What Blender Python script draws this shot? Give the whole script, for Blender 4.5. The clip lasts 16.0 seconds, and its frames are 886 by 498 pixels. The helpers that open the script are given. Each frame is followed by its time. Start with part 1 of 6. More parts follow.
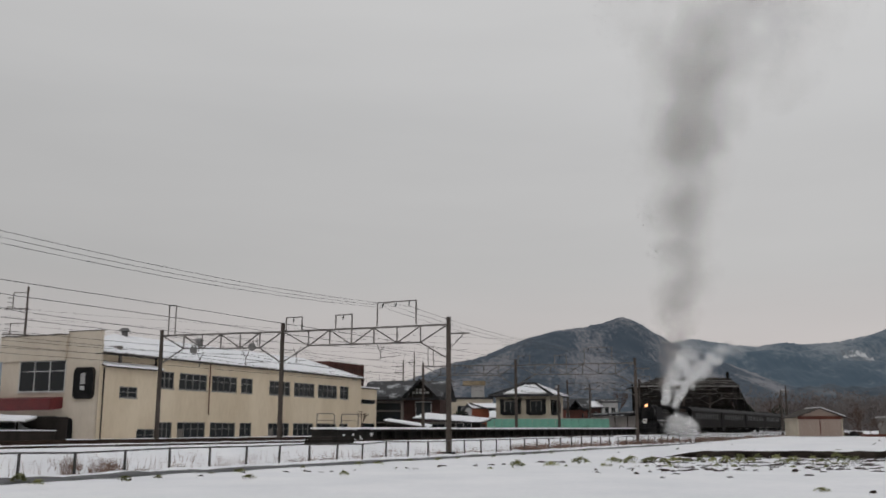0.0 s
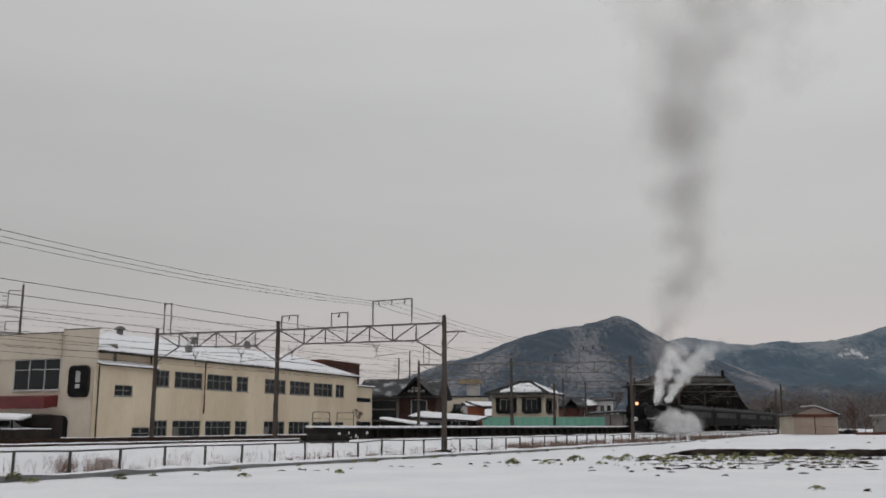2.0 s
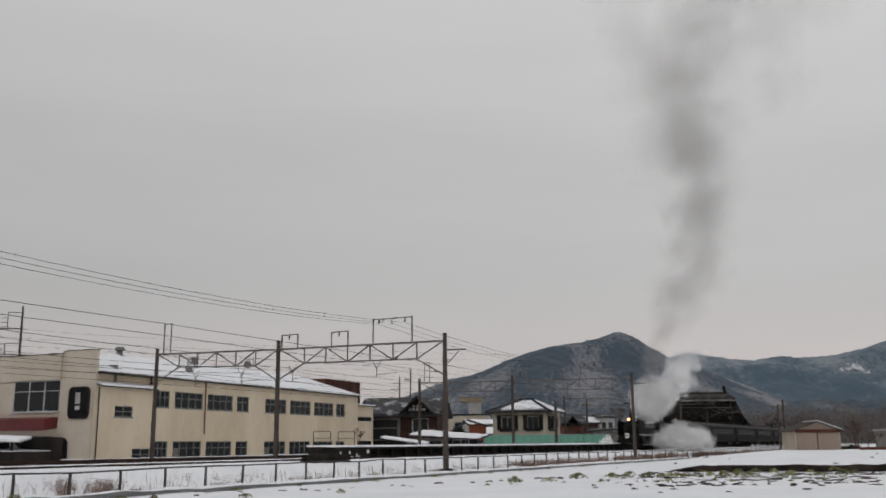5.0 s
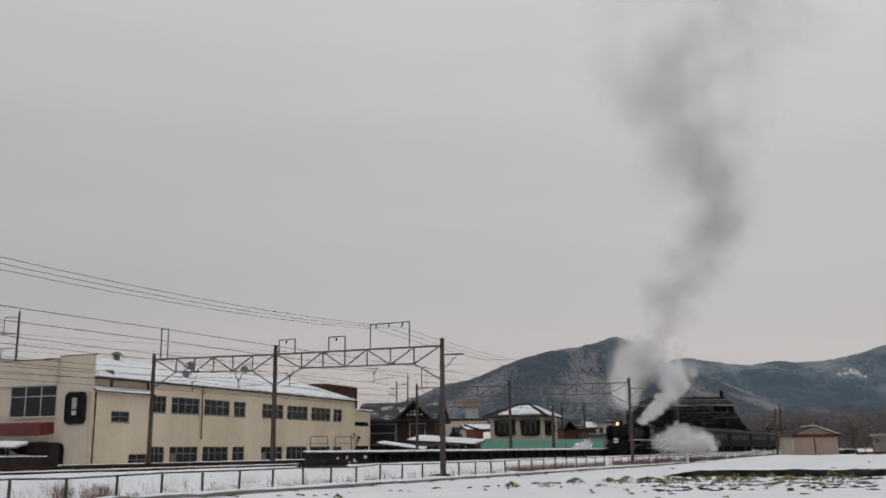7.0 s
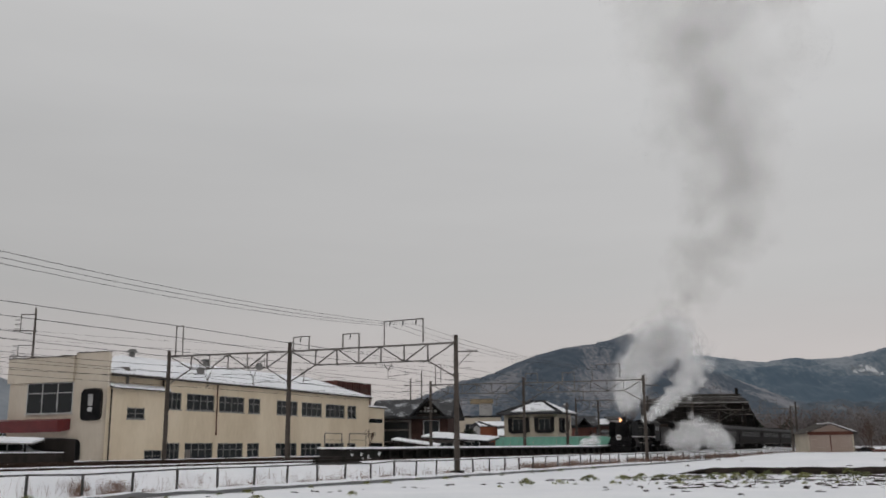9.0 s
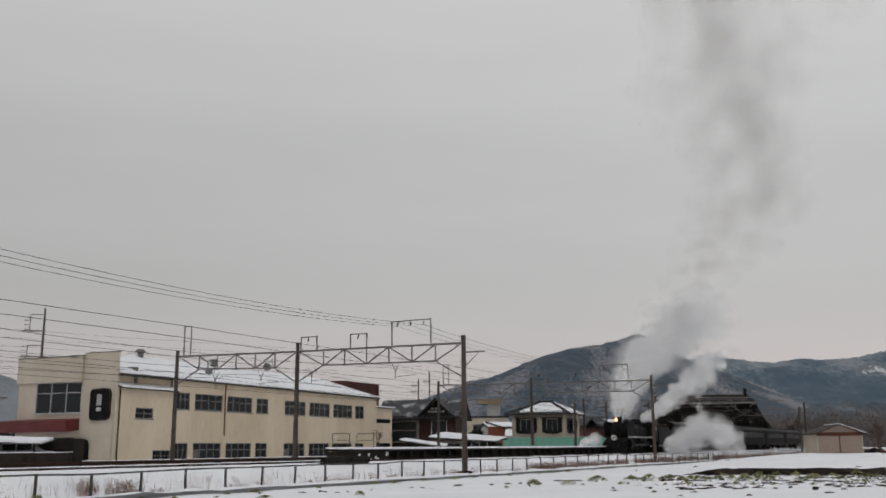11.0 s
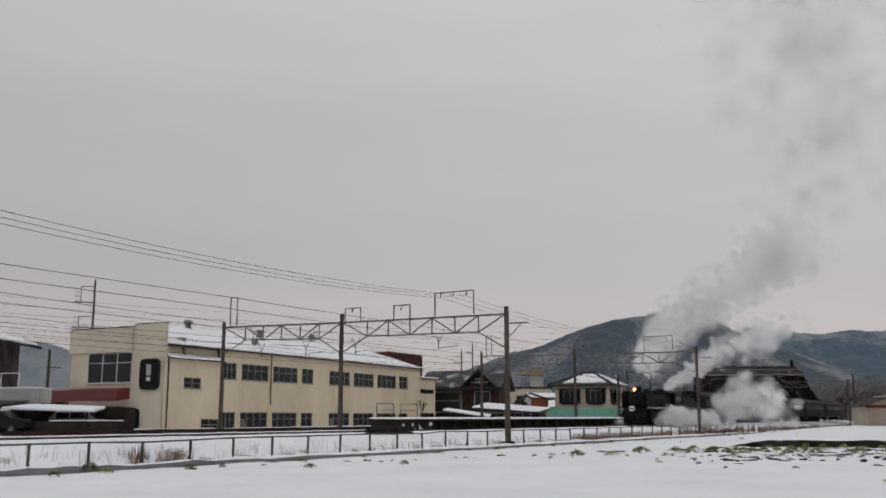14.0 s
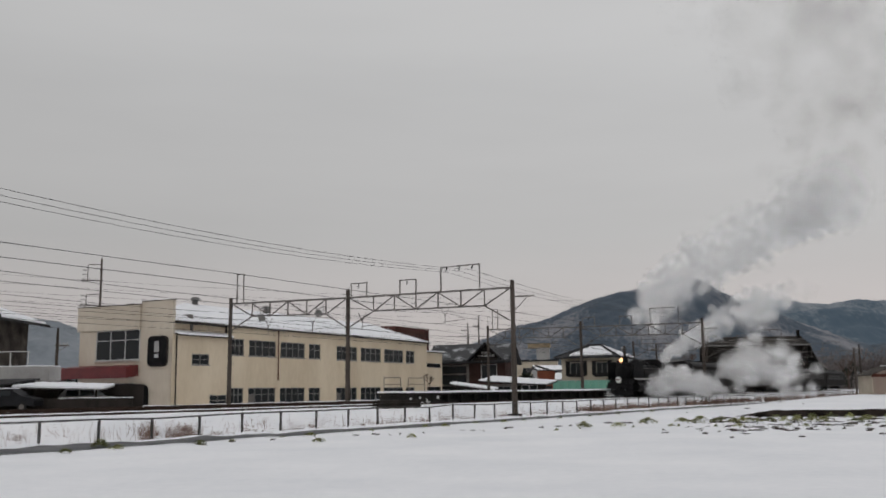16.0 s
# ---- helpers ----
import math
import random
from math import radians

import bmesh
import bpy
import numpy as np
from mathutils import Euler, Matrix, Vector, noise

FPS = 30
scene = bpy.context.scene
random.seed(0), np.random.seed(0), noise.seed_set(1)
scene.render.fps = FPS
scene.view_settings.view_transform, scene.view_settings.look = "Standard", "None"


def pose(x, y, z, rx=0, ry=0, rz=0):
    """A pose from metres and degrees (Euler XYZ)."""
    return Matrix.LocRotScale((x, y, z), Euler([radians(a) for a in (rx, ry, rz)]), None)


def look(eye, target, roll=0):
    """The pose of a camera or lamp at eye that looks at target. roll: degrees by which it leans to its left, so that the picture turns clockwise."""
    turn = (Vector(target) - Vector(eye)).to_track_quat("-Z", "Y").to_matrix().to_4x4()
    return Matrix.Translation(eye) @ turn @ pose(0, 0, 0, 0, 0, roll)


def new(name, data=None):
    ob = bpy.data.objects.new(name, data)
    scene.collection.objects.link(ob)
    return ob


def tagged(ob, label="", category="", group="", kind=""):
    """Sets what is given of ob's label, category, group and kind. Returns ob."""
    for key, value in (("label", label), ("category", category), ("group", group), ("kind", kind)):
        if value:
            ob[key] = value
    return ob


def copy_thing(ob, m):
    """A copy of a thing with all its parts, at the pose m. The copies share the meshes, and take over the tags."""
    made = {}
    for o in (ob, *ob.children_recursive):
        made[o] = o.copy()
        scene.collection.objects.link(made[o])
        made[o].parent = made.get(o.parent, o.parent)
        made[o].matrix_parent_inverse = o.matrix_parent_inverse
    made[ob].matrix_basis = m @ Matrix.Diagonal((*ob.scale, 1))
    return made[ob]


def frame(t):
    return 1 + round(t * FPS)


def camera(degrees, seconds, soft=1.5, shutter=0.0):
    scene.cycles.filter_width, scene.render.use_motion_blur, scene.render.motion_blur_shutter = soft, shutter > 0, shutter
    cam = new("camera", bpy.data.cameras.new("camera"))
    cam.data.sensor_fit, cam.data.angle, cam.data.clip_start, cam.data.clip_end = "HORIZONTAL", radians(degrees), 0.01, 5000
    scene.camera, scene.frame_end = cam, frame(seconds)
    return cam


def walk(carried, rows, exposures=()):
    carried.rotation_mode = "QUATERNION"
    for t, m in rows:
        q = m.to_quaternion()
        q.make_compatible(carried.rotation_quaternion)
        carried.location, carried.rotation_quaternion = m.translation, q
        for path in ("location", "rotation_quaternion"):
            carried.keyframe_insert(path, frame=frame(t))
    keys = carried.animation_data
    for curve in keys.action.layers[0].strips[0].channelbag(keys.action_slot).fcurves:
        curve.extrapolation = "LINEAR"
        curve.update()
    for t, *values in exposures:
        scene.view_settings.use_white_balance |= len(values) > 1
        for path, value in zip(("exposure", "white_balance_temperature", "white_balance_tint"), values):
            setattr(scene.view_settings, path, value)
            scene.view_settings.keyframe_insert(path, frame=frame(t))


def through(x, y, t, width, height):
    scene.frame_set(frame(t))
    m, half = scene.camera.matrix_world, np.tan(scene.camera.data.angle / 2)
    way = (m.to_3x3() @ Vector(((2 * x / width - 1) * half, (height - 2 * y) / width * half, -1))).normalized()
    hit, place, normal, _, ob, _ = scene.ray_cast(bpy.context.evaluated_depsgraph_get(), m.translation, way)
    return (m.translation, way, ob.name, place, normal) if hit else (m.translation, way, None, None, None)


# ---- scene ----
cam = camera(50.55, 16.0, soft=1.9)
EYE = (0.0, 0.0, 1.7)
# seconds, yaw, pitch, roll of a camera turned by hand on one spot
PATH = [
    (0, 0.000, 10.800, 0.000), (0.5, 0.112, 10.478, 0.064), (1, -0.054, 10.617, 0.140),
    (1.5, -0.161, 10.424, -0.060), (2, -0.264, 10.699, 0.013), (2.5, -0.011, 11.004, 0.024),
    (3, 0.032, 11.199, 0.109), (3.5, -0.012, 11.079, 0.199), (4, 0.035, 11.496, 0.383),
    (6.5, -0.436, 11.959, 0.529), (7, -0.346, 12.081, 0.541), (7.5, -0.144, 11.711, 0.524),
    (8, 0.385, 11.614, 0.487), (8.5, 0.477, 11.890, 0.450), (11, 0.946, 11.927, 0.370),
    (11.5, 1.349, 11.951, 0.133), (12, 1.561, 11.618, 0.082), (12.5, 1.687, 11.390, 0.128),
    (13, 2.504, 10.938, 0.153), (13.5, 2.923, 10.720, 0.002), (14, 3.544, 10.190, 0.078),
    (14.5, 4.009, 9.842, 0.072), (15, 4.118, 9.677, 0.558), (15.5, 3.242, 9.749, 0.477),
    (16, 3.972, 8.616, 0.685)]
walk(cam, [(t, pose(*EYE, 90 + p, r, y)) for t, y, p, r in PATH])

# ---- light: an overcast winter sky ----
world = bpy.data.worlds.new("overcast_sky")
scene.world = world
world.use_nodes = True
wn, wl = world.node_tree.nodes, world.node_tree.links
sky = wn.new("ShaderNodeTexSky")
sky.sky_type, sky.sun_disc = "NISHITA", False
sky.sun_elevation, sky.sun_rotation = radians(38), radians(215)
wc = wn.new("ShaderNodeTexCoord")
wsep = wn.new("ShaderNodeSeparateXYZ")
wl.new(wc.outputs["Generated"], wsep.inputs[0])
wramp = wn.new("ShaderNodeValToRGB")
wramp.color_ramp.elements[0].position, wramp.color_ramp.elements[0].color = 0.0, (0.55, 0.50, 0.48, 1)
wramp.color_ramp.elements[1].position, wramp.color_ramp.elements[1].color = 1.0, (0.66, 0.67, 0.69, 1)
for at_z, col in ((0.08, (0.555, 0.515, 0.505, 1)), (0.16, (0.522, 0.512, 0.505, 1)), (0.32, (0.56, 0.557, 0.555, 1)), (0.45, (0.625, 0.622, 0.62, 1))):
    el = wramp.color_ramp.elements.new(at_z)
    el.color = col
wl.new(wsep.outputs["Z"], wramp.inputs[0])
wmap = wn.new("ShaderNodeMapping")
wmap.inputs["Scale"].default_value = (1.6, 1.6, 9.0)
wl.new(wc.outputs["Generated"], wmap.inputs[0])
wnoise = wn.new("ShaderNodeTexNoise")
wnoise.inputs["Scale"].default_value, wnoise.inputs["Detail"].default_value = 1.3, 4.0
wl.new(wmap.outputs[0], wnoise.inputs[0])
wcloud = wn.new("ShaderNodeMapRange")
wcloud.inputs["To Min"].default_value, wcloud.inputs["To Max"].default_value = 0.90, 1.08
wl.new(wnoise.outputs["Fac"], wcloud.inputs[0])
wmul = wn.new("ShaderNodeVectorMath")
wmul.operation = "SCALE"
wl.new(wramp.outputs[0], wmul.inputs[0])
wside = wn.new("ShaderNodeMapRange")
wside.inputs["From Min"].default_value, wside.inputs["From Max"].default_value = -0.5, 0.4
wside.inputs["To Min"].default_value, wside.inputs["To Max"].default_value = 0.87, 1.03
wl.new(wsep.outputs["X"], wside.inputs[0])
wboth = wn.new("ShaderNodeMath")
wboth.operation = "MULTIPLY"
wl.new(wcloud.outputs[0], wboth.inputs[0])
wl.new(wside.outputs[0], wboth.inputs[1])
wl.new(wboth.outputs[0], wmul.inputs["Scale"])
wback = wn["Background"]
wback.inputs["Strength"].default_value = 1.01
wskyb = wn.new("ShaderNodeBackground")
wskyb.inputs["Strength"].default_value = 0.05
wl.new(sky.outputs[0], wskyb.inputs[0])
wl.new(wmul.outputs[0], wback.inputs[0])
wmix = wn.new("ShaderNodeMixShader")
wmix.inputs[0].default_value = 0.94
wl.new(wskyb.outputs[0], wmix.inputs[1])
wl.new(wback.outputs[0], wmix.inputs[2])
wl.new(wmix.outputs[0], wn["World Output"].inputs[0])
sun = new("sun", bpy.data.lights.new("sun", "SUN"))
sun.data.energy, sun.data.angle, sun.data.color = 0.27, radians(40), (1.0, 0.97, 0.93)
sun.matrix_world = look((-20, -30, 40), (0, 0, 0))
scene.view_settings.exposure = 0.0


# ---- materials ----
def surface(name, low, high, scale=1.0, rough=0.8, bump=0.2, metal=0.0, fine=18.0, bump_scale=None, per_piece=0.0, stretch=(1, 1, 1), emit=0.0, detail=6.0, contrast=(0.3, 0.7)):
    m = bpy.data.materials.new(name)
    m.use_nodes = True
    nt, lk = m.node_tree.nodes, m.node_tree.links
    b = nt["Principled BSDF"]
    co = nt.new("ShaderNodeTexCoord")
    mp = nt.new("ShaderNodeMapping")
    mp.inputs["Scale"].default_value = stretch
    lk.new(co.outputs["Object"], mp.inputs[0])
    big, small = nt.new("ShaderNodeTexNoise"), nt.new("ShaderNodeTexNoise")
    for nz, s in ((big, scale), (small, scale * fine)):
        nz.inputs["Scale"].default_value, nz.inputs["Detail"].default_value = s, detail
        lk.new(mp.outputs[0], nz.inputs[0])
    add = nt.new("ShaderNodeMath")
    add.operation = "MULTIPLY_ADD"
    lk.new(small.outputs["Fac"], add.inputs[0])
    add.inputs[1].default_value = 0.45
    sub = nt.new("ShaderNodeMath")
    sub.operation = "SUBTRACT"
    lk.new(big.outputs["Fac"], sub.inputs[0])
    sub.inputs[1].default_value = 0.22
    lk.new(sub.outputs[0], add.inputs[2])
    fac = add.outputs[0]
    if per_piece:
        inf = nt.new("ShaderNodeObjectInfo")
        pa = nt.new("ShaderNodeMath")
        pa.operation = "MULTIPLY_ADD"
        lk.new(inf.outputs["Random"], pa.inputs[0])
        pa.inputs[1].default_value = per_piece
        ps = nt.new("ShaderNodeMath")
        ps.operation = "SUBTRACT"
        lk.new(fac, ps.inputs[0])
        ps.inputs[1].default_value = per_piece / 2
        lk.new(ps.outputs[0], pa.inputs[2])
        fac = pa.outputs[0]
    rp = nt.new("ShaderNodeValToRGB")
    rp.color_ramp.elements[0].position, rp.color_ramp.elements[0].color = contrast[0], (*low, 1)
    rp.color_ramp.elements[1].position, rp.color_ramp.elements[1].color = contrast[1], (*high, 1)
    lk.new(fac, rp.inputs[0])
    lk.new(rp.outputs[0], b.inputs["Base Color"])
    b.inputs["Roughness"].default_value, b.inputs["Metallic"].default_value = rough, metal
    if max(high) < 0.16:
        b.inputs["Specular IOR Level"].default_value = 0.12
    if bump:
        bp = nt.new("ShaderNodeBump")
        bp.inputs["Strength"].default_value, bp.inputs["Distance"].default_value = bump, 0.05 if bump_scale is None else bump_scale
        lk.new(fac, bp.inputs["Height"])
        lk.new(bp.outputs[0], b.inputs["Normal"])
    if emit:
        lk.new(rp.outputs[0], b.inputs["Emission Color"])
        b.inputs["Emission Strength"].default_value = emit
    return m


SNOW = surface("snow", (0.80, 0.81, 0.84), (0.90, 0.90, 0.92), 0.25, 0.75, 0.6, fine=14, bump_scale=0.14)
ROOF_SNOW = surface("roof_snow", (0.80, 0.81, 0.84), (0.89, 0.89, 0.91), 0.5, 0.8, 0.3, bump_scale=0.06)
ASPHALT = surface("wet_asphalt", (0.045, 0.045, 0.048), (0.13, 0.13, 0.135), 0.6, 0.55, 0.3, fine=30)
SOIL = surface("dark_soil", (0.018, 0.014, 0.012), (0.07, 0.052, 0.042), 2.0, 0.9, 0.8)
BANK = surface("bank_earth", (0.008, 0.006, 0.005), (0.045, 0.036, 0.030), 1.5, 0.95, 0.9)
CREAM = surface("cream_render", (0.56, 0.46, 0.325), (0.68, 0.58, 0.435), 0.35, 0.85, 0.15, stretch=(1, 1, 0.35), fine=9)
CREAM_PALE = surface("pale_cream_render", (0.50, 0.43, 0.345), (0.62, 0.55, 0.455), 0.35, 0.85, 0.15, stretch=(1, 1, 0.35), fine=9)
EAVE = surface("weathered_eave", (0.02, 0.017, 0.015), (0.085, 0.072, 0.062), 1.0, 0.8, 0.2)
RED_SHEET = surface("dark_red_sheet", (0.09, 0.012, 0.014), (0.17, 0.022, 0.024), 0.8, 0.55, 0.1)
WHITE_FRAME = surface("pale_window_frame", (0.42, 0.42, 0.41), (0.58, 0.58, 0.57), 2.0, 0.5, 0.0)
ALU = surface("dull_aluminium", (0.13, 0.126, 0.12), (0.23, 0.224, 0.215), 2.0, 0.5, 0.0, metal=0.15)
BLACK = surface("black_paint", (0.004, 0.004, 0.005), (0.014, 0.013, 0.014), 2.0, 0.7, 0.1)
IRON = surface("sooty_iron", (0.005, 0.005, 0.006), (0.020, 0.019, 0.019), 1.2, 0.6, 0.25, metal=0.1)
STEEL = surface("galvanised_steel", (0.075, 0.068, 0.062), (0.19, 0.172, 0.158), 1.2, 0.6, 0.15, metal=0.4)
POLE = surface("weathered_pole", (0.032, 0.026, 0.022), (0.115, 0.096, 0.084), 1.0, 0.8, 0.3, stretch=(1, 1, 0.2))
RUST = surface("rusty_rail", (0.022, 0.014, 0.011), (0.065, 0.042, 0.032), 2.0, 0.75, 0.2, metal=0.3)
WIRE = surface("old_copper_wire", (0.02, 0.02, 0.02), (0.05, 0.05, 0.05), 1.0, 0.6, 0.0)
FENCE = surface("grey_fence_paint", (0.045, 0.043, 0.041), (0.10, 0.096, 0.092), 1.0, 0.6, 0.1, per_piece=0.2)
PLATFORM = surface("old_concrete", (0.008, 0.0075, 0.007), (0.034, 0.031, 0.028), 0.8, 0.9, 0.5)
FADED_EDGE = surface("faded_eave_board", (0.10, 0.095, 0.09), (0.32, 0.31, 0.30), 0.6, 0.85, 0.1)
DARK_WOOD = surface("dark_timber", (0.008, 0.007, 0.006), (0.030, 0.025, 0.022), 1.0, 0.85, 0.3, stretch=(1, 1, 0.2), per_piece=0.25)
BROWN_WOOD = surface("red_brown_timber", (0.030, 0.016, 0.014), (0.070, 0.038, 0.032), 1.0, 0.8, 0.2)
TILE = surface("dark_roof_tile", (0.014, 0.014, 0.015), (0.048, 0.047, 0.049), 1.0, 0.6, 0.4)
TILE_SNOW = surface("thin_snow_on_tile", (0.022, 0.022, 0.024), (0.55, 0.56, 0.58), 0.8, 0.7, 0.3, contrast=(0.56, 0.76))
HOUSE_WALL = surface("beige_wall", (0.36, 0.31, 0.24), (0.48, 0.42, 0.33), 0.5, 0.85, 0.1)
GREY_WALL = surface("grey_wall", (0.30, 0.29, 0.28), (0.42, 0.41, 0.40), 0.5, 0.85, 0.1)
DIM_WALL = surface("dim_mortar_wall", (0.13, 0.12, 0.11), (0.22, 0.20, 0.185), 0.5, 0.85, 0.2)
ORANGE = surface("orange_brown_wall", (0.20, 0.055, 0.025), (0.30, 0.09, 0.045), 0.6, 0.8, 0.1)
GREEN_SHEET = surface("sea_green_sheet", (0.10, 0.27, 0.20), (0.16, 0.38, 0.29), 0.5, 0.6, 0.1)
TAN_DOOR = surface("tan_roller_door", (0.26, 0.195, 0.16), (0.35, 0.275, 0.23), 0.6, 0.6, 0.1)
BROWN_TRIM = surface("brown_trim", (0.075, 0.028, 0.02), (0.13, 0.05, 0.036), 0.8, 0.7, 0.1)
COACH = surface("dark_brown_coach_paint", (0.004, 0.0035, 0.0035), (0.011, 0.009, 0.008), 0.6, 0.6, 0.05)
RED_BOARD = surface("red_brown_boards", (0.11, 0.038, 0.028), (0.20, 0.075, 0.055), 0.8, 0.8, 0.2)
PALE_WALL = surface("pale_plaster", (0.46, 0.45, 0.44), (0.58, 0.57, 0.56), 0.5, 0.85, 0.1)
BRICK_BROWN = surface("red_brown_cladding", (0.06, 0.025, 0.02), (0.12, 0.055, 0.045), 0.8, 0.8, 0.2)
YELLOW_BOX = surface("ochre_paint", (0.20, 0.15, 0.085), (0.28, 0.22, 0.14), 0.8, 0.7, 0.1)
WEED = surface("winter_weed", (0.09, 0.10, 0.03), (0.30, 0.30, 0.12), 3.0, 0.8, 0.0, per_piece=0.4)
DRY_GRASS = surface("dry_grass", (0.13, 0.075, 0.055), (0.30, 0.20, 0.15), 3.0, 0.9, 0.0, per_piece=0.3)
BRANCH = surface("bare_branch", (0.05, 0.032, 0.026), (0.12, 0.085, 0.07), 2.0, 0.9, 0.0)
SHRUB = surface("dark_evergreen", (0.008, 0.012, 0.009), (0.035, 0.042, 0.028), 3.0, 0.85, 0.0)
CAR_PAINT = surface("dark_car_paint", (0.006, 0.006, 0.007), (0.016, 0.016, 0.018), 0.8, 0.5, 0.0)
CAR_SILVER = surface("silver_car_paint", (0.30, 0.31, 0.32), (0.40, 0.41, 0.42), 0.8, 0.35, 0.0, metal=0.3)
for mat_ in (COACH, IRON):
    mat_.node_tree.nodes["Principled BSDF"].inputs["Specular IOR Level"].default_value = 0.03 if mat_ is COACH else 0.10
VENT = surface("grey_vent_sheet", (0.09, 0.088, 0.085), (0.19, 0.185, 0.18), 1.0, 0.6, 0.1)
RUBBER = surface("rubber", (0.012, 0.012, 0.012), (0.03, 0.03, 0.03), 2.0, 0.85, 0.1)


def vapour(name, low, high, through, thin, thick, scale, uneven, detail):
    """Droplets: light scatters on both sides, and part of it passes straight."""
    m = bpy.data.materials.new(name)
    m.use_nodes = True
    nt, lk = m.node_tree.nodes, m.node_tree.links
    nt.remove(nt["Principled BSDF"])
    co, nz, rp = nt.new("ShaderNodeTexCoord"), nt.new("ShaderNodeTexNoise"), nt.new("ShaderNodeValToRGB")
    nz.inputs["Scale"].default_value, nz.inputs["Detail"].default_value = scale, detail
    lk.new(co.outputs["Object"], nz.inputs[0])
    rp.color_ramp.elements[0].color, rp.color_ramp.elements[1].color = (*low, 1), (*high, 1)
    lk.new(nz.outputs["Fac"], rp.inputs[0])
    d, t, mx = nt.new("ShaderNodeBsdfDiffuse"), nt.new("ShaderNodeBsdfTranslucent"), nt.new("ShaderNodeMixShader")
    for n in (d, t):
        lk.new(rp.outputs[0], n.inputs["Color"])
    mx.inputs[0].default_value = through
    lk.new(d.outputs[0], mx.inputs[1])
    lk.new(t.outputs[0], mx.inputs[2])
    clear, veil, mr = nt.new("ShaderNodeBsdfTransparent"), nt.new("ShaderNodeMixShader"), nt.new("ShaderNodeMapRange")
    mr.inputs["From Min"].default_value, mr.inputs["From Max"].default_value = 0.35, 0.65
    mr.inputs["To Min"].default_value, mr.inputs["To Max"].default_value = thin, thick
    lk.new(nz.outputs["Fac"], mr.inputs[0])
    inf, vary, amount = nt.new("ShaderNodeObjectInfo"), nt.new("ShaderNodeMapRange"), nt.new("ShaderNodeMath")
    vary.inputs["To Min"].default_value, vary.inputs["To Max"].default_value = 1 - uneven, 1 + uneven
    lk.new(inf.outputs["Random"], vary.inputs[0])
    amount.operation = "MULTIPLY"
    lk.new(mr.outputs[0], amount.inputs[0])
    lk.new(vary.outputs[0], amount.inputs[1])
    lk.new(amount.outputs[0], veil.inputs[0])
    lk.new(clear.outputs[0], veil.inputs[1])
    lk.new(mx.outputs[0], veil.inputs[2])
    lk.new(veil.outputs[0], nt["Material Output"].inputs[0])
    return m


scene.cycles.transparent_max_bounces = 256
scene.cycles.max_bounces, scene.cycles.diffuse_bounces, scene.cycles.transmission_bounces = 10, 6, 8
STEAM = vapour("white_steam", (0.97, 0.97, 0.97), (0.985, 0.985, 0.985), 0.5, 0.040, 0.095, 1.6, 0.4, 3.0)
CLOUD_STEAM = vapour("broad_steam", (0.93, 0.93, 0.93), (0.96, 0.96, 0.96), 0.5, 0.012, 0.038, 1.3, 0.5, 3.0)
OLD_STEAM = vapour("thin_steam", (0.93, 0.928, 0.925), (0.96, 0.958, 0.955), 0.5, 0.015, 0.045, 1.3, 0.5, 3.0)
COAL_SMOKE = vapour("coal_smoke", (0.40, 0.37, 0.345), (0.50, 0.47, 0.445), 0.5, 0.0012, 0.0085, 1.4, 0.8, 4.0)
CLEARING = surface("patchy_snow", (0.16, 0.18, 0.20), (0.55, 0.56, 0.58), 0.03, 0.9, 0.0, fine=6, contrast=(0.42, 0.6))
DEAD = surface("dead_stalks", (0.022, 0.017, 0.013), (0.10, 0.08, 0.06), 3.0, 0.9, 0.0, per_piece=0.4)
# far hill: pale aerial haze is painted into its base colour
HAZY_WOODLAND = surface("haze_pale_woodland", (0.15, 0.172, 0.195), (0.24, 0.262, 0.287), 0.005, 0.95, 0.0, fine=9, contrast=(0.34, 0.75))
MARK_WHITE = surface("white_enamel", (0.62, 0.62, 0.60), (0.75, 0.75, 0.73), 3.0, 0.5, 0.0)
# woods with snowy patches; the blue of aerial haze is put into the colours
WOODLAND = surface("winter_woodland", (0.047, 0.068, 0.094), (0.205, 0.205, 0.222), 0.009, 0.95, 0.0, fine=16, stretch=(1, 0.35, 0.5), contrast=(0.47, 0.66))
FAR_WOODLAND = surface("far_haze_blue_woodland", (0.066, 0.102, 0.138), (0.22, 0.245, 0.27), 0.007, 0.95, 0.0, fine=14, stretch=(1, 0.3, 0.6), contrast=(0.42, 0.66))
SPUR_WOOD = surface("near_haze_blue_woodland", (0.050, 0.070, 0.092), (0.19, 0.198, 0.21), 0.012, 0.95, 0.0, fine=12, stretch=(1, 0.3, 0.6), contrast=(0.48, 0.72))
TWIGS = surface("bare_winter_twigs", (0.080, 0.070, 0.067), (0.175, 0.152, 0.146), 0.05, 0.9, 0.0, fine=9)
STALK = surface("reddish_dry_stalks", (0.20, 0.13, 0.11), (0.38, 0.28, 0.235), 3.0, 0.9, 0.0, per_piece=0.3)
# brownish pane colour standing in for reflections and contents behind the glass
PANE_TONE = surface("pane_reflection_tone", (0.10, 0.09, 0.08), (0.18, 0.165, 0.15), 3.0, 0.9, 0.0, stretch=(4, 4, 0.3))

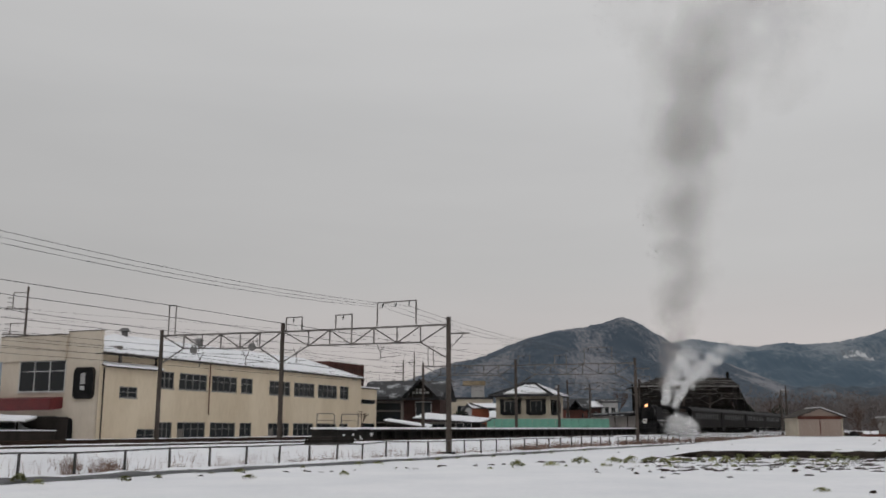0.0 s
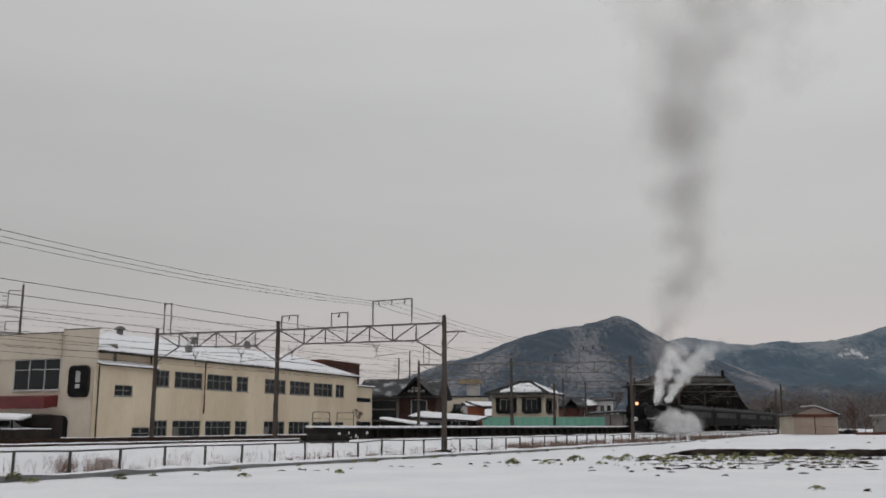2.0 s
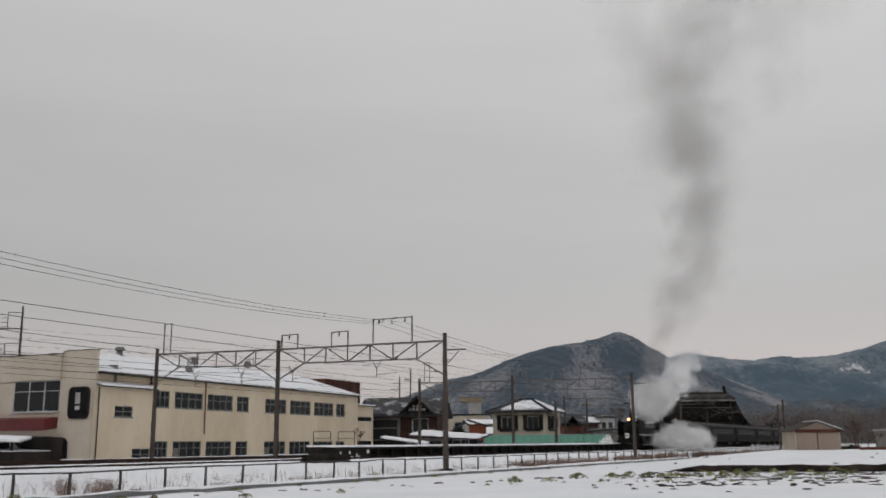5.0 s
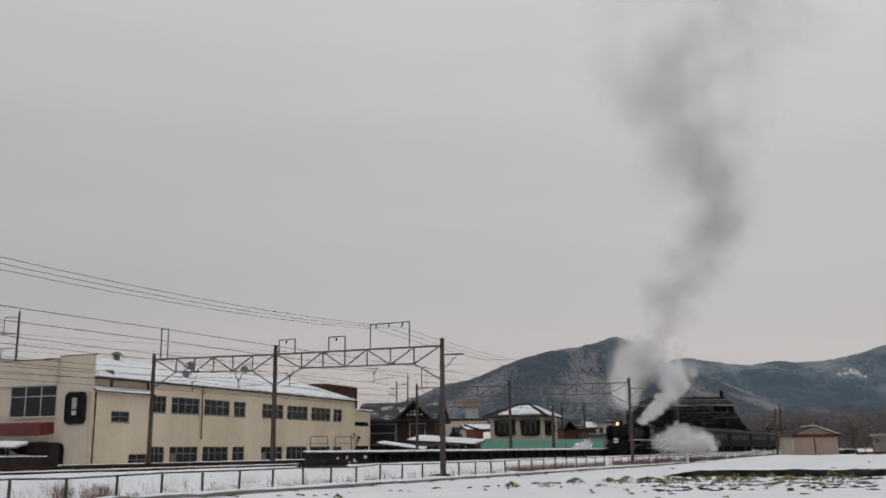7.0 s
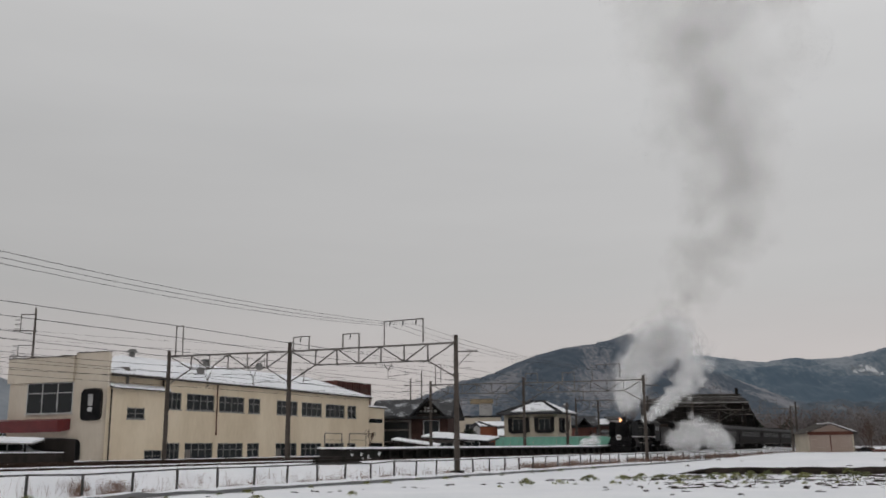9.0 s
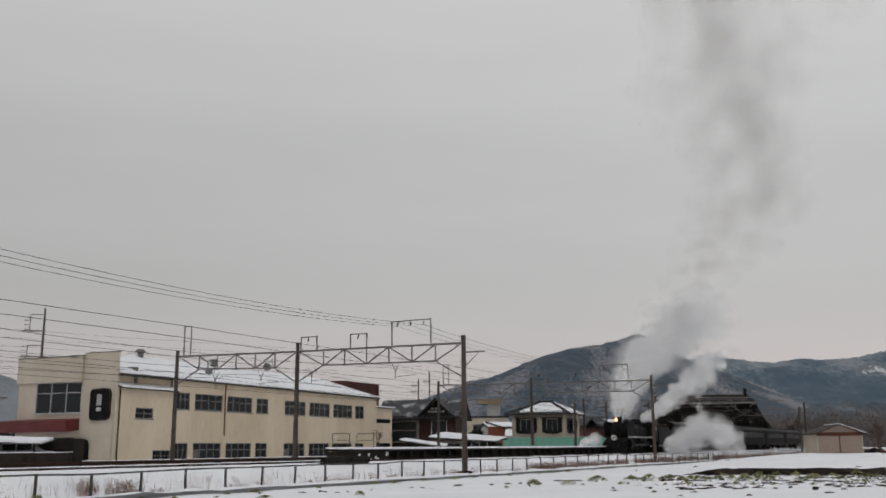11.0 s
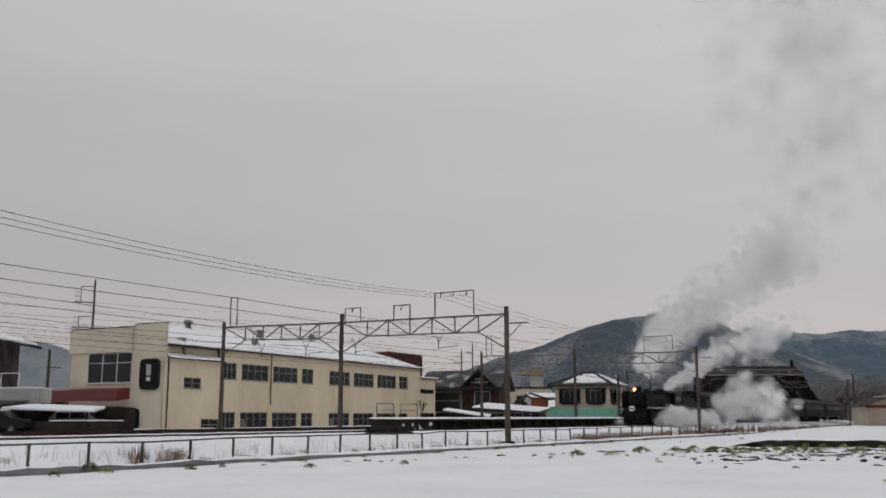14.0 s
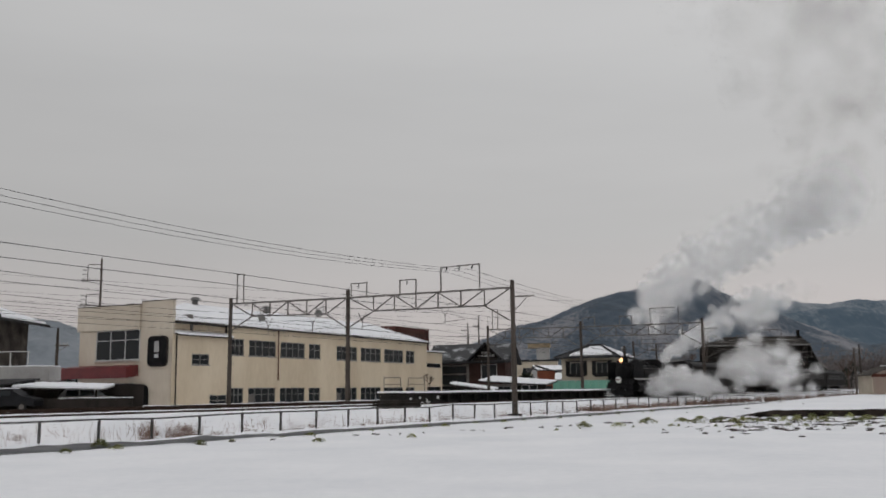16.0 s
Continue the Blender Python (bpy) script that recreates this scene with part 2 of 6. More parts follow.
GLASS = bpy.data.materials.new("dark_window_glass")
GLASS.use_nodes = True
gb = GLASS.node_tree.nodes["Principled BSDF"]
gb.inputs["Base Color"].default_value, gb.inputs["Roughness"].default_value = (0.018, 0.021, 0.023, 1), 0.12
gb.inputs["Specular IOR Level"].default_value = 0.22
gn = GLASS.node_tree.nodes.new("ShaderNodeTexNoise")
gn.inputs["Scale"].default_value = 0.7
gr = GLASS.node_tree.nodes.new("ShaderNodeMapRange")
gr.inputs["To Min"].default_value, gr.inputs["To Max"].default_value = 0.08, 0.4
GLASS.node_tree.links.new(gn.outputs["Fac"], gr.inputs[0])
GLASS.node_tree.links.new(gr.outputs[0], gb.inputs["Roughness"])
COACH_GLASS = surface("sooty_coach_glass", (0.012, 0.012, 0.012), (0.035, 0.034, 0.034), 0.4, 0.5, 0.0)
LAMP = bpy.data.materials.new("lit_headlamp")
LAMP.use_nodes = True
lb = LAMP.node_tree.nodes["Principled BSDF"]
lb.inputs["Base Color"].default_value = (1.0, 0.75, 0.5, 1)
lb.inputs["Emission Color"].default_value, lb.inputs["Emission Strength"].default_value = (1.0, 0.36, 0.14, 1), 2.2


# ---- mesh helpers ----
def box(bm, x0, x1, y0, y1, z0, z1, bevel=0.0):
    m = Matrix.Translation(((x0 + x1) / 2, (y0 + y1) / 2, (z0 + z1) / 2)) @ Matrix.Diagonal((abs(x1 - x0), abs(y1 - y0), abs(z1 - z0), 1))
    g = bmesh.ops.create_cube(bm, size=1.0, matrix=m)
    if bevel:
        edges = list({e for v in g["verts"] for e in v.link_edges})
        bmesh.ops.bevel(bm, geom=edges, offset=bevel, segments=2, affect="EDGES", profile=0.5)
    return bm


def rod(bm, a, b, r, seg=8, r2=None):
    a, b = Vector(a), Vector(b)
    q = (b - a).to_track_quat("Z", "Y").to_matrix().to_4x4()
    m = Matrix.Translation((a + b) / 2) @ q
    bmesh.ops.create_cone(bm, cap_ends=True, segments=seg, radius1=r, radius2=r if r2 is None else r2, depth=(b - a).length, matrix=m)
    return bm


def bar(bm, a, b, w, h):
    """A square bar from a to b."""
    a, b = Vector(a), Vector(b)
    q = (b - a).to_track_quat("Z", "Y").to_matrix().to_4x4()
    bmesh.ops.create_cube(bm, size=1.0, matrix=Matrix.Translation((a + b) / 2) @ q @ Matrix.Diagonal((w, h, (b - a).length, 1)))
    return bm


def slab(bm, corners, thick):
    """A prism: corners of its upper face, counter-clockwise from above, and how far it reaches down."""
    top = [bm.verts.new(c) for c in corners]
    low = [bm.verts.new((c[0], c[1], c[2] - thick)) for c in corners]
    bm.faces.new(top)
    bm.faces.new(low[::-1])
    for i in range(len(top)):
        j = (i + 1) % len(top)
        bm.faces.new((top[j], top[i], low[i], low[j]))
    return bm


def ball(bm, c, rx, ry, rz, seg=16, rings=10):
    bmesh.ops.create_uvsphere(bm, u_segments=seg, v_segments=rings, radius=1.0, matrix=Matrix.Translation(c) @ Matrix.Diagonal((rx, ry, rz, 1)))
    return bm


def B():
    return bmesh.new()


def mesh_of(name, bm, material, smooth=False):
    bmesh.ops.recalc_face_normals(bm, faces=bm.faces[:])
    me = bpy.data.meshes.new(name)
    bm.to_mesh(me)
    bm.free()
    me.materials.append(material)
    if smooth:
        for p in me.polygons:
            p.use_smooth = True
    return me


def part(name, bm, material, parent=None, label="", smooth=False):
    ob = new(name, mesh_of(name, bm, material, smooth))
    if parent is not None:
        ob.parent = parent
    if label:
        ob["label"] = label
    return ob


def share(name, me, parent, m):
    ob = new(name, me)
    ob.parent = parent
    ob.matrix_basis = m
    return ob


def thing(name, m, label, category, group="", kind=""):
    ob = new(name)
    ob.matrix_basis = m
    ob.empty_display_size = 0.2
    return tagged(ob, label, category, group, kind)


TRACK = pose(0, 0, 0, 0, 0, 62)      # local x along the railway (away), local y across it


def at(u, n, z=0.0, turn=0.0):
    return TRACK @ pose(u, n, z, 0, 0, turn)


def smooth(a, b, x):
    t = min(1.0, max(0.0, (x - a) / (b - a)))
    return t * t * (3 - 2 * t)


def tube_curve(name, paths, r, material, parent=None):
    cu = bpy.data.curves.new(name, "CURVE")
    cu.dimensions, cu.bevel_depth, cu.bevel_resolution = "3D", r, 1
    for pts in paths:
        sp = cu.splines.new("POLY")
        sp.points.add(len(pts) - 1)
        for p, c in zip(sp.points, pts):
            p.co = (*c, 1)
    cu.materials.append(material)
    ob = new(name, cu)
    if parent is not None:
        ob.parent = parent
    return ob


# ---- ground, road, hills ----
def height(x, y):
    u, n = x * 0.4695 + y * 0.8829, -x * 0.8829 + y * 0.4695
    h = 0.78 * smooth(28.9, 31.6, n)
    bank_y = 57.0 - 0.23 * (x - 14.0)
    side = smooth(23.0, 17.5, n)
    h += side * (0.36 * smooth(bank_y - 0.1, bank_y + 0.5, y) + 0.36 * smooth(bank_y + 4, 108.0, y)) * smooth(9.0, 13.2, x)
    near = 1.0 - smooth(120.0, 260.0, math.hypot(x, y))
    h += near * (0.05 * noise.noise((x * 0.35, y * 0.35, 0)) + 0.035 * noise.noise((x * 1.3, y * 1.3, 3)))
    h += 0.16 * near * smooth(28.6, 27.9, n) * smooth(26.9, 27.6, n) * (0.6 + noise.noise((u * 0.7, 0, 5)))
    return h


def make_ground():
    def axis(lo, hi, step, far):
        mid = list(np.arange(lo, hi + 1e-6, step))
        out, s, v = [], step * 2, hi
        while v < far:
            v += s
            s *= 1.45
            out.append(v)
        neg, s, v = [], step * 2, lo
        while v > -far:
            v -= s
            s *= 1.45
            neg.append(v)
        return neg[::-1] + mid + out
    xs, ys = axis(-50, 75, 0.7, 4200), axis(4, 150, 0.7, 4200)
    verts = [(x, y, height(x, y)) for y in ys for x in xs]
    w = len(xs)
    faces = [(j * w + i, j * w + i + 1, (j + 1) * w + i + 1, (j + 1) * w + i) for j in range(len(ys) - 1) for i in range(w - 1)]
    me = bpy.data.meshes.new("ground")
    me.from_pydata(verts, [], faces)
    me.materials.append(SNOW)
    for p in me.polygons:
        p.use_smooth = True
    tagged(new("ground", me), "snow-covered field and railway yard ground", "ground", kind="structure")


make_ground()


def ribbon(name, material, edge_a, edge_b, u0, u1, step, lift, label, category):
    """A strip along the railway between two edges n = edge(u)."""
    verts, faces = [], []
    k = 0
    u = u0
    while u <= u1:
        for j in range(5):
            n = edge_a(u) + (edge_b(u) - edge_a(u)) * j / 4
            p = TRACK @ Vector((u, n, 0))
            verts.append((p.x, p.y, height(p.x, p.y) + (lift if 0 < j < 4 else lift * 0.3)))
        if k:
            for j in range(4):
                a = (k - 1) * 5 + j
                faces.append((a, a + 5, a + 6, a + 1))
        k += 1
        u += step
    me = bpy.data.meshes.new(name)
    me.from_pydata(verts, [], faces)
    me.materials.append(material)
    return tagged(new(name, me), label, category, kind="structure")


def fence_n(u):
    return 28.5 - 0.017 * (u - 20)


ribbon("road", ASPHALT, lambda u: 25.7 - 0.016 * (u - 20) + 0.3 * noise.noise((u * 0.25, 1, 0)), lambda u: 27.35 - 0.016 * (u - 20) + 0.25 * noise.noise((u * 0.4, 7, 0)),
       8, 200, 0.8, 0.06, "narrow wet asphalt lane beside the railway fence", "road")


HILLS = {}


def make_hill(name, ridge, y0, depth, rough, material, label, nx=520, ny=90):
    """A wooded hill: its ridge as (x, height) at the distance y0 + depth, rising from y0."""
    rx = [r[0] for r in ridge]
    rz = [r[1] for r in ridge]

    def surface_z(x, y):
        v = (y - y0) / depth
        top = float(np.interp(x * (y0 + depth) / y, rx, rz))
        prof = smooth(0.0, 1.0, v) * 0.6 + 0.4 * v
        fold = noise.fractal((x * 0.0042, y * 0.0042, rough), 1.1, 2.0, 4) * 0.22 * math.sin(math.pi * v)
        return top * (prof + fold * prof) - 4.0 * v + 3.2 * noise.noise((x * 0.055, y * 0.055, 1)) * (0.3 + v) + 2.2 * noise.noise((x * 0.16, y * 0.16, 4))
    HILLS[name] = (surface_z, y0, depth)
    xs = np.linspace(rx[0], rx[-1], nx)
    verts = []
    for j in range(ny + 1):
        v = j / ny
        for x in xs:
            y = y0 + depth * v
            verts.append((x, y, surface_z(x, y)))
    w = nx
    faces = [(j * w + i, j * w + i + 1, (j + 1) * w + i + 1, (j + 1) * w + i) for j in range(ny) for i in range(w - 1)]
    base = len(verts)
    verts += [(x, y0 + depth + 300, -5) for x in xs]
    faces += [(ny * w + i, ny * w + i + 1, base + i + 1, base + i) for i in range(w - 1)]
    me = bpy.data.meshes.new(name)
    me.from_pydata(verts, [], faces)
    me.materials.append(material)
    for p in me.polygons:
        p.use_smooth = True
    return tagged(new(name, me), label, "hill", kind="structure")


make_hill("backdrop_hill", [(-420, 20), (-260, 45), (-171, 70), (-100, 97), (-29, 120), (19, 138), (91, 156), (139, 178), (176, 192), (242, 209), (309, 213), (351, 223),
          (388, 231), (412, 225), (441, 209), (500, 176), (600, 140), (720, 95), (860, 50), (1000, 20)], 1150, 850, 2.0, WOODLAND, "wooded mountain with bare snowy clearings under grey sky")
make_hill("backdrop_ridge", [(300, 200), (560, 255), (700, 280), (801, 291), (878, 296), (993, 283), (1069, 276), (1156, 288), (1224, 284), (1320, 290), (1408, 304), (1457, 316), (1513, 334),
          (1650, 360), (1900, 330)], 1900, 1300, 5.0, FAR_WOODLAND, "long wooded mountain ridge dusted with snow, blue haze in its colour")
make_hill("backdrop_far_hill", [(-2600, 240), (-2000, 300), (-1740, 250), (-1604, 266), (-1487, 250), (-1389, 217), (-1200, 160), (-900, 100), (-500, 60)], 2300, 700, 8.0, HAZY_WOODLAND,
          "distant wooded hill with pale blue haze in its colour", nx=260, ny=30)


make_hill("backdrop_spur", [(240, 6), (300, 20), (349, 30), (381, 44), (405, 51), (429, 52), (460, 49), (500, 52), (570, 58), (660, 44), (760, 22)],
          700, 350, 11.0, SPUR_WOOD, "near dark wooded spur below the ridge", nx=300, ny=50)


def make_clearings():
    """Snowy clearings on the far ridge, each a patch lying on the slope."""
    fz, y0, depth = HILLS["backdrop_ridge"]
    rng = random.Random(5)
    for side, rise, w, h in ((0.4268, 0.0742, 9, 7), (0.4335, 0.0755, 16, 8), (0.4410, 0.0745, 14, 6), (0.4475, 0.0728, 18, 9), (0.4530, 0.0712, 13, 6), (0.4380, 0.0718, 9, 4), (0.372, 0.028, 22, 6), (0.458, 0.022, 26, 6), (0.352, 0.036, 16, 8)):
        y = y0
        while y < y0 + depth and fz(side * y, y) < 1.7 + rise * y:
            y += 6.0
        bm = B()
        cen = bm.verts.new((side * y, y, fz(side * y, y) + 1.5))
        ring = []
        for k in range(18):
            a = k / 18 * math.tau
            r = 0.3 + 0.5 * rng.random()
            px, py = side * y + w * r * math.cos(a), y + h * 5 * r * math.sin(a)
            ring.append(bm.verts.new((px, py, fz(px, py) + 1.5)))
        for k in range(18):
            bm.faces.new((cen, ring[k], ring[(k + 1) % 18]))
        tagged(part("snow_clearing", bm, CLEARING), "bare snowy clearing on the far wooded ridge", "clearing", kind="structure")


make_clearings()


def make_bank():
    """The dark earth step between the two fields."""
    bm = B()
    prev = None
    x = 13.2
    while x < 62:
        y = 57.0 - 0.23 * (x - 14.0)
        w = 0.10 * noise.noise((x * 0.8, 2, 2)) + 0.07 * noise.noise((x * 2.6, 5, 2))
        top = 0.37 * smooth(12.9, 15.5, x) + 0.02 + 0.07 * noise.noise((x * 0.9, 9, 2)) + 0.06 * noise.noise((x * 3.1, 1, 2))
        ring = [bm.verts.new((x, y - 0.42 + w, -0.1)), bm.verts.new((x, y - 0.36 + w, top * 0.55)), bm.verts.new((x, y - 0.28 + w, top)), bm.verts.new((x, y + 0.35, top - 0.03)), bm.verts.new((x, y + 0.6, 0.0))]
        if prev:
            for i in range(4):
                bm.faces.new((prev[i], ring[i], ring[i + 1], prev[i + 1]))
        prev = ring
        x += 0.35
    tagged(part("retaining_bank", bm, BANK), "low dark earth bank between two snowy fields", "bank", kind="structure")


make_bank()

# ---- railway ----
RAIL_Z = 0.95


def make_track(n, u0, u1):
    t = thing("railway_track", at(u0, n, 0.80), "rusty rails on sleepers half buried in snow", "railway track", "yard tracks", "structure")
    for side in (-0.535, 0.535):
        bm = B()
        box(bm, 0, u1 - u0, side - 0.03, side + 0.03, 0.11, 0.15)
        box(bm, 0, u1 - u0, side - 0.012, side + 0.012, 0.03, 0.11)
        box(bm, 0, u1 - u0, side - 0.06, side + 0.06, 0.0, 0.03)
        part("rail", bm, RUST, t)
    if n < 35:
        bm = B()
        slab(bm, [(0, -0.80, 0.06), (u1 - u0, -0.80, 0.06), (u1 - u0, -0.60, 0.08), (0, -0.60, 0.08)], 0.2)
        part("ballast_shoulder", bm, BANK, t, "dark wet ballast showing through the snow")
    for y0, y1, za, zb in ((-1.9, -0.79, -0.08, 0.085), (-0.43, 0.45, 0.10, 0.105), (0.62, 1.9, 0.11, -0.02)):
        bed = B()
        prev = None
        for k in range(int((u1 - u0) / 1.1) + 1):
            w1, w2 = 0.06 * noise.noise((k * 0.7, n, 1)), 0.06 * noise.noise((k * 0.7, n, 5))
            ring = [bed.verts.new(c) for c in ((k * 1.1, y0 + w1, za + w1 * 0.3), (k * 1.1, y1 + w2, zb + w2 * 0.3), (k * 1.1, y1 + w2, -0.2), (k * 1.1, y0 + w1, -0.2))]
            if prev:
                for i in range(3):
                    bed.faces.new((prev[i], ring[i], ring[i + 1], prev[i + 1]))
            prev = ring
        part("snow_bed", bed, SNOW, t, "snow lying between the rails")
    me = mesh_of("sleeper", box(B(), -0.1, 0.1, -1.05, 1.05, -0.14, -0.01), DARK_WOOD)
    for k in range(int(min(u1 - u0, 90) / 0.65)):
        share("sleeper", me, t, pose(0.3 + k * 0.65, 0, 0))


for nn_, a_, b_ in ((33.6, -6, 260), (40.6, -6, 200), (45.2, -6, 200), (49.6, -6, 160)):
    make_track(nn_, a_, b_)


def make_fence():
    f = thing("railway_fence", Matrix.Identity(4), "low grey steel post and rail fence along the lane", "fence", kind="structure")
    post = B()
    box(post, -0.04, 0.04, -0.04, 0.04, -0.1, 0.84, 0.008)
    me = mesh_of("post", post, FENCE)
    tops = []
    u = 15.3
    while u < 190:
        p = TRACK @ Vector((u, fence_n(u), 0))
        z = height(p.x, p.y)
        share("post", me, f, Matrix.Translation((p.x, p.y, z)) @ pose(0, 0, 0, random.uniform(-1.5, 1.5), random.uniform(-1.5, 1.5), 62))
        tops.append((p.x, p.y, z + 0.83))
        u += 2.36
    bm = B()
    for a, b in zip(tops, tops[1:]):
        rod(bm, a, b, 0.032, 6)
    part("top_rail", bm, FENCE, f)


make_fence()


def make_platform():
    u0, u1, n0 = 51.8, 136.0, 35.3
    p = thing("station_platform", at(u0, n0), "long dark station platform with snow on its deck", "platform", kind="structure")
    L = u1 - u0
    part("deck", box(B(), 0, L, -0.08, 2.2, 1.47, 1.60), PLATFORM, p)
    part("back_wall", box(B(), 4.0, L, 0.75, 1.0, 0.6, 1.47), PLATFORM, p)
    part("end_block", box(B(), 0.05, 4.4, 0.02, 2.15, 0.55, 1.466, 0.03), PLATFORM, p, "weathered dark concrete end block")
    bm = B()
    slab(bm, [(-0.05, -0.12, 1.70), (L, -0.12, 1.70), (L, 2.2, 1.74), (-0.05, 2.2, 1.74)], 0.10)
    part("snow_cover", bm, ROOF_SNOW, p, "layer of fresh snow")
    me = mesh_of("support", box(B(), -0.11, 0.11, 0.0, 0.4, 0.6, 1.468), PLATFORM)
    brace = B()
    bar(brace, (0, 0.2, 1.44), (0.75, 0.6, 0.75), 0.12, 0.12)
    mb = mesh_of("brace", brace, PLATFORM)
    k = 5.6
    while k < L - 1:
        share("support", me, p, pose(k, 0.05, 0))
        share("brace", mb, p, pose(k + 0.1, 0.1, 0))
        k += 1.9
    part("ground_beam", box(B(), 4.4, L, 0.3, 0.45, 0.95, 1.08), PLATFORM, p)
    chip = mesh_of("chipped_patch", ball(B(), (0, 0, 0), 0.10, 0.02, 0.13, 8, 6), MARK_WHITE)
    rng = random.Random(2)
    for _ in range(9):
        share("chipped_patch", chip, p, pose(rng.uniform(0.4, 4.2), 0.015, rng.uniform(0.75, 1.3), 0, rng.uniform(0, 90), 0))
    for k in (-0.6, 2.3):
        r = thing("handrail", at(u0 + 0.9 + k, n0 + 1.9, 1.70), "rounded grey tube handrail on the platform end", "handrail", "platform handrails")
        w = 2.0 if k < 2 else 2.1
        h = 0.95
        pts = [(0, 0, 0), (0, 0, h - 0.12), (0.04, 0, h - 0.04), (0.12, 0, h), (w - 0.12, 0, h), (w - 0.04, 0, h - 0.04), (w, 0, h - 0.12), (w, 0, 0)]
        tube_curve("hoop", [pts], 0.03, STEEL, r)
        tube_curve("mid_rail", [[(0, 0, 0.5), (w, 0, 0.5)]], 0.02, STEEL, r)
    s = thing("sleeper_stack", at(43.4, 31.7, 0.72), "stack of old dark sleepers beside the track", "sleepers")
    me = mesh_of("old_sleeper", box(B(), 0, 4.4, -0.12, 0.12, 0, 0.16, 0.015), DARK_WOOD)
    for i in range(3):
        for j in range(2):
            share("old_sleeper", me, s, pose(0.1 * i + 0.15 * j, -0.15 + 0.3 * j, 0.17 * i))


make_platform()


def make_portal():
    """Three steel posts, a lattice beam and brackets across the yard; local y runs across the tracks."""
    g = thing("catenary_portal", at(54.2, 0), "weathered steel portal with a lattice beam over the tracks", "catenary portal", "catenary portals")
    for n, top in ((28.4, 8.85), (41.9, 9.15), (53.6, 9.2)):
        bm = B()
        rod(bm, (0, n, -0.3), (0, n, top), 0.19, 12, 0.14)
        for z in (2.2, 4.6, 7.0):
            rod(bm, (0, n, z), (0, n, z + 0.08), 0.2, 12)
        part("post", bm, POLE, g, smooth=False)
        part("post_footing", box(B(), -0.35, 0.35, n - 0.35, n + 0.35, -0.3, 0.22 if n < 30 else 0.9, 0.03), PLATFORM, g)
    for n0, n1, z0, z1, cells in ((28.5, 41.8, 8.35, 8.5, 6), (41.95, 53.5, 8.5, 8.75, 5)):
        a, b = n0 + 2.0, n1 - 2.2
        up, low = B(), B()
        for dx in (-0.1, 0.1):
            bar(up, (dx, n0, z0), (dx, n1, z1), 0.10, 0.10)
            bar(low, (dx, a, z0 - 1.08), (dx, b, z1 - 1.08), 0.08, 0.08)
        part("upper_chord", up, STEEL, g)
        part("lower_chord", low, STEEL, g)
        web = [((n0, z0), (a, z0 - 1.08)), ((n1, z1), (b, z1 - 1.08)), ((a, z0 - 1.08), (n0, z0 - 2.2)), ((b, z1 - 1.08), (n1, z1 - 2.15))]
        for k in range(cells):
            p0, p1 = a + (b - a) * k / (cells - 1), a + (b - a) * (k + 1) / (cells - 1)
            zz = z0 + (z1 - z0) * (p0 - n0) / (n1 - n0)
            web.append(((p0, zz), (p0, zz - 1.08)))
            if k < cells - 1:
                web.append(((p0, zz - 1.08), (p1, zz)) if k % 2 else ((p0, zz), (p1, zz - 1.08)))
        for (na, za), (nb, zb) in web:
            part("web_bar", bar(B(), (0, na, za), (0, nb, zb), 0.075, 0.075), STEEL, g)
    for n0, n1, z0, z1, hooks in ((30.85, 33.9, 8.5, 10.1, 3), (35.95, 37.3, 8.5, 9.45, 1), (40.2, 41.6, 8.5, 9.5, 1), (52.25, 52.95, 8.8, 11.05, 0)):
        bm = B()
        bar(bm, (0, n0, z0), (0, n0, z1), 0.07, 0.07)
        bar(bm, (0, n1, z0), (0, n1, z1), 0.07, 0.07)
        bar(bm, (0, n0 - 0.04, z1), (0, n1 + 0.04, z1), 0.07, 0.07)
        br = part("bracket", bm, STEEL, g)
        for k in range(hooks):
            hn = n0 + (n1 - n0) * (k + 0.5) / hooks
            hb = B()
            rod(hb, (0, hn, z1), (0, hn + 0.1, z1 - 0.35), 0.03, 6)
            rod(hb, (0, hn + 0.04, z1 - 0.14), (0, hn + 0.07, z1 - 0.24), 0.06, 8)
            part("insulator", hb, IRON, br)
    arm = B()
    bar(arm, (0, 28.4, 7.75), (0, 26.85, 7.72), 0.08, 0.1)
    bar(arm, (0, 28.4, 6.7), (0, 27.3, 7.7), 0.04, 0.04)
    part("side_arm", arm, STEEL, g)
    for n in (33.6, 40.6, 45.2, 49.6):
        bm = B()
        rod(bm, (0, n - 0.35, 7.35), (0, n, 6.7), 0.025, 6)
        rod(bm, (0, n + 0.35, 7.35), (0, n, 6.7), 0.025, 6)
        rod(bm, (0, n, 6.9), (0, n, 6.2), 0.025, 6)
        rod(bm, (0, n + 0.1, 6.35), (0, n - 1.6, 6.45), 0.02, 6)
        part("wire_hanger", bm, STEEL, g)
    return g


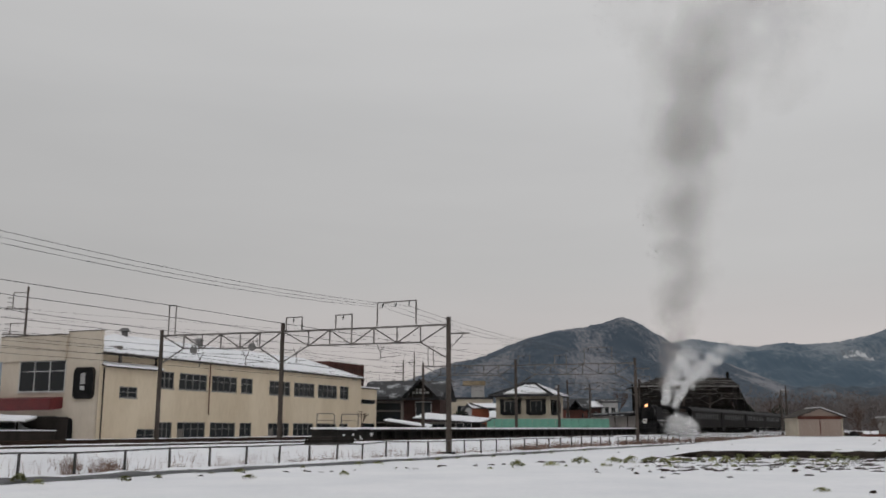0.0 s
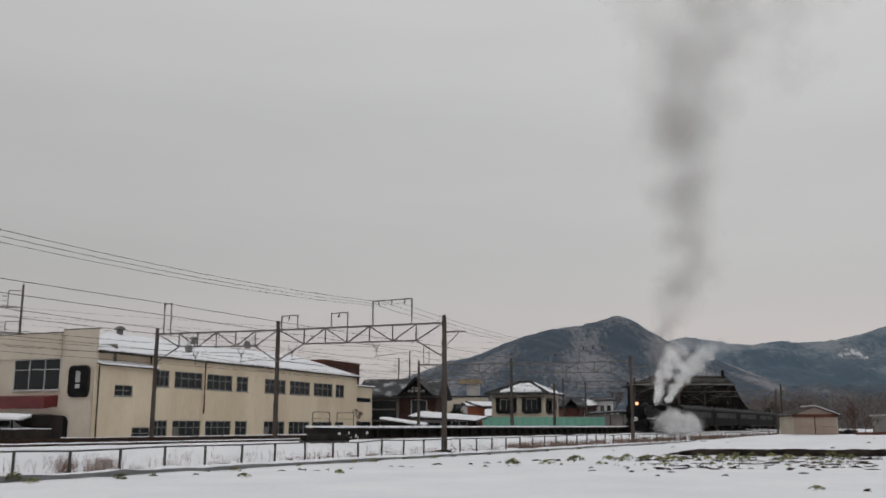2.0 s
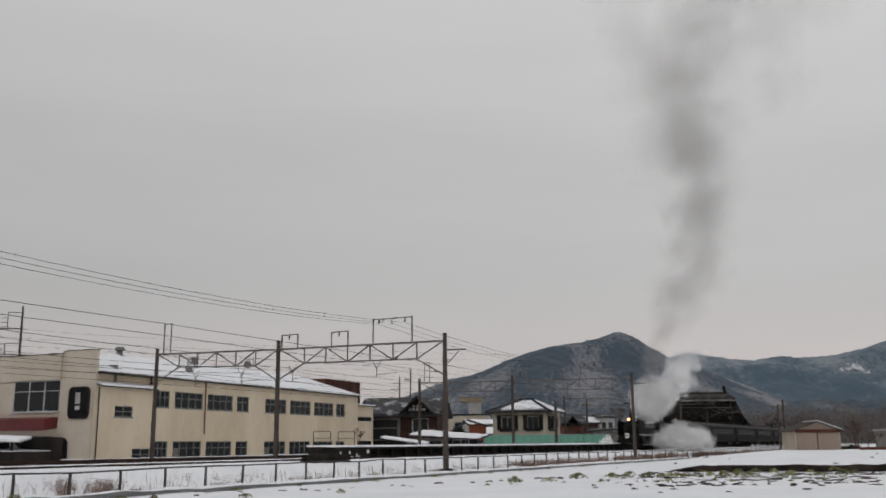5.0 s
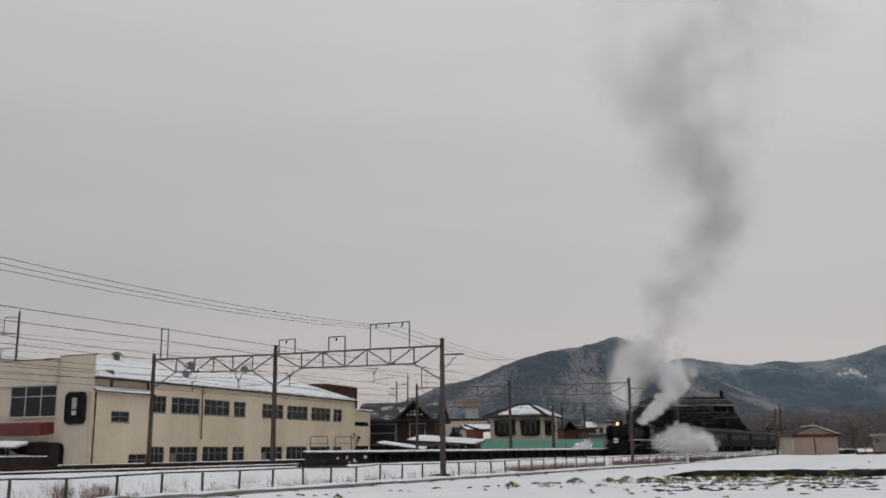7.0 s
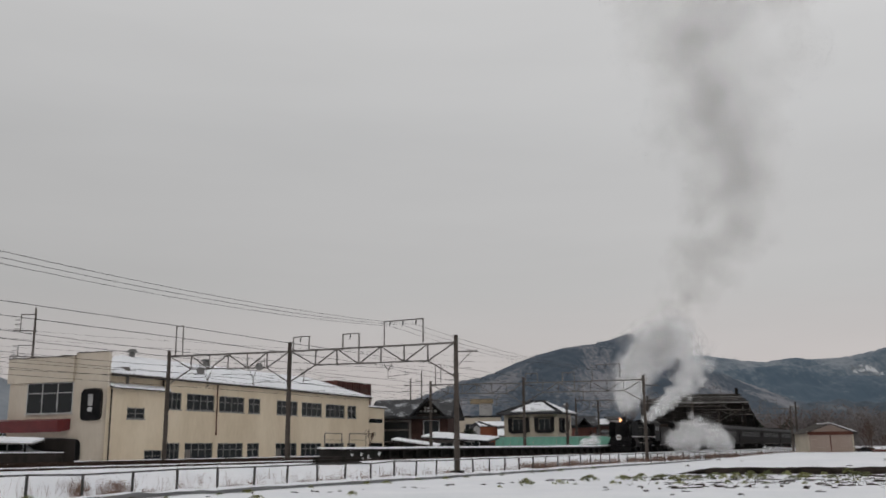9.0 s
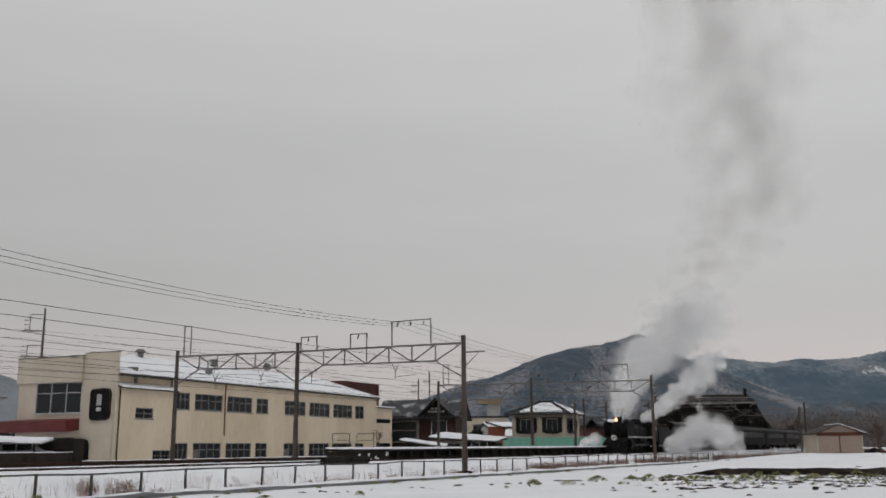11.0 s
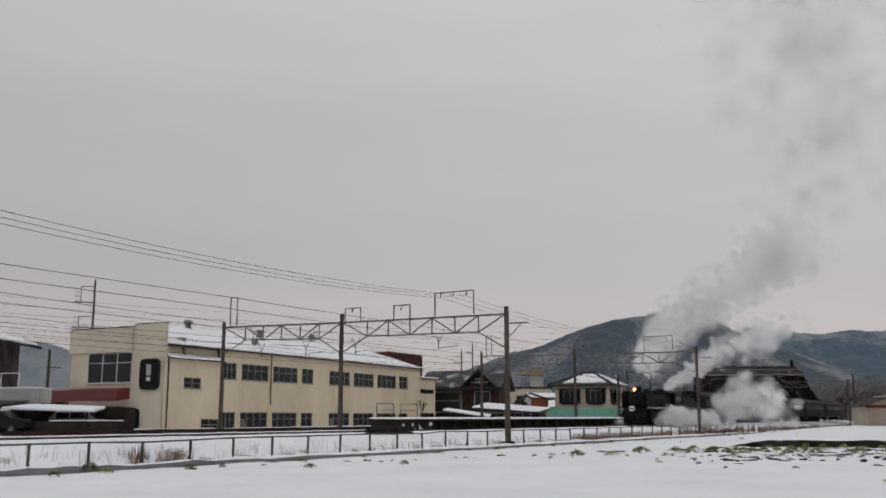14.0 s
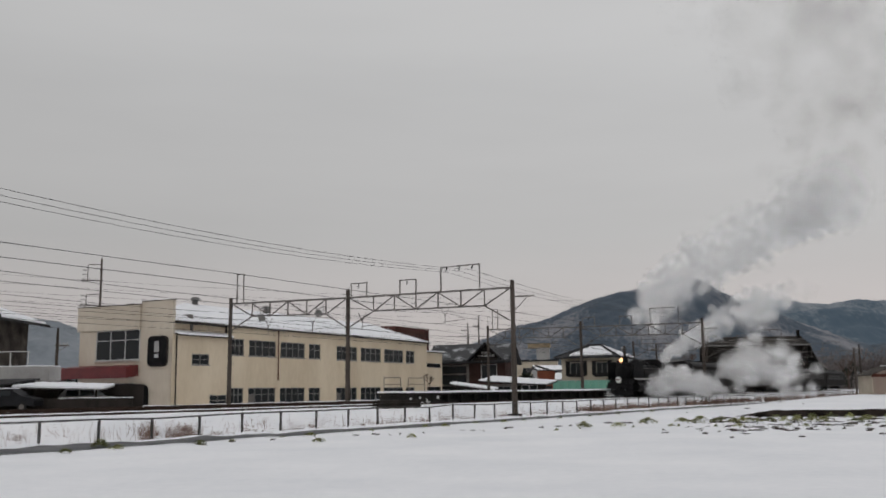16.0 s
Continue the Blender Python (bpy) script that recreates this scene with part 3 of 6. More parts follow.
portal = make_portal()
for u_ in (9.7, 95.9, 143.2, 192.0):
    far_ = copy_thing(portal, at(u_, 0))
    if u_ == 143.2:
        for ob_ in far_.children:
            kind_ = ob_.name.split(".")[0]
            if kind_ in ("post", "post_footing", "side_arm") and min(v.co.y for v in ob_.data.vertices) < 29:
                ob_.matrix_basis = pose(0, 6.7, 0)
for n_, z_ in ((50.1, 7.55), (44.5, 7.6)):
    lamp_ = B()
    rod(lamp_, (-0.1, n_, z_ + 0.02), (-0.32, n_ - 0.1, z_ - 0.1), 0.14, 12, 0.30)
    rod(lamp_, (0.05, n_, z_ + 0.08), (-0.1, n_, z_ + 0.02), 0.10, 10, 0.14)
    bar(lamp_, (0.0, n_ - 0.34, z_ + 0.3), (0.0, n_ + 0.34, z_ + 0.3), 0.05, 0.05)
    for dn_ in (-0.34, 0.34):
        bar(lamp_, (0.0, n_ + dn_, z_ - 0.2), (0.0, n_ + dn_, z_ + 0.55), 0.04, 0.04)
    bar(lamp_, (0.0, n_, z_ + 0.05), (0.0, n_, z_ + 0.3), 0.04, 0.04)
    part("yard_lamp", lamp_, ALU, portal, "round grey yard lamp under the beam")


def make_wires():
    def run(n, z, sag, u0=-34.8, u1=232.2):
        pts = []
        u = u0
        while u <= u1 + 0.01:
            ph = ((u - 9.7) % 44.5) / 44.5
            s = sag * 4 * ph * (1 - ph)
            v = TRACK @ Vector((u, n, z - s))
            pts.append(tuple(v))
            u += 2.225
        return pts
    feeders = [run(n, z, 0.75) for n, z in ((31.4, 9.75), (32.4, 9.75), (33.4, 9.75))]
    high = [run(52.6, 11.05, 0.05), run(53.6, 10.3, 0.05)]
    low = []
    for n in (33.6, 40.6, 45.2, 49.6):
        low += [run(n, 6.95, 0.55), run(n, 6.15, 0.03)]
    for name, paths, r, lab in (("feeder_wire", feeders, 0.011, "three thin dark feeder wires above the portals"), ("overhead_line", high, 0.024, "thin dark overhead lines along the yard"), ("contact_wire", low, 0.012, "thin contact and carrier wires over the tracks")):
        for pth in paths:
            tagged(tube_curve(name, [pth], r, WIRE), lab, "wire", name + "s")
    rng = random.Random(4)
    for k in range(7):
        z0 = 8.0 + 0.8 * k
        pts = []
        for i in range(25):
            q = i / 24
            x, y = -75 + 88 * q, 62 + 72 * q
            pts.append((x, y, z0 + 1.3 - 1.2 * 4 * q * (1 - q) + rng.uniform(-0.02, 0.02)))
        tagged(tube_curve("power_line", [pts], 0.010, WIRE), "thin dark power line strung past the works", "wire", "power_lines")


make_wires()


def make_power_pole(x, y, top, arms, turn, base=0.7):
    p = thing("power_pole", pose(x, y, base, 0, 0, turn), "tall dark utility pole with cross arms", "utility pole", "utility poles")
    top -= base
    part("shaft", rod(B(), (0, 0, -0.3), (0, 0, top), 0.2, 10, 0.12), POLE, p)
    for z, w in arms:
        bm = B()
        z -= base
        bar(bm, (-w, 0, z), (0.3, 0, z), 0.14, 0.14)
        bar(bm, (-w * 0.9, 0, z), (0, 0, z - 0.6), 0.04, 0.04)
        arm = part("cross_arm", bm, STEEL, p)
        for k in range(3):
            ib = B()
            rod(ib, (-w + 0.2 + k * w * 0.3, 0, z), (-w + 0.2 + k * w * 0.3, 0, z + 0.28), 0.07, 8)
            part("insulator", ib, GREY_WALL, arm)


make_power_pole(-51.3, 115.0, 18.9, ((16.1, 2.3), (12.9, 2.6)), 10)


def make_arm_brackets(x, y, turn):
    """Square steel outriggers with line insulators on the tall pole."""
    p = thing("outrigger", pose(x, y, 0.7, 0, 0, turn), "square steel outriggers clamped to the tall utility pole", "outrigger")
    for z0, z1, w in ((12.2, 13.6, 1.7), (15.4, 17.4, 1.6)):
        bm = B()
        bar(bm, (0.1, -0.16, z1), (-w, -0.16, z1), 0.09, 0.09)
        bar(bm, (-w, -0.16, z1), (-w, -0.16, z0), 0.09, 0.09)
        bar(bm, (-w - 0.9, -0.16, z0), (0.1, -0.16, z0), 0.09, 0.09)
        fr_ = part("bracket", bm, STEEL, p)
        for k in range(3):
            part("insulator", rod(B(), (-w - 0.1, -0.16, z0 + 0.2 + k * 0.55), (-w - 0.65, -0.16, z0 + 0.22 + k * 0.55), 0.06, 8, 0.09), GREY_WALL, fr_)


make_arm_brackets(-51.3, 115.0, 10)
make_power_pole(-8.0, 190.0, 15.2, ((13.8, 1.4), (12.6, 1.8)), 0)
make_power_pole(-5.8, 190.0, 16.6, ((14.6, 1.2),), 0)
make_power_pole(-44.3, 90.0, 8.3, ((6.6, 1.2),), 180)
make_power_pole(13.4, 110.0, 6.6, ((6.2, 0.5),), 0)
make_power_pole(54.2, 150.0, 8.2, ((7.4, 1.0),), 20)
make_power_pole(24.0, 155.0, 8.8, ((8.0, 0.9),), 0)

# ---- the works building ----
WORKS = pose(-29.81, 82.0, 0, 0, 0, 67.5)      # local x along the long wall, local y into the end wall's length


def window_unit(parent, name, s0, s1, z0, z1, cols, rows, frame_mat, m, pane_split=0.62, toned_every=0):
    """A window in a wall along local x, facing -y."""
    w = new(name)
    w.parent = parent
    w.matrix_basis = m
    fr = B()
    t = 0.07
    d0, d1 = -0.05, 0.10
    box(fr, s0, s1, d0, d1, z0, z0 + t)
    box(fr, s0, s1, d0, d1, z1 - t, z1)
    box(fr, s0, s0 + t, d0, d1, z0 + t, z1 - t)
    box(fr, s1 - t, s1, d0, d1, z0 + t, z1 - t)
    cw = (s1 - s0) / cols
    for c in range(1, cols):
        box(fr, s0 + c * cw - t / 2, s0 + c * cw + t / 2, d0, d1, z0 + t, z1 - t)
    zs = [z0 + (z1 - z0) * k for k in ((pane_split,) if rows == 2 else (0.33, 0.66))]
    for z in zs:
        box(fr, s0 + t, s1 - t, d0 + 0.01, d1 - 0.01, z - 0.03, z + 0.03)
    part("window_frame", fr, frame_mat, w)
    part("window_sill", box(B(), s0 - 0.1, s1 + 0.1, -0.14, -0.052, z0 - 0.09, z0 - 0.002), frame_mat, w)
    edges = [z0] + zs + [z1]
    for c in range(cols):
        for r in range(len(edges) - 1):
            x0, x1 = s0 + c * cw + 0.04, s0 + (c + 1) * cw - 0.04
            part("pane", box(B(), x0, x1, 0.03, 0.05, edges[r] + 0.03, edges[r + 1] - 0.03), PANE_TONE if (toned_every and (c * 7 + r * 3) % toned_every == 0) else GLASS, w)
    return w


def wall_with_holes(bm, x0, x1, z0, z1, y0, y1, holes):
    """A wall along x with rectangular openings (s0, s1, za, zb) through it."""
    xs = sorted({x0, x1, *[h[0] for h in holes], *[h[1] for h in holes]})
    zs = sorted({z0, z1, *[h[2] for h in holes], *[h[3] for h in holes]})
    for a, b in zip(xs, xs[1:]):
        for c, d in zip(zs, zs[1:]):
            if not any(h[0] < (a + b) / 2 < h[1] and h[2] < (c + d) / 2 < h[3] for h in holes):
                box(bm, a, b, y0, y1, c, d)
    bmesh.ops.remove_doubles(bm, verts=bm.verts[:], dist=1e-4)


def make_works():
    w = thing("works_building", WORKS, "long two-storey cream works building with snowy roof", "building")
    L = 49.2
    upper = [(8.1, 10.1, 3), (10.9, 15.3, 4), (16.1, 20.5, 4), (21.3, 23.5, 2), (26.8, 31.2, 4), (32.1, 36.8, 4), (37.7, 42.5, 4), (43.3, 45.6, 2)]
    lower = upper
    holes = [(a, b, 5.40, 6.98) for a, b, _ in upper] + [(a, b, 0.55, 2.25) for a, b, _ in lower]
    bm = B()
    wall_with_holes(bm, 7.8, L, 0.0, 8.25, 0.0, 0.3, holes)
    part("long_wall", bm, CREAM, w)
    back = B()
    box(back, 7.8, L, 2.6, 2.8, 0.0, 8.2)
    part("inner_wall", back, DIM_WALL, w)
    bm = B()
    box(bm, L - 0.3, L, 0.3, 11.2, 0.0, 8.2)
    part("far_wall", bm, CREAM, w)
    part("rear_wall", box(B(), 0.3, L - 0.3, 10.9, 11.2, 0, 8.2), CREAM, w)
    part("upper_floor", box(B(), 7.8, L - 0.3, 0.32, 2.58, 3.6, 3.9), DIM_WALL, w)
    for i, (a, b, c) in enumerate(upper):
        window_unit(w, "window", a, b, 5.40, 6.98, c, 2, ALU, pose(0, 0.1, 0), 0.6)
        window_unit(w, "window", a, b, 0.55, 2.25, c, 2, ALU, pose(0, 0.1, 0), 0.62, 11 if i % 3 == 1 else 0)
    # low front block at the near corner
    bm = B()
    wall_with_holes(bm, 0.0, 7.8, 0.0, 7.0, -0.02, 0.28, [(2.6, 4.95, 4.38, 5.35), (5.15, 7.6, 0.55, 1.6)])
    part("corner_wall", bm, CREAM, w)
    window_unit(w, "window", 2.6, 4.95, 4.38, 5.35, 2, 2, ALU, pose(0, 0.08, 0), 0.5)
    window_unit(w, "window", 5.15, 7.6, 0.55, 1.6, 2, 2, ALU, pose(0, 0.08, 0), 0.5)
    part("lower_roof", slab(B(), [(0.25, -0.5, 7.02), (7.9, -0.5, 7.02), (7.9, 0.75, 7.42), (0.25, 0.75, 7.42)], 0.10), EAVE, w)
    part("lower_roof_snow", slab(B(), [(0.3, -0.52, 7.17), (7.85, -0.52, 7.17), (7.85, 0.75, 7.57), (0.3, 0.75, 7.57)], 0.14), ROOF_SNOW, w, "snow on the lower roof strip")
    part("clerestory_wall", box(B(), 0.3, 7.8, 0.5, 0.75, 7.0, 8.1), CREAM, w)
    # main roof: slope towards the tracks, hipped at the far end
    z0, z1, d = 8.25, 10.6, 5.8
    h0 = 8.0
    part("main_roof", slab(B(), [(0.35, -0.35, z0 - 0.02), (L + 0.3, -0.35, z0 - 0.02), (L - 5.5, d, z1), (h0, d, z1)], 0.16), EAVE, w)
    part("near_roof", slab(B(), [(0.35, 11.4, z0), (0.35, -0.35, z0 - 0.02), (h0, d, z1)], 0.16), EAVE, w)
    part("rear_roof", slab(B(), [(h0, d, z1), (L - 5.5, d, z1), (L + 0.3, 11.4, z0), (0.35, 11.4, z0)], 0.16), EAVE, w)
    part("end_roof", slab(B(), [(L + 0.3, -0.35, z0 - 0.02), (L + 0.3, 11.4, z0), (L - 5.5, d, z1)], 0.16), EAVE, w)
    rng = random.Random(7)
    bm = B()
    edge = []
    s = 0.4
    while s < L + 0.1:
        edge.append((s, -0.33 + 0.16 * abs(noise.noise((s * 1.7, 0, 0))) + (0.25 if rng.random() < 0.06 else 0), z0 + 0.10))
        s += 0.45
    top = [(max(h0, min(p[0], L - 5.6)), d, z1 + 0.14) for p in edge]
    ev = [bm.verts.new(p) for p in edge]
    el = [bm.verts.new((p[0], p[1], z0 - 0.01)) for p in edge]
    tv = [bm.verts.new(p) for p in top]
    for i in range(len(edge) - 1):
        bm.faces.new((ev[i], ev[i + 1], tv[i + 1], tv[i]) if top[i] != top[i + 1] else (ev[i], ev[i + 1], tv[i]))
        bm.faces.new((el[i], el[i + 1], ev[i + 1], ev[i]))
    part("roof_snow", bm, ROOF_SNOW, w, "thick snow on the long roof")
    part("end_roof_snow", slab(B(), [(L + 0.3, -0.3, z0 + 0.12), (L + 0.3, 11.3, z0 + 0.12), (L - 5.5, d, z1 + 0.14)], 0.1), ROOF_SNOW, w)
    part("near_roof_snow", slab(B(), [(0.4, 11.3, z0 + 0.12), (0.4, -0.3, z0 + 0.12), (h0, d, z1 + 0.14)], 0.11), ROOF_SNOW, w)
    gut = B()
    rod(gut, (8, -0.42, z0 - 0.12), (L + 0.2, -0.42, z0 - 0.12), 0.07, 8)
    part("gutter", gut, EAVE, w)
    for s, za, zb in ((15.6, 8.1, 3.0), (0.45, 6.9, 0.0)):
        part("downpipe", rod(B(), (s, -0.12, za), (s, -0.12, zb), 0.06, 8), BROWN_TRIM if s > 5 else EAVE, w, "thin downpipe")
    for s in (4.0, 15.8):
        bm = B()
        rod(bm, (s + 5.2, 5.6, 9.5), (s + 5.2, 5.6, 11.1), 0.3, 10)
        rod(bm, (s + 5.2, 5.6, 11.1), (s + 5.2, 5.6, 11.4), 0.62, 10, 0.3)
        part("roof_vent", bm, VENT, w, "grey roof ventilator")
    # end wall with the tall parapet; local y runs along it
    M = pose(0, 0, 0, 0, 0, 90)
    e = new("end_wall")
    e.parent = w
    e.matrix_basis = M @ Matrix.Diagonal((1, 1, 1, 1))
    bm = B()
    wall_with_holes(bm, 0.0, 3.75, 0.0, 10.1, -0.3, 0.0, [])
    part("parapet_pier", bm, CREAM_PALE, e)
    bm = B()
    wall_with_holes(bm, 3.75, 11.4, 0.0, 9.85, -0.3, 0.0, [(3.8, 9.2, 4.86, 7.6), (4.4, 11.0, 0.5, 2.75)])
    part("front_wall", bm, CREAM_PALE, e)
    part("parapet_band", box(B(), 3.755, 11.55, 0.003, 0.22, 7.62, 9.85), CREAM_PALE, e)
    part("coping", box(B(), 3.7, 11.6, -0.34, 0.26, 9.852, 9.92), EAVE, e)
    part("pier_coping", box(B(), -0.05, 3.72, -0.34, 0.05, 10.102, 10.16), EAVE, e)
    mirror = pose(0, 0, 0, 0, 0, 180)
    window_unit(e, "window", -9.2, -3.8, 4.86, 7.6, 3, 2, WHITE_FRAME, mirror, 0.66)
    window_unit(e, "window", -11.0, -5.5, 0.5, 2.75, 3, 2, ALU, mirror, 0.6)
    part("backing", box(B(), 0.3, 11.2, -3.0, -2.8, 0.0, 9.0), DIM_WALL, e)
    for a, b, h in ((5.2, 4.7, 0.34), (8.9, 9.3, 0.3)):
        part("roof_snow_ridge", ball(B(), (a, -0.2, 9.92), 0.7, 0.25, 0.12, 10, 6), EAVE, e)
    aw = B()
    slab(aw, [(3.9, 0.0, 4.4), (12.2, 0.0, 4.4), (12.2, 1.5, 4.2), (3.9, 1.5, 4.2)], 1.0)
    part("awning", aw, RED_SHEET, e, "dark red sheet awning over the entrance")
    # rounded black sign and doorway surround

    def rounded(x0, x1, z0_, z1_, y0, y1, r):
        bm_ = B()
        ring = []
        for cx, cz, a0 in ((x1 - r, z1_ - r, 0), (x0 + r, z1_ - r, 90), (x0 + r, z0_ + r, 180), (x1 - r, z0_ + r, 270)):
            for k in range(7):
                a = radians(a0 + k * 15)
                ring.append((cx + r * math.cos(a), cz + r * math.sin(a)))
        f0 = [bm_.verts.new((x, y0, z)) for x, z in ring]
        f1 = [bm_.verts.new((x, y1, z)) for x, z in ring]
        bm_.faces.new(f0)
        bm_.faces.new(f1[::-1])
        for i in range(len(ring)):
            j = (i + 1) % len(ring)
            bm_.faces.new((f0[i], f1[i], f1[j], f0[j]))
        return bm_
    sign = part("sign_board", rounded(0.5, 2.65, 4.25, 6.85, 0.0, 0.22, 0.45), BLACK, e, "black rounded sign board with white bars")
    part("sign_rim", rounded(0.42, 2.73, 4.17, 6.93, 0.0, 0.18, 0.5), EAVE, sign, "dull brown rim")
    part("sign_bar", box(B(), 1.34, 1.86, 0.222, 0.25, 5.45, 6.42), GREY_WALL, sign)
    part("sign_bar", box(B(), 1.36, 1.84, 0.222, 0.25, 4.95, 5.30), WHITE_FRAME, sign)
    part("door_surround", rounded(2.6, 4.4, -0.4, 2.6, 0.0, 0.5, 0.55), BLACK, e, "black rounded doorway surround")
    # low annex at the far end
    part("annex_wall", box(B(), L + 0.002, 54.6, 0.4, 9.0, 0.0, 7.0), CREAM, w)
    part("annex_roof", slab(B(), [(L, 0.1, 7.05), (55.0, 0.1, 7.05), (55.0, 9.2, 7.6), (L, 9.2, 7.6)], 0.12), EAVE, w)
    part("annex_snow", slab(B(), [(L, 0.08, 7.22), (54.9, 0.08, 7.22), (54.9, 9.1, 7.78), (L, 9.1, 7.78)], 0.16), ROOF_SNOW, w)
    part("annex_window", box(B(), 49.9, 54.0, 0.36, 0.396, 4.95, 5.5), GLASS, w)
    part("annex_window", box(B(), 49.9, 54.0, 0.36, 0.396, 1.3, 2.3), GLASS, w)
    # clad tower behind the far end
    tb = B()
    box(tb, 56.4, 67.3, 9.0, 12.5, 3.0, 11.3)
    tower = part("stair_tower", tb, BRICK_BROWN, w, "red-brown clad box above the roof")
    me = mesh_of("cladding_rib", box(B(), -0.04, 0.04, 8.93, 8.998, 5.0, 11.35), BRICK_BROWN)
    for k in range(15):
        share("cladding_rib", me, tower, pose(56.6 + k * 0.75, 0, 0))


make_works()


# ---- houses and sheds beyond the yard ----
def beyond(k, m):
    """A pose k times as far from the viewpoint, and k times as large."""
    e = Matrix.Translation(EYE)
    return e @ Matrix.Scale(k, 4) @ e.inverted() @ m


def gable_roof(parent, x0, x1, y0, y1, z, rise, over, material, snow, name="roof", along="x", thick=0.18):
    """Two slopes with thickness over a rectangle, ridge along x or y; snow: (front, rear) cover or not."""
    if along == "x":
        ym = (y0 + y1) / 2
        a, b = x0 - over, x1 + over
        s0 = [(a, y0 - over, z - over * 0.4), (b, y0 - over, z - over * 0.4), (b, ym, z + rise), (a, ym, z + rise)]
        s1 = [(a, ym, z + rise), (b, ym, z + rise), (b, y1 + over, z - over * 0.4), (a, y1 + over, z - over * 0.4)]
    else:
        xm = (x0 + x1) / 2
        a, b = y0 - over, y1 + over
        s0 = [(x0 - over, a, z - over * 0.4), (xm, a, z + rise), (xm, b, z + rise), (x0 - over, b, z - over * 0.4)]
        s1 = [(xm, a, z + rise), (x1 + over, a, z - over * 0.4), (x1 + over, b, z - over * 0.4), (xm, b, z + rise)]
    for s, sn in ((s0, snow[0]), (s1, snow[1])):
        r = part(name, slab(B(), s, thick), material, parent)
        if sn:
            c = Vector((sum(p[0] for p in s) / 4, sum(p[1] for p in s) / 4, sum(p[2] for p in s) / 4))
            q = [tuple(c + (Vector(p) - c) * 0.94 + Vector((0, 0, 0.14))) for p in s]
            part("snow_cover", slab(B(), q, 0.135), sn, r)


def simple_window(parent, x0, x1, z0, z1, y, cols=2, frame=ALU, hood=None):
    fr = B()
    t = 0.06
    box(fr, x0, x1, y - 0.06, y - 0.002, z0, z0 + t)
    box(fr, x0, x1, y - 0.06, y - 0.002, z1 - t, z1)
    for c in range(cols + 1):
        x = x0 + (x1 - x0 - t) * c / cols
        box(fr, x, x + t, y - 0.06, y - 0.002, z0 + t, z1 - t)
    w = part("window", fr, frame, parent)
    for c in range(cols):
        a = x0 + (x1 - x0 - t) * c / cols + t
        b = x0 + (x1 - x0 - t) * (c + 1) / cols
        part("pane", box(B(), a, b, y - 0.03, y - 0.004, z0 + t, z1 - t), GLASS, w)
    if hood:
        part("shutter_box", box(B(), x0 - 0.55, x0 - 0.05, y - 0.2, y - 0.002, z0 - 0.1, z1 + 0.1, 0.03), hood, w)
        part("shutter_box", box(B(), x1 + 0.05, x1 + 0.55, y - 0.2, y - 0.002, z0 - 0.1, z1 + 0.1, 0.03), hood, w)
        part("balcony_rail", box(B(), x0 - 0.2, x1 + 0.2, y - 0.35, y - 0.07, z0 - 0.25, z0 + 0.15), hood, w)
        part("hood", box(B(), x0 - 0.6, x1 + 0.6, y - 0.35, y - 0.002, z1 + 0.11, z1 + 0.22), hood, w)
    return w


def make_old_house():
    h = thing("farmhouse", beyond(1.36, pose(-3.3, 101.0, 0.6, 0, 0, -8)), "dark timber two-storey house with tiled gable roof", "house")
    part("wall", box(B(), -4.6, 3.0, 0, 8, 0, 4.6), BROWN_WOOD, h)
    part("plaster_wall", box(B(), -4.55, -0.9, -0.06, -0.003, 1.6, 3.9), DIM_WALL, h)
    simple_window(h, -4.3, -1.2, 1.75, 2.8, -0.063, 3, DARK_WOOD)
    simple_window(h, -4.3, -1.2, 2.95, 3.7, -0.063, 3, DARK_WOOD)
    simple_window(h, 0.4, 2.1, 2.35, 3.85, -0.003, 2, WHITE_FRAME)
    gable_roof(h, -5.0, 3.1, -0.4, 8, 4.4, 1.75, 0.6, TILE, (TILE_SNOW, None), "roof")
    g = part("front_gable", slab(B(), [(-0.2, -1.0, 4.5), (2.3, -1.0, 4.5), (2.3, 0.0, 4.5), (-0.2, 0.0, 4.5)], 0.25), DARK_WOOD, h)
    bm = B()
    v = [bm.verts.new(c) for c in ((-0.2, -0.55, 4.55), (2.3, -0.55, 4.55), (1.05, -0.55, 6.0), (-0.2, -0.2, 4.55), (2.3, -0.2, 4.55), (1.05, -0.2, 6.0))]
    for f in ((0, 1, 2), (5, 4, 3), (0, 3, 4, 1), (1, 4, 5, 2), (2, 5, 3, 0)):
        bm.faces.new([v[i] for i in f])
    part("gable_panel", bm, DARK_WOOD, h)
    for k in range(5):
        x = 0.12 + k * 0.38
        part("lattice_pane", box(B(), x, x + 0.27, -0.60, -0.553, 4.66, 4.88), WHITE_FRAME, h)
    for k in range(3):
        x = 0.52 + k * 0.37
        part("lattice_pane", box(B(), x, x + 0.24, -0.60, -0.553, 4.98, 5.2), GREY_WALL, h)
    gable_roof(h, -0.25, 2.35, -1.1, 3.4, 4.6, 1.6, 0.5, TILE, (None, None), "gable_roof", "y", 0.16)
    part("lower_wall", box(B(), -4.6, 0.4, -1.4, -0.06, 0, 1.55), DARK_WOOD, h)


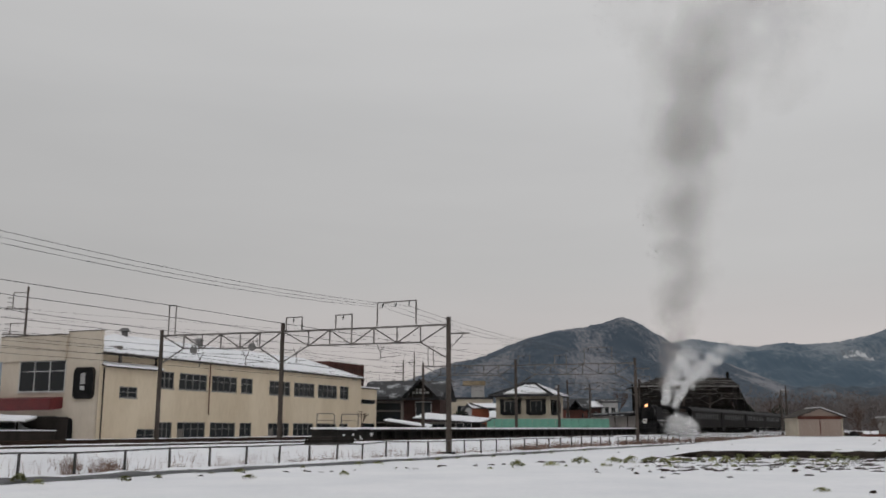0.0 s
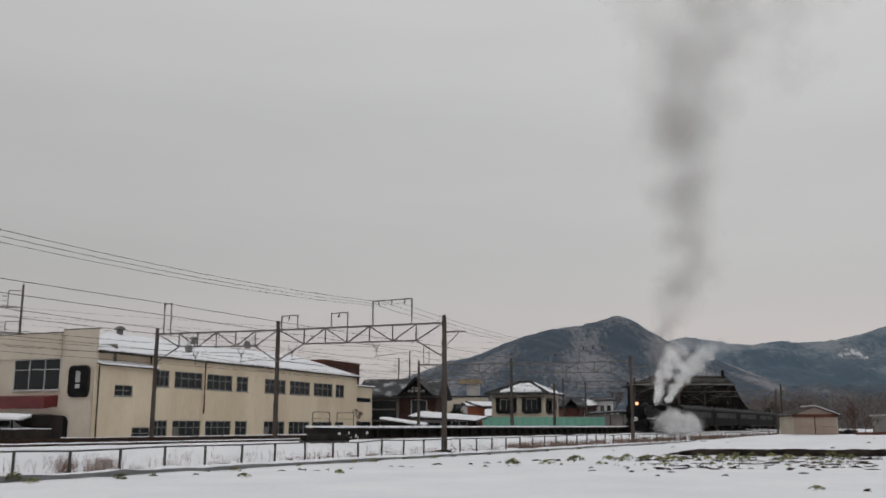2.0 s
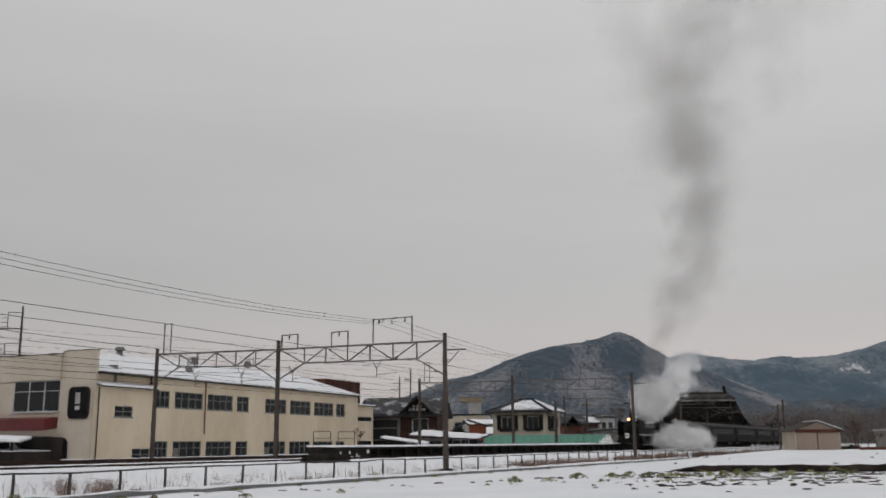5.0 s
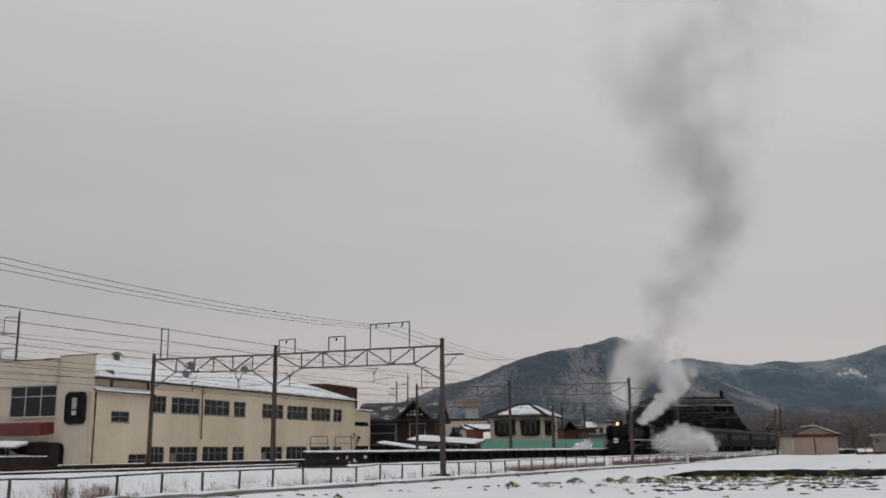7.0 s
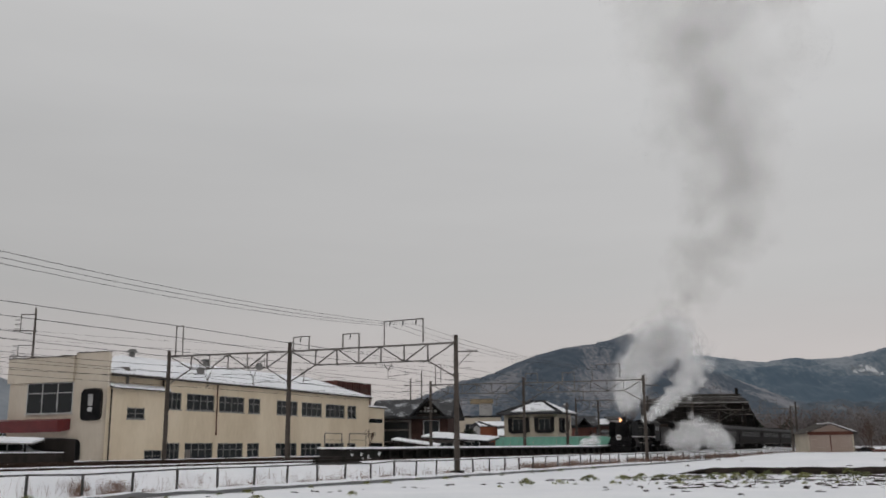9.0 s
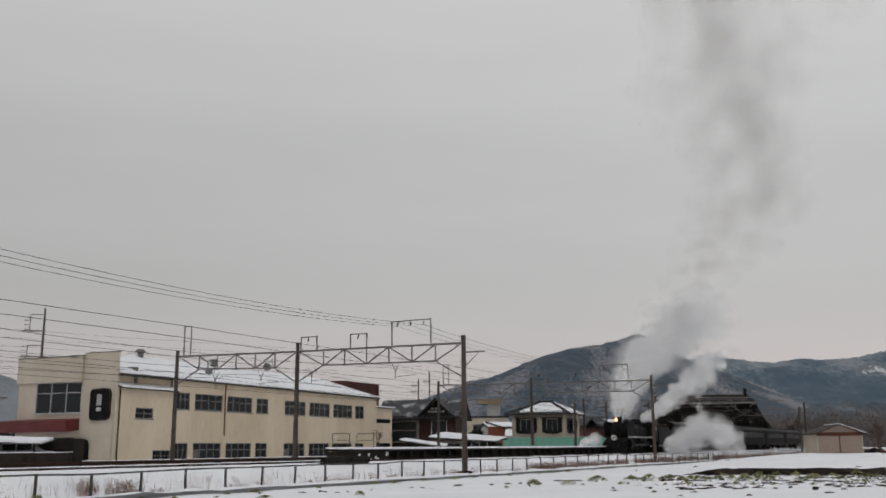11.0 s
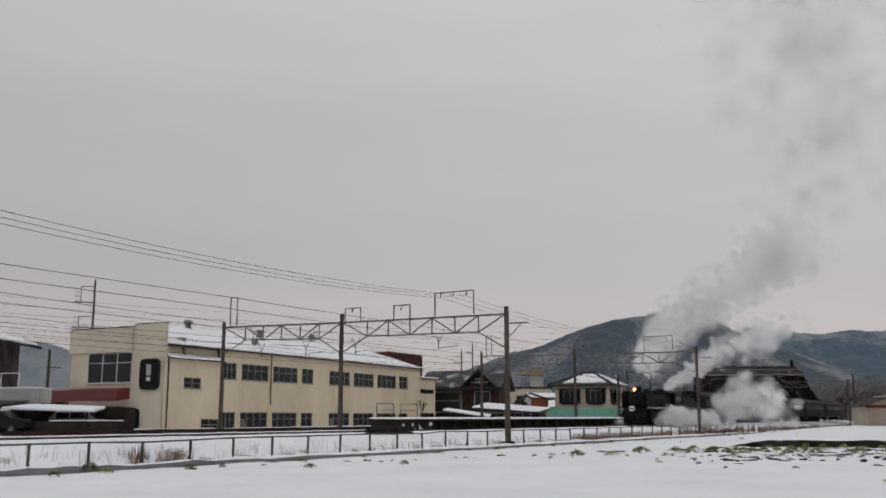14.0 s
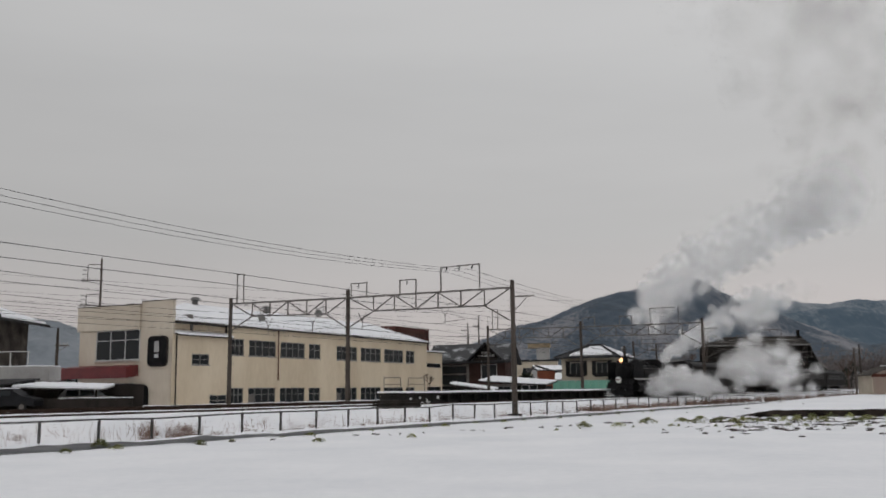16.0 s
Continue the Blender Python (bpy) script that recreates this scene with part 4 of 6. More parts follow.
def make_snow_roof_shed():
    s = thing("low_house", beyond(1.3, pose(-0.6, 93.0, 0.6, 0, 0, -10)), "low cream house under a snow-covered roof", "house")
    part("wall", box(B(), -1.6, 1.2, 0, 5, 0, 1.72), DIM_WALL, s)
    # dark box in place of the shaded openings below the roof
    part("dark_wall", box(B(), 1.2, 4.2, 0.3, 5, 0, 1.5), DARK_WOOD, s)
    part("roof", slab(B(), [(-2.2, -0.8, 2.05), (4.4, -0.8, 1.62), (4.7, 5.4, 2.0), (-2.0, 5.4, 2.55)], 0.14), TILE, s)
    part("snow_cover", slab(B(), [(-2.2, -0.82, 2.15), (4.35, -0.82, 1.72), (4.65, 5.4, 2.11), (-2.0, 5.4, 2.66)], 0.095), ROOF_SNOW, s)
    bm = B()
    v = [bm.verts.new(c) for c in ((-1.62, -0.02, 1.95), (1.2, -0.02, 1.7), (-1.62, -0.02, 2.0), (-1.62, 4.9, 1.95), (-1.62, 4.9, 2.4))]
    bm.faces.new((v[0], v[1], v[2]))
    bm.faces.new((v[0], v[2], v[4], v[3]))
    part("gable_wall", bm, DIM_WALL, s)
    simple_window(s, -0.6, 0.8, 0.5, 1.5, -0.002, 2)
    simple_window(s, 1.8, 3.4, 0.4, 1.6, 0.298, 2, GREY_WALL)
    c = thing("lean_to", beyond(1.3, pose(-4.2, 88.0, 0.6, 0, 0, -6)), "small lean-to with snow on its sheet roof", "shed")
    part("roof", slab(B(), [(-1.2, -0.6, 1.75), (3.0, -0.6, 1.15), (3.0, 2.6, 1.3), (-1.2, 2.6, 1.9)], 0.08), EAVE, c)
    part("snow_cover", slab(B(), [(-1.2, -0.62, 1.87), (2.95, -0.62, 1.27), (2.95, 2.6, 1.42), (-1.2, 2.6, 2.02)], 0.115), ROOF_SNOW, c)
    for x, z in ((-1.0, 1.66), (2.8, 1.1)):
        for y in (-0.4, 2.4):
            part("post", box(B(), x - 0.05, x + 0.05, y - 0.05, y + 0.05, 0, z), DARK_WOOD, c)
    part("back_wall", box(B(), -1.0, 2.8, 2.42, 2.5, 0, 1.1), DARK_WOOD, c)


def make_cream_house():
    h = thing("two_storey_house", beyond(1.2, pose(6.7, 120.0, 0.6, 0, 0, -22)), "beige two-storey house with snowy hipped roof", "house")
    W, D, Z = 6.9, 6.5, 5.1
    part("wall", box(B(), 0, W, 0, D, 0, Z), HOUSE_WALL, h)
    x0, x1, y0, y1 = -0.75, W + 0.75, -0.75, D + 0.75
    rz = Z + 1.55
    a, b = (2.6, D / 2), (W - 2.6, D / 2)
    part("roof", slab(B(), [(x0, y0, Z), (x1, y0, Z), (b[0], b[1], rz), (a[0], a[1], rz)], 0.16), TILE, h)
    part("roof", slab(B(), [(x1, y0, Z), (x1, y1, Z), (b[0], b[1], rz)], 0.16), TILE, h)
    part("roof", slab(B(), [(x1, y1, Z), (x0, y1, Z), (a[0], a[1], rz), (b[0], b[1], rz)], 0.16), TILE, h)
    part("roof", slab(B(), [(x0, y1, Z), (x0, y0, Z), (a[0], a[1], rz)], 0.16), TILE, h)
    part("snow_cover", slab(B(), [(x0 + 1.9, y0 + 0.5, Z + 0.35), (x1 - 1.0, y0 + 0.5, Z + 0.35), (b[0] - 0.1, b[1] - 0.5, rz - 0.05), (a[0] + 0.5, a[1] - 0.5, rz - 0.05)], 0.17), ROOF_SNOW, h)
    part("snow_cover", slab(B(), [(x1 - 0.1, y0 + 0.5, Z + 0.18), (x1 - 0.1, y1 - 0.6, Z + 0.18), (b[0] + 0.25, b[1] + 0.1, rz + 0.04)], 0.14), ROOF_SNOW, h)
    for p0, p1 in (((x0, y0, Z), a), ((x1, y0, Z), b)):
        part("hip_tiles", rod(B(), p0, (*p1, rz), 0.13, 8), TILE, h)
    part("ridge_tiles", rod(B(), (a[0] - 0.2, a[1], rz + 0.06), (b[0] + 0.2, b[1], rz + 0.06), 0.17, 8), TILE, h)
    simple_window(h, 1.15, 2.75, 2.9, 4.4, -0.002, 2, ALU, IRON)
    simple_window(h, 4.55, 5.95, 2.9, 4.4, -0.002, 2, ALU, IRON)
    part("dark_awning", slab(B(), [(0.6, -1.0, 1.05), (3.4, -1.0, 1.05), (3.4, 0, 1.35), (0.6, 0, 1.35)], 0.08), TILE, h)
    sd = new("side_wall")
    sd.parent = h
    sd.matrix_basis = pose(W, 0, 0, 0, 0, 90)
    part("wall_skin", box(B(), 0.02, D - 0.02, -0.02, -0.002, 0, Z - 0.02), HOUSE_WALL, sd)
    simple_window(sd, 1.2, 2.3, 2.9, 4.3, -0.022, 1, IRON, IRON)
    simple_window(sd, 3.7, 4.3, 3.1, 4.3, -0.022, 1)
    simple_window(sd, 4.9, 5.5, 3.1, 4.3, -0.022, 1)
    f = thing("sheet_fence", beyond(1.18, pose(5.2, 113.0, 0.6, 0, 0, -3)), "sea-green corrugated sheet fence beyond the platform", "fence")
    me = mesh_of("panel", box(B(), 0.0, 0.88, -0.03, 0.03, 0, 2.15), GREEN_SHEET)
    for k in range(16):
        share("panel", me, f, pose(k * 0.9, 0.02 * (k % 2), 0))
    part("cap", box(B(), 0, 14.4, -0.05, 0.07, 2.152, 2.2), GREY_WALL, f)
    n = thing("outhouse", beyond(1.2, pose(3.9, 126.0, 0.6, 0, 0, 0)), "small orange-brown outbuilding beside the house", "outbuilding")
    part("wall", box(B(), 0, 2.2, 0, 3, 0, 3.6), ORANGE, n)
    part("roof", slab(B(), [(-0.3, -0.5, 4.4), (2.5, -0.5, 3.5), (2.5, 3.4, 3.5), (-0.3, 3.4, 4.4)], 0.12), TILE, n)


def make_far_town():
    b = thing("concrete_block", beyond(1.25, pose(-3.5, 165.0, 0.6, 0, 0, -4)), "beige flat-roofed building beyond the houses", "building")
    part("wall", box(B(), 0, 12.0, 0, 8, 0, 6.0), HOUSE_WALL, b)
    part("roof_slab", box(B(), -0.2, 12.2, -0.2, 8.2, 6.002, 6.3), TILE, b)
    for x in (1.2, 3.6, 6.0, 9.0):
        simple_window(b, x, x + 1.4, 3.6, 4.9, -0.002, 2)
    part("pent_wall", box(B(), 8.4, 10.6, 1, 4, 6.302, 8.4), GREY_WALL, b)
    part("pent_roof", box(B(), 6.9, 10.8, 0.6, 4.2, 8.402, 9.2), YELLOW_BOX, b, "ochre painted rooftop box")
    spots = (("shed_house", 4.6, 142.0, 3.6, 4.2, GREY_WALL, 0.5, 12, "grey house with a snow-covered roof"),
             ("small_house", 5.2, 134.0, 3.4, 2.7, DIM_WALL, 0.7, -14, "small dim house with a snow-covered roof"),
             ("red_house", 17.6, 142.0, 3.9, 4.1, RED_BOARD, 1.3, -6, "red-brown house with a tiled gable roof"),
             ("white_house", 27.5, 165.0, 2.8, 5.8, PALE_WALL, 0.35, 0, "pale flat house among the roofs"),
             ("brown_house", 24.3, 165.0, 3.0, 4.8, BROWN_WOOD, 0.8, -8, "brown timber house with thin snow on the roof"),
             ("tiled_house", 15.2, 150.0, 5.0, 3.4, DIM_WALL, 1.2, 10, "dim house with a dark tiled roof"))
    for name, x, y, w, z, mt, rise, turn, lab in spots:
        h = thing(name, beyond(1.25, pose(x, y, 0.6, 0, 0, turn)), lab, "house")
        part("wall", box(B(), 0, w, 0, 5, 0, z), mt, h)
        gable_roof(h, 0, w, 0, 5, z, rise, 0.5, TILE, (ROOF_SNOW if name in ("shed_house", "small_house", "brown_house") else (TILE_SNOW if name == "red_house" else None), None))
        simple_window(h, w * 0.2, w * 0.45, z * 0.45, z * 0.8, -0.002, 2)
        simple_window(h, w * 0.6, w * 0.85, z * 0.45, z * 0.8, -0.002, 2)
        if name == "red_house":
            gable_roof(h, w * 0.3, w * 0.8, -1.2, 3, z * 0.92, 1.4, 0.4, TILE, (None, None), "front_roof", "y")
            part("porch_wall", box(B(), w * 0.32, w * 0.78, -1.0, -0.01, 0, z * 0.9), BRICK_BROWN, h)
            simple_window(h, w * 0.42, w * 0.68, 1.2, 2.4, -1.002, 2)
    s = thing("sheet_shed", beyond(1.32, pose(20.7, 128.0, 0.6, 0, 0, -2)), "dim grey shed with a thin snowy sheet roof", "shed")
    part("wall", box(B(), 0, 8.8, 0, 5, 0, 2.7), DIM_WALL, s)
    part("roof", slab(B(), [(-0.4, -0.7, 2.75), (9.1, -0.7, 3.3), (9.1, 5.3, 3.5), (-0.4, 5.3, 2.95)], 0.12), TILE, s)
    part("snow_edge", slab(B(), [(-0.3, -0.4, 2.86), (9.0, -0.4, 3.41), (9.0, 5.2, 3.6), (-0.3, 5.2, 3.06)], 0.1), TILE_SNOW, s)
    for k in range(5):
        part("board", box(B(), 0.6 + k * 1.7, 0.7 + k * 1.7, -0.06, -0.003, 0, 2.6), DARK_WOOD, s)
    rng = random.Random(11)
    for k in range(22):
        x, y = rng.uniform(45, 150), rng.uniform(230, 420)
        if k < 6:
            x, y = rng.uniform(-110, -65), rng.uniform(150, 260)
        elif k < 11:
            x, y = rng.uniform(10, 42), rng.uniform(190, 260)
        if k >= 11 and x / y > 0.36:
            y += 230
        w, z = rng.uniform(6, 10), rng.uniform(2.8, 4.6)
        h = thing("village_house", pose(x, y, 0.5, 0, 0, rng.uniform(-40, 40)), "far small village house with a snowy roof", "house", "village houses")
        part("wall", box(B(), 0, w, 0, 6, 0, z), rng.choice((DIM_WALL, DIM_WALL, HOUSE_WALL, BROWN_WOOD)), h)
        gable_roof(h, 0, w, 0, 6, z, 1.3, 0.5, TILE, (rng.choice((ROOF_SNOW, TILE_SNOW, TILE_SNOW)), None))
        simple_window(h, w * 0.2, w * 0.45, z * 0.4, z * 0.75, -0.002, 2)


def make_garage():
    g = thing("garage", pose(41.6, 112.0, 0.74, 0, 0, -6), "tan garage with brown lintel and snowy roof edge", "garage")
    W, D, Z = 5.15, 6.0, 2.35
    part("side_wall", box(B(), 0, 0.15, 0, D, 0, Z), HOUSE_WALL, g)
    part("side_wall", box(B(), W - 0.15, W, 0, D, 0, Z), HOUSE_WALL, g)
    part("rear_wall", box(B(), 0.15, W - 0.15, D - 0.15, D, 0, Z), HOUSE_WALL, g)
    part("lintel", box(B(), 0.02, W - 0.02, -0.06, 0.14, 1.98, Z), BROWN_TRIM, g, "dark brown lintel")
    bm = B()
    v = [bm.verts.new(c) for c in ((0, 0, Z), (W, 0, Z), (W / 2, 0, Z + 0.85), (0, 0.15, Z), (W, 0.15, Z), (W / 2, 0.15, Z + 0.85))]
    for f in ((0, 1, 2), (5, 4, 3), (0, 3, 4, 1), (1, 4, 5, 2), (2, 5, 3, 0)):
        bm.faces.new([v[i] for i in f])
    part("gable_wall", bm, TAN_DOOR, g)
    me = mesh_of("slat", box(B(), 0, 2.33, 0.04, 0.075, 0, 0.125), TAN_DOOR)
    for x in (0.17, 2.62):
        d = new("roller_door")
        d.parent = g
        d.matrix_basis = pose(x, 0, 0)
        for k in range(15):
            share("slat", me, d, pose(0, 0.004 * (k % 2), 0.01 + k * 0.131))
    part("centre_post", box(B(), 2.51, 2.61, -0.01, 0.1, 0, 1.98), BROWN_TRIM, g)
    gable_roof(g, 0, W, 0, D, Z, 0.95, 0.4, EAVE, (None, ROOF_SNOW), "roof", "y", 0.1)
    sd = new("window_wall")
    sd.parent = g
    sd.matrix_basis = pose(W, 0, 0, 0, 0, 90)
    simple_window(sd, 2.2, 3.0, 1.2, 1.9, -0.002, 1)
    wl_ = thing("low_wall", pose(47.9, 109.5, 0.6), "low brown block wall beside the garage", "wall")
    me = mesh_of("block", box(B(), 0, 0.98, 0, 0.15, 0, 0.42), BROWN_TRIM)
    for k in range(16):
        share("block", me, wl_, pose(k * 1.0, 0, 0.01 * (k % 2)))
    p = thing("junk_pile", pose(49.6, 116.0, 0.7), "dark junk pile with patches of snow beside the garage", "junk pile")
    rng = random.Random(3)
    for k in range(9):
        part("lump", ball(B(), (rng.uniform(-1.2, 1.4), rng.uniform(-0.5, 0.5), rng.uniform(0.1, 0.4)), rng.uniform(0.3, 0.6), 0.4, rng.uniform(0.15, 0.35), 8, 6), rng.choice((SOIL, IRON, ROOF_SNOW)), p)


def make_loading_shed():
    """A tall dark timber shed behind the train, its upper storey open."""
    s = thing("timber_shed", pose(39.6, 190.0, 0.7, 0, 0, 0), "tall weathered dark timber shed with open upper storey", "shed")
    W = 19.0
    for x in (0, 2.4, 4.8, 7.6, 10.5, 13.3, 16.1, 18.9):
        for y in (0, 8):
            part("post", box(B(), x - 0.17, x + 0.17, y - 0.17, y + 0.17, 0, 9.4 if y == 0 else 10.0), DARK_WOOD, s)
    me = mesh_of("wall_board", box(B(), -0.23, 0.23, -0.03, 0.03, 0, 5.0), DARK_WOOD)
    for k in range(40):
        share("wall_board", me, s, pose(0.24 + k * 0.475, -0.2 + 0.015 * (k % 3), 0))
    for z in (5.0, 7.2, 8.6):
        part("rail_beam", box(B(), -0.2, W + 0.2, -0.32, -0.18, z, z + 0.26), DARK_WOOD, s)
    part("floor", box(B(), 0, W, -0.1, 8, 4.75, 5.0), DARK_WOOD, s)
    part("rear_wall", box(B(), 0, W, 8.2, 8.4, 0, 9.6), DARK_WOOD, s)
    # dark sheet added to stand for the shade inside the open storey
    part("inner_wall", box(B(), 0.2, W - 0.2, 2.0, 2.2, 5.0, 9.9), DARK_WOOD, s)
    for k in range(6):
        bm = B()
        bar(bm, (0.3 + k * 2.8, -0.26, 7.4), (1.5 + k * 2.8, -0.26, 8.7), 0.14, 0.14)
        bar(bm, (2.6 + k * 2.8, -0.26, 7.4), (1.5 + k * 2.8, -0.26, 8.7), 0.14, 0.14)
        part("brace", bm, DARK_WOOD, s)
    part("roof", slab(B(), [(-0.9, -1.4, 9.2), (W + 0.5, -1.4, 9.2), (W + 0.5, 4.2, 10.9), (3.9, 4.2, 10.9)], 0.2), DARK_WOOD, s)
    part("roof", slab(B(), [(3.9, 4.2, 10.9), (W + 0.5, 4.2, 10.9), (W + 0.5, 9.8, 9.2), (-0.9, 9.8, 9.2)], 0.2), DARK_WOOD, s)
    part("roof_edge_snow", box(B(), -0.9, W + 0.5, -1.56, -1.32, 9.06, 9.30), FADED_EDGE, s, "pale weathered eave board with thin snow")
    part("upper_edge", box(B(), 4.6, W + 0.4, 2.2, 2.4, 10.35, 10.5), FADED_EDGE, s, "pale batten on the roof")
    part("ridge_cap", rod(B(), (3.9, 4.2, 10.95), (W + 0.5, 4.2, 10.95), 0.2, 8), EAVE, s)
    part("vent_stub", box(B(), W - 0.4, W, 3.8, 4.6, 10.8, 12.3), DARK_WOOD, s)
    sl = B()
    slab(sl, [(W + 0.2, -0.6, 9.7), (W + 3.2, -0.6, 3.2), (W + 3.2, 8.0, 3.2), (W + 0.2, 8.0, 9.7)], 0.3)
    part("lean_roof", sl, DARK_WOOD, s)
    for z0, x in ((6.4, 1.55), (3.0, 2.9)):
        part("lean_post", box(B(), W + x - 0.14, W + x + 0.14, -0.5, -0.2, 0, z0), DARK_WOOD, s)
    part("lean_wall", box(B(), W + 0.2, W + 2.8, 0.4, 0.55, 0, 3.0), DARK_WOOD, s)


def make_corner_house():
    h = thing("balcony_house", pose(-40.3, 68.0, 0.7, 0, 0, 4), "grey two-storey house with balcony and tiled roof", "house")
    part("wall", box(B(), -8, 1.3, 0.0, 7, 2.6, 6.9), EAVE, h)
    part("ground_wall", box(B(), -8, 0.8, 0.6, 7, 0, 2.6), GREY_WALL, h)
    part("board_wall", box(B(), 0.3, 1.28, -0.05, -0.003, 3.2, 5.4), BROWN_WOOD, h)
    simple_window(h, -2.4, 0.2, 3.3, 5.2, -0.002, 2, DARK_WOOD)
    part("roof", slab(B(), [(-8.6, -1.2, 6.85), (2.6, -1.2, 6.85), (-2.2, 3.5, 8.7), (-8.6, 3.5, 8.7)], 0.2), TILE, h)
    part("roof", slab(B(), [(2.6, -1.2, 6.85), (2.6, 8.2, 6.85), (-2.2, 3.5, 8.7)], 0.2), TILE, h)
    part("snow_cover", slab(B(), [(-8.5, -1.05, 7.09), (1.7, -1.05, 7.09), (-2.3, 3.3, 8.8), (-8.5, 3.3, 8.8)], 0.17), ROOF_SNOW, h)
    part("snow_cover", slab(B(), [(2.45, -0.6, 7.07), (2.45, 7.6, 7.07), (-1.9, 3.6, 8.82)], 0.15), ROOF_SNOW, h)
    part("hip_tiles", rod(B(), (2.75, -1.3, 6.95), (-2.2, 3.5, 8.8), 0.16, 8), TILE, h)
    part("hip_end", ball(B(), (2.5, -1.15, 7.15), 0.16, 0.16, 0.22, 8, 6), TILE, h)
    part("gutter", rod(B(), (-8.6, -1.3, 6.67), (2.7, -1.3, 6.67), 0.08, 8), EAVE, h)
    part("balcony", box(B(), -8, 6.8, -1.6, 0.5, 2.1, 3.15), GREY_WALL, h, "pale grey balcony parapet")
    part("balcony_snow", box(B(), -8, 6.75, -1.55, 0.45, 3.152, 3.22), ROOF_SNOW, h)
    for k in range(10):
        part("rail_post", box(B(), -6.6 + k * 1.3, -6.54 + k * 1.3, -1.5, -1.44, 3.22, 4.2), WHITE_FRAME, h)
    part("top_rail", box(B(), -7, 5.2, -1.52, -1.42, 4.202, 4.27), WHITE_FRAME, h)
    part("storm_panel", box(B(), -6.5, 4.0, -1.0, 0.4, 0.9, 2.05), GREY_WALL, h, "pale shutter panel under the balcony")
    for x in (3.6, 6.2):
        part("balcony_post", box(B(), x - 0.09, x + 0.09, -1.4, -1.22, 0, 2.09), DARK_WOOD, h)
    c = thing("carport", pose(-32.6, 63.5, 0.7, 0, 0, 0), "flat carport with snow on its curved roof", "carport")
    part("roof", slab(B(), [(-1.0, -1.4, 1.62), (5.4, -1.4, 1.42), (4.4, 2.8, 1.7), (-1.0, 2.8, 1.9)], 0.07), ALU, c)
    part("snow_cover", slab(B(), [(-1.0, -1.42, 1.76), (5.35, -1.42, 1.56), (4.35, 2.8, 1.84), (-1.0, 2.8, 2.04)], 0.135), ROOF_SNOW, c)
    for x in (-0.5, 2.0, 4.7):
        part("post", box(B(), x - 0.05, x + 0.05, -1.0, -0.9, 0, 1.42), DARK_WOOD, c)
        part("bracket", bar(B(), (x, -0.95, 1.0), (x - 0.5, -0.95, 1.45), 0.05, 0.05), DARK_WOOD, c)
    # dark backing added to keep bright snow out of the carport's shade
    part("rear_wall", box(B(), -9.0, 6.4, 3.0, 3.1, 0, 1.75), DARK_WOOD, c)
    part("screen", box(B(), -9.0, 7.6, -1.9, -1.8, 0, 0.82), DARK_WOOD, c, "dark boarded screen")
    part("screen_snow", box(B(), 2.6, 7.6, -1.95, -1.75, 0.822, 0.87), ROOF_SNOW, c)
    d = thing("dark_shelter", pose(-40.0, 62.5, 0.7), "dark open lean-to in front of the house", "shelter")
    part("roof", slab(B(), [(-4, -1.0, 1.75), (5.6, -1.0, 1.75), (6.6, 3.0, 2.25), (-4, 3.0, 2.25)], 0.12), TILE, d)
    part("rear_wall", box(B(), -4, 6.4, 2.6, 2.75, 0, 2.05), DARK_WOOD, d)
    for x in (-2, 0.6, 3.2, 5.3):
        part("post", box(B(), x - 0.06, x + 0.06, -0.8, -0.68, 0, 1.63), DARK_WOOD, d)
    for x, y, mt, lab in ((-33.2, 61.0, CAR_PAINT, "dark parked car beside the carport"), (-30.2, 66.8, CAR_SILVER, "silver parked car under snow in the carport")):
        make_car(x, y, mt, lab)
    k = thing("garden_shed", pose(-33.4, 86.0, 0.6, 0, 0, 6), "small pale shed with a snowy roof", "shed")
    part("wall", box(B(), 0, 3.4, 0, 3, 0, 2.3), HOUSE_WALL, k)
    gable_roof(k, 0, 3.4, 0, 3, 2.3, 0.7, 0.4, TILE, (ROOF_SNOW, ROOF_SNOW))


def make_car(x, y, mt, lab):
    c = thing("parked_car", pose(x, y, 0.7, 0, 0, 2), lab, "car", "parked cars")
    prof = [(-2.1, 0.35), (2.1, 0.35), (2.15, 0.75), (1.95, 0.9), (1.15, 1.0), (0.55, 1.45), (-1.5, 1.48), (-2.05, 1.0), (-2.15, 0.8)]
    bm = B()
    f0 = [bm.verts.new((a, -0.8, b)) for a, b in prof]
    f1 = [bm.verts.new((a, 0.8, b)) for a, b in prof]
    bm.faces.new(f0)
    bm.faces.new(f1[::-1])
    for i in range(len(prof)):
        j = (i + 1) % len(prof)
        bm.faces.new((f0[i], f1[i], f1[j], f0[j]))
    bmesh.ops.bevel(bm, geom=bm.edges[:], offset=0.05, segments=2, affect="EDGES")
    part("body", bm, mt, c)
    for a, b in ((-1.45, -0.55), (-0.45, 0.55)):
        part("side_window", box(B(), a, b, -0.83, -0.802, 1.0, 1.38, 0.01), GLASS, c)
    part("roof_snow", box(B(), -1.4, 0.45, -0.7, 0.7, 1.485, 1.57, 0.03), ROOF_SNOW, c)
    for wx in (-1.3, 1.3):
        for wy in (-0.82, 0.66):
            w = new("wheel")
            w.parent = c
            w.matrix_basis = pose(wx, wy, 0.31)
            part("tyre", rod(B(), (0, 0, 0), (0, 0.17, 0), 0.31, 16), RUBBER, w)
            part("rim", rod(B(), (0, -0.01, 0), (0, 0.1, 0), 0.18, 12), STEEL, w)


make_old_house()
make_snow_roof_shed()
make_cream_house()
make_far_town()
make_garage()
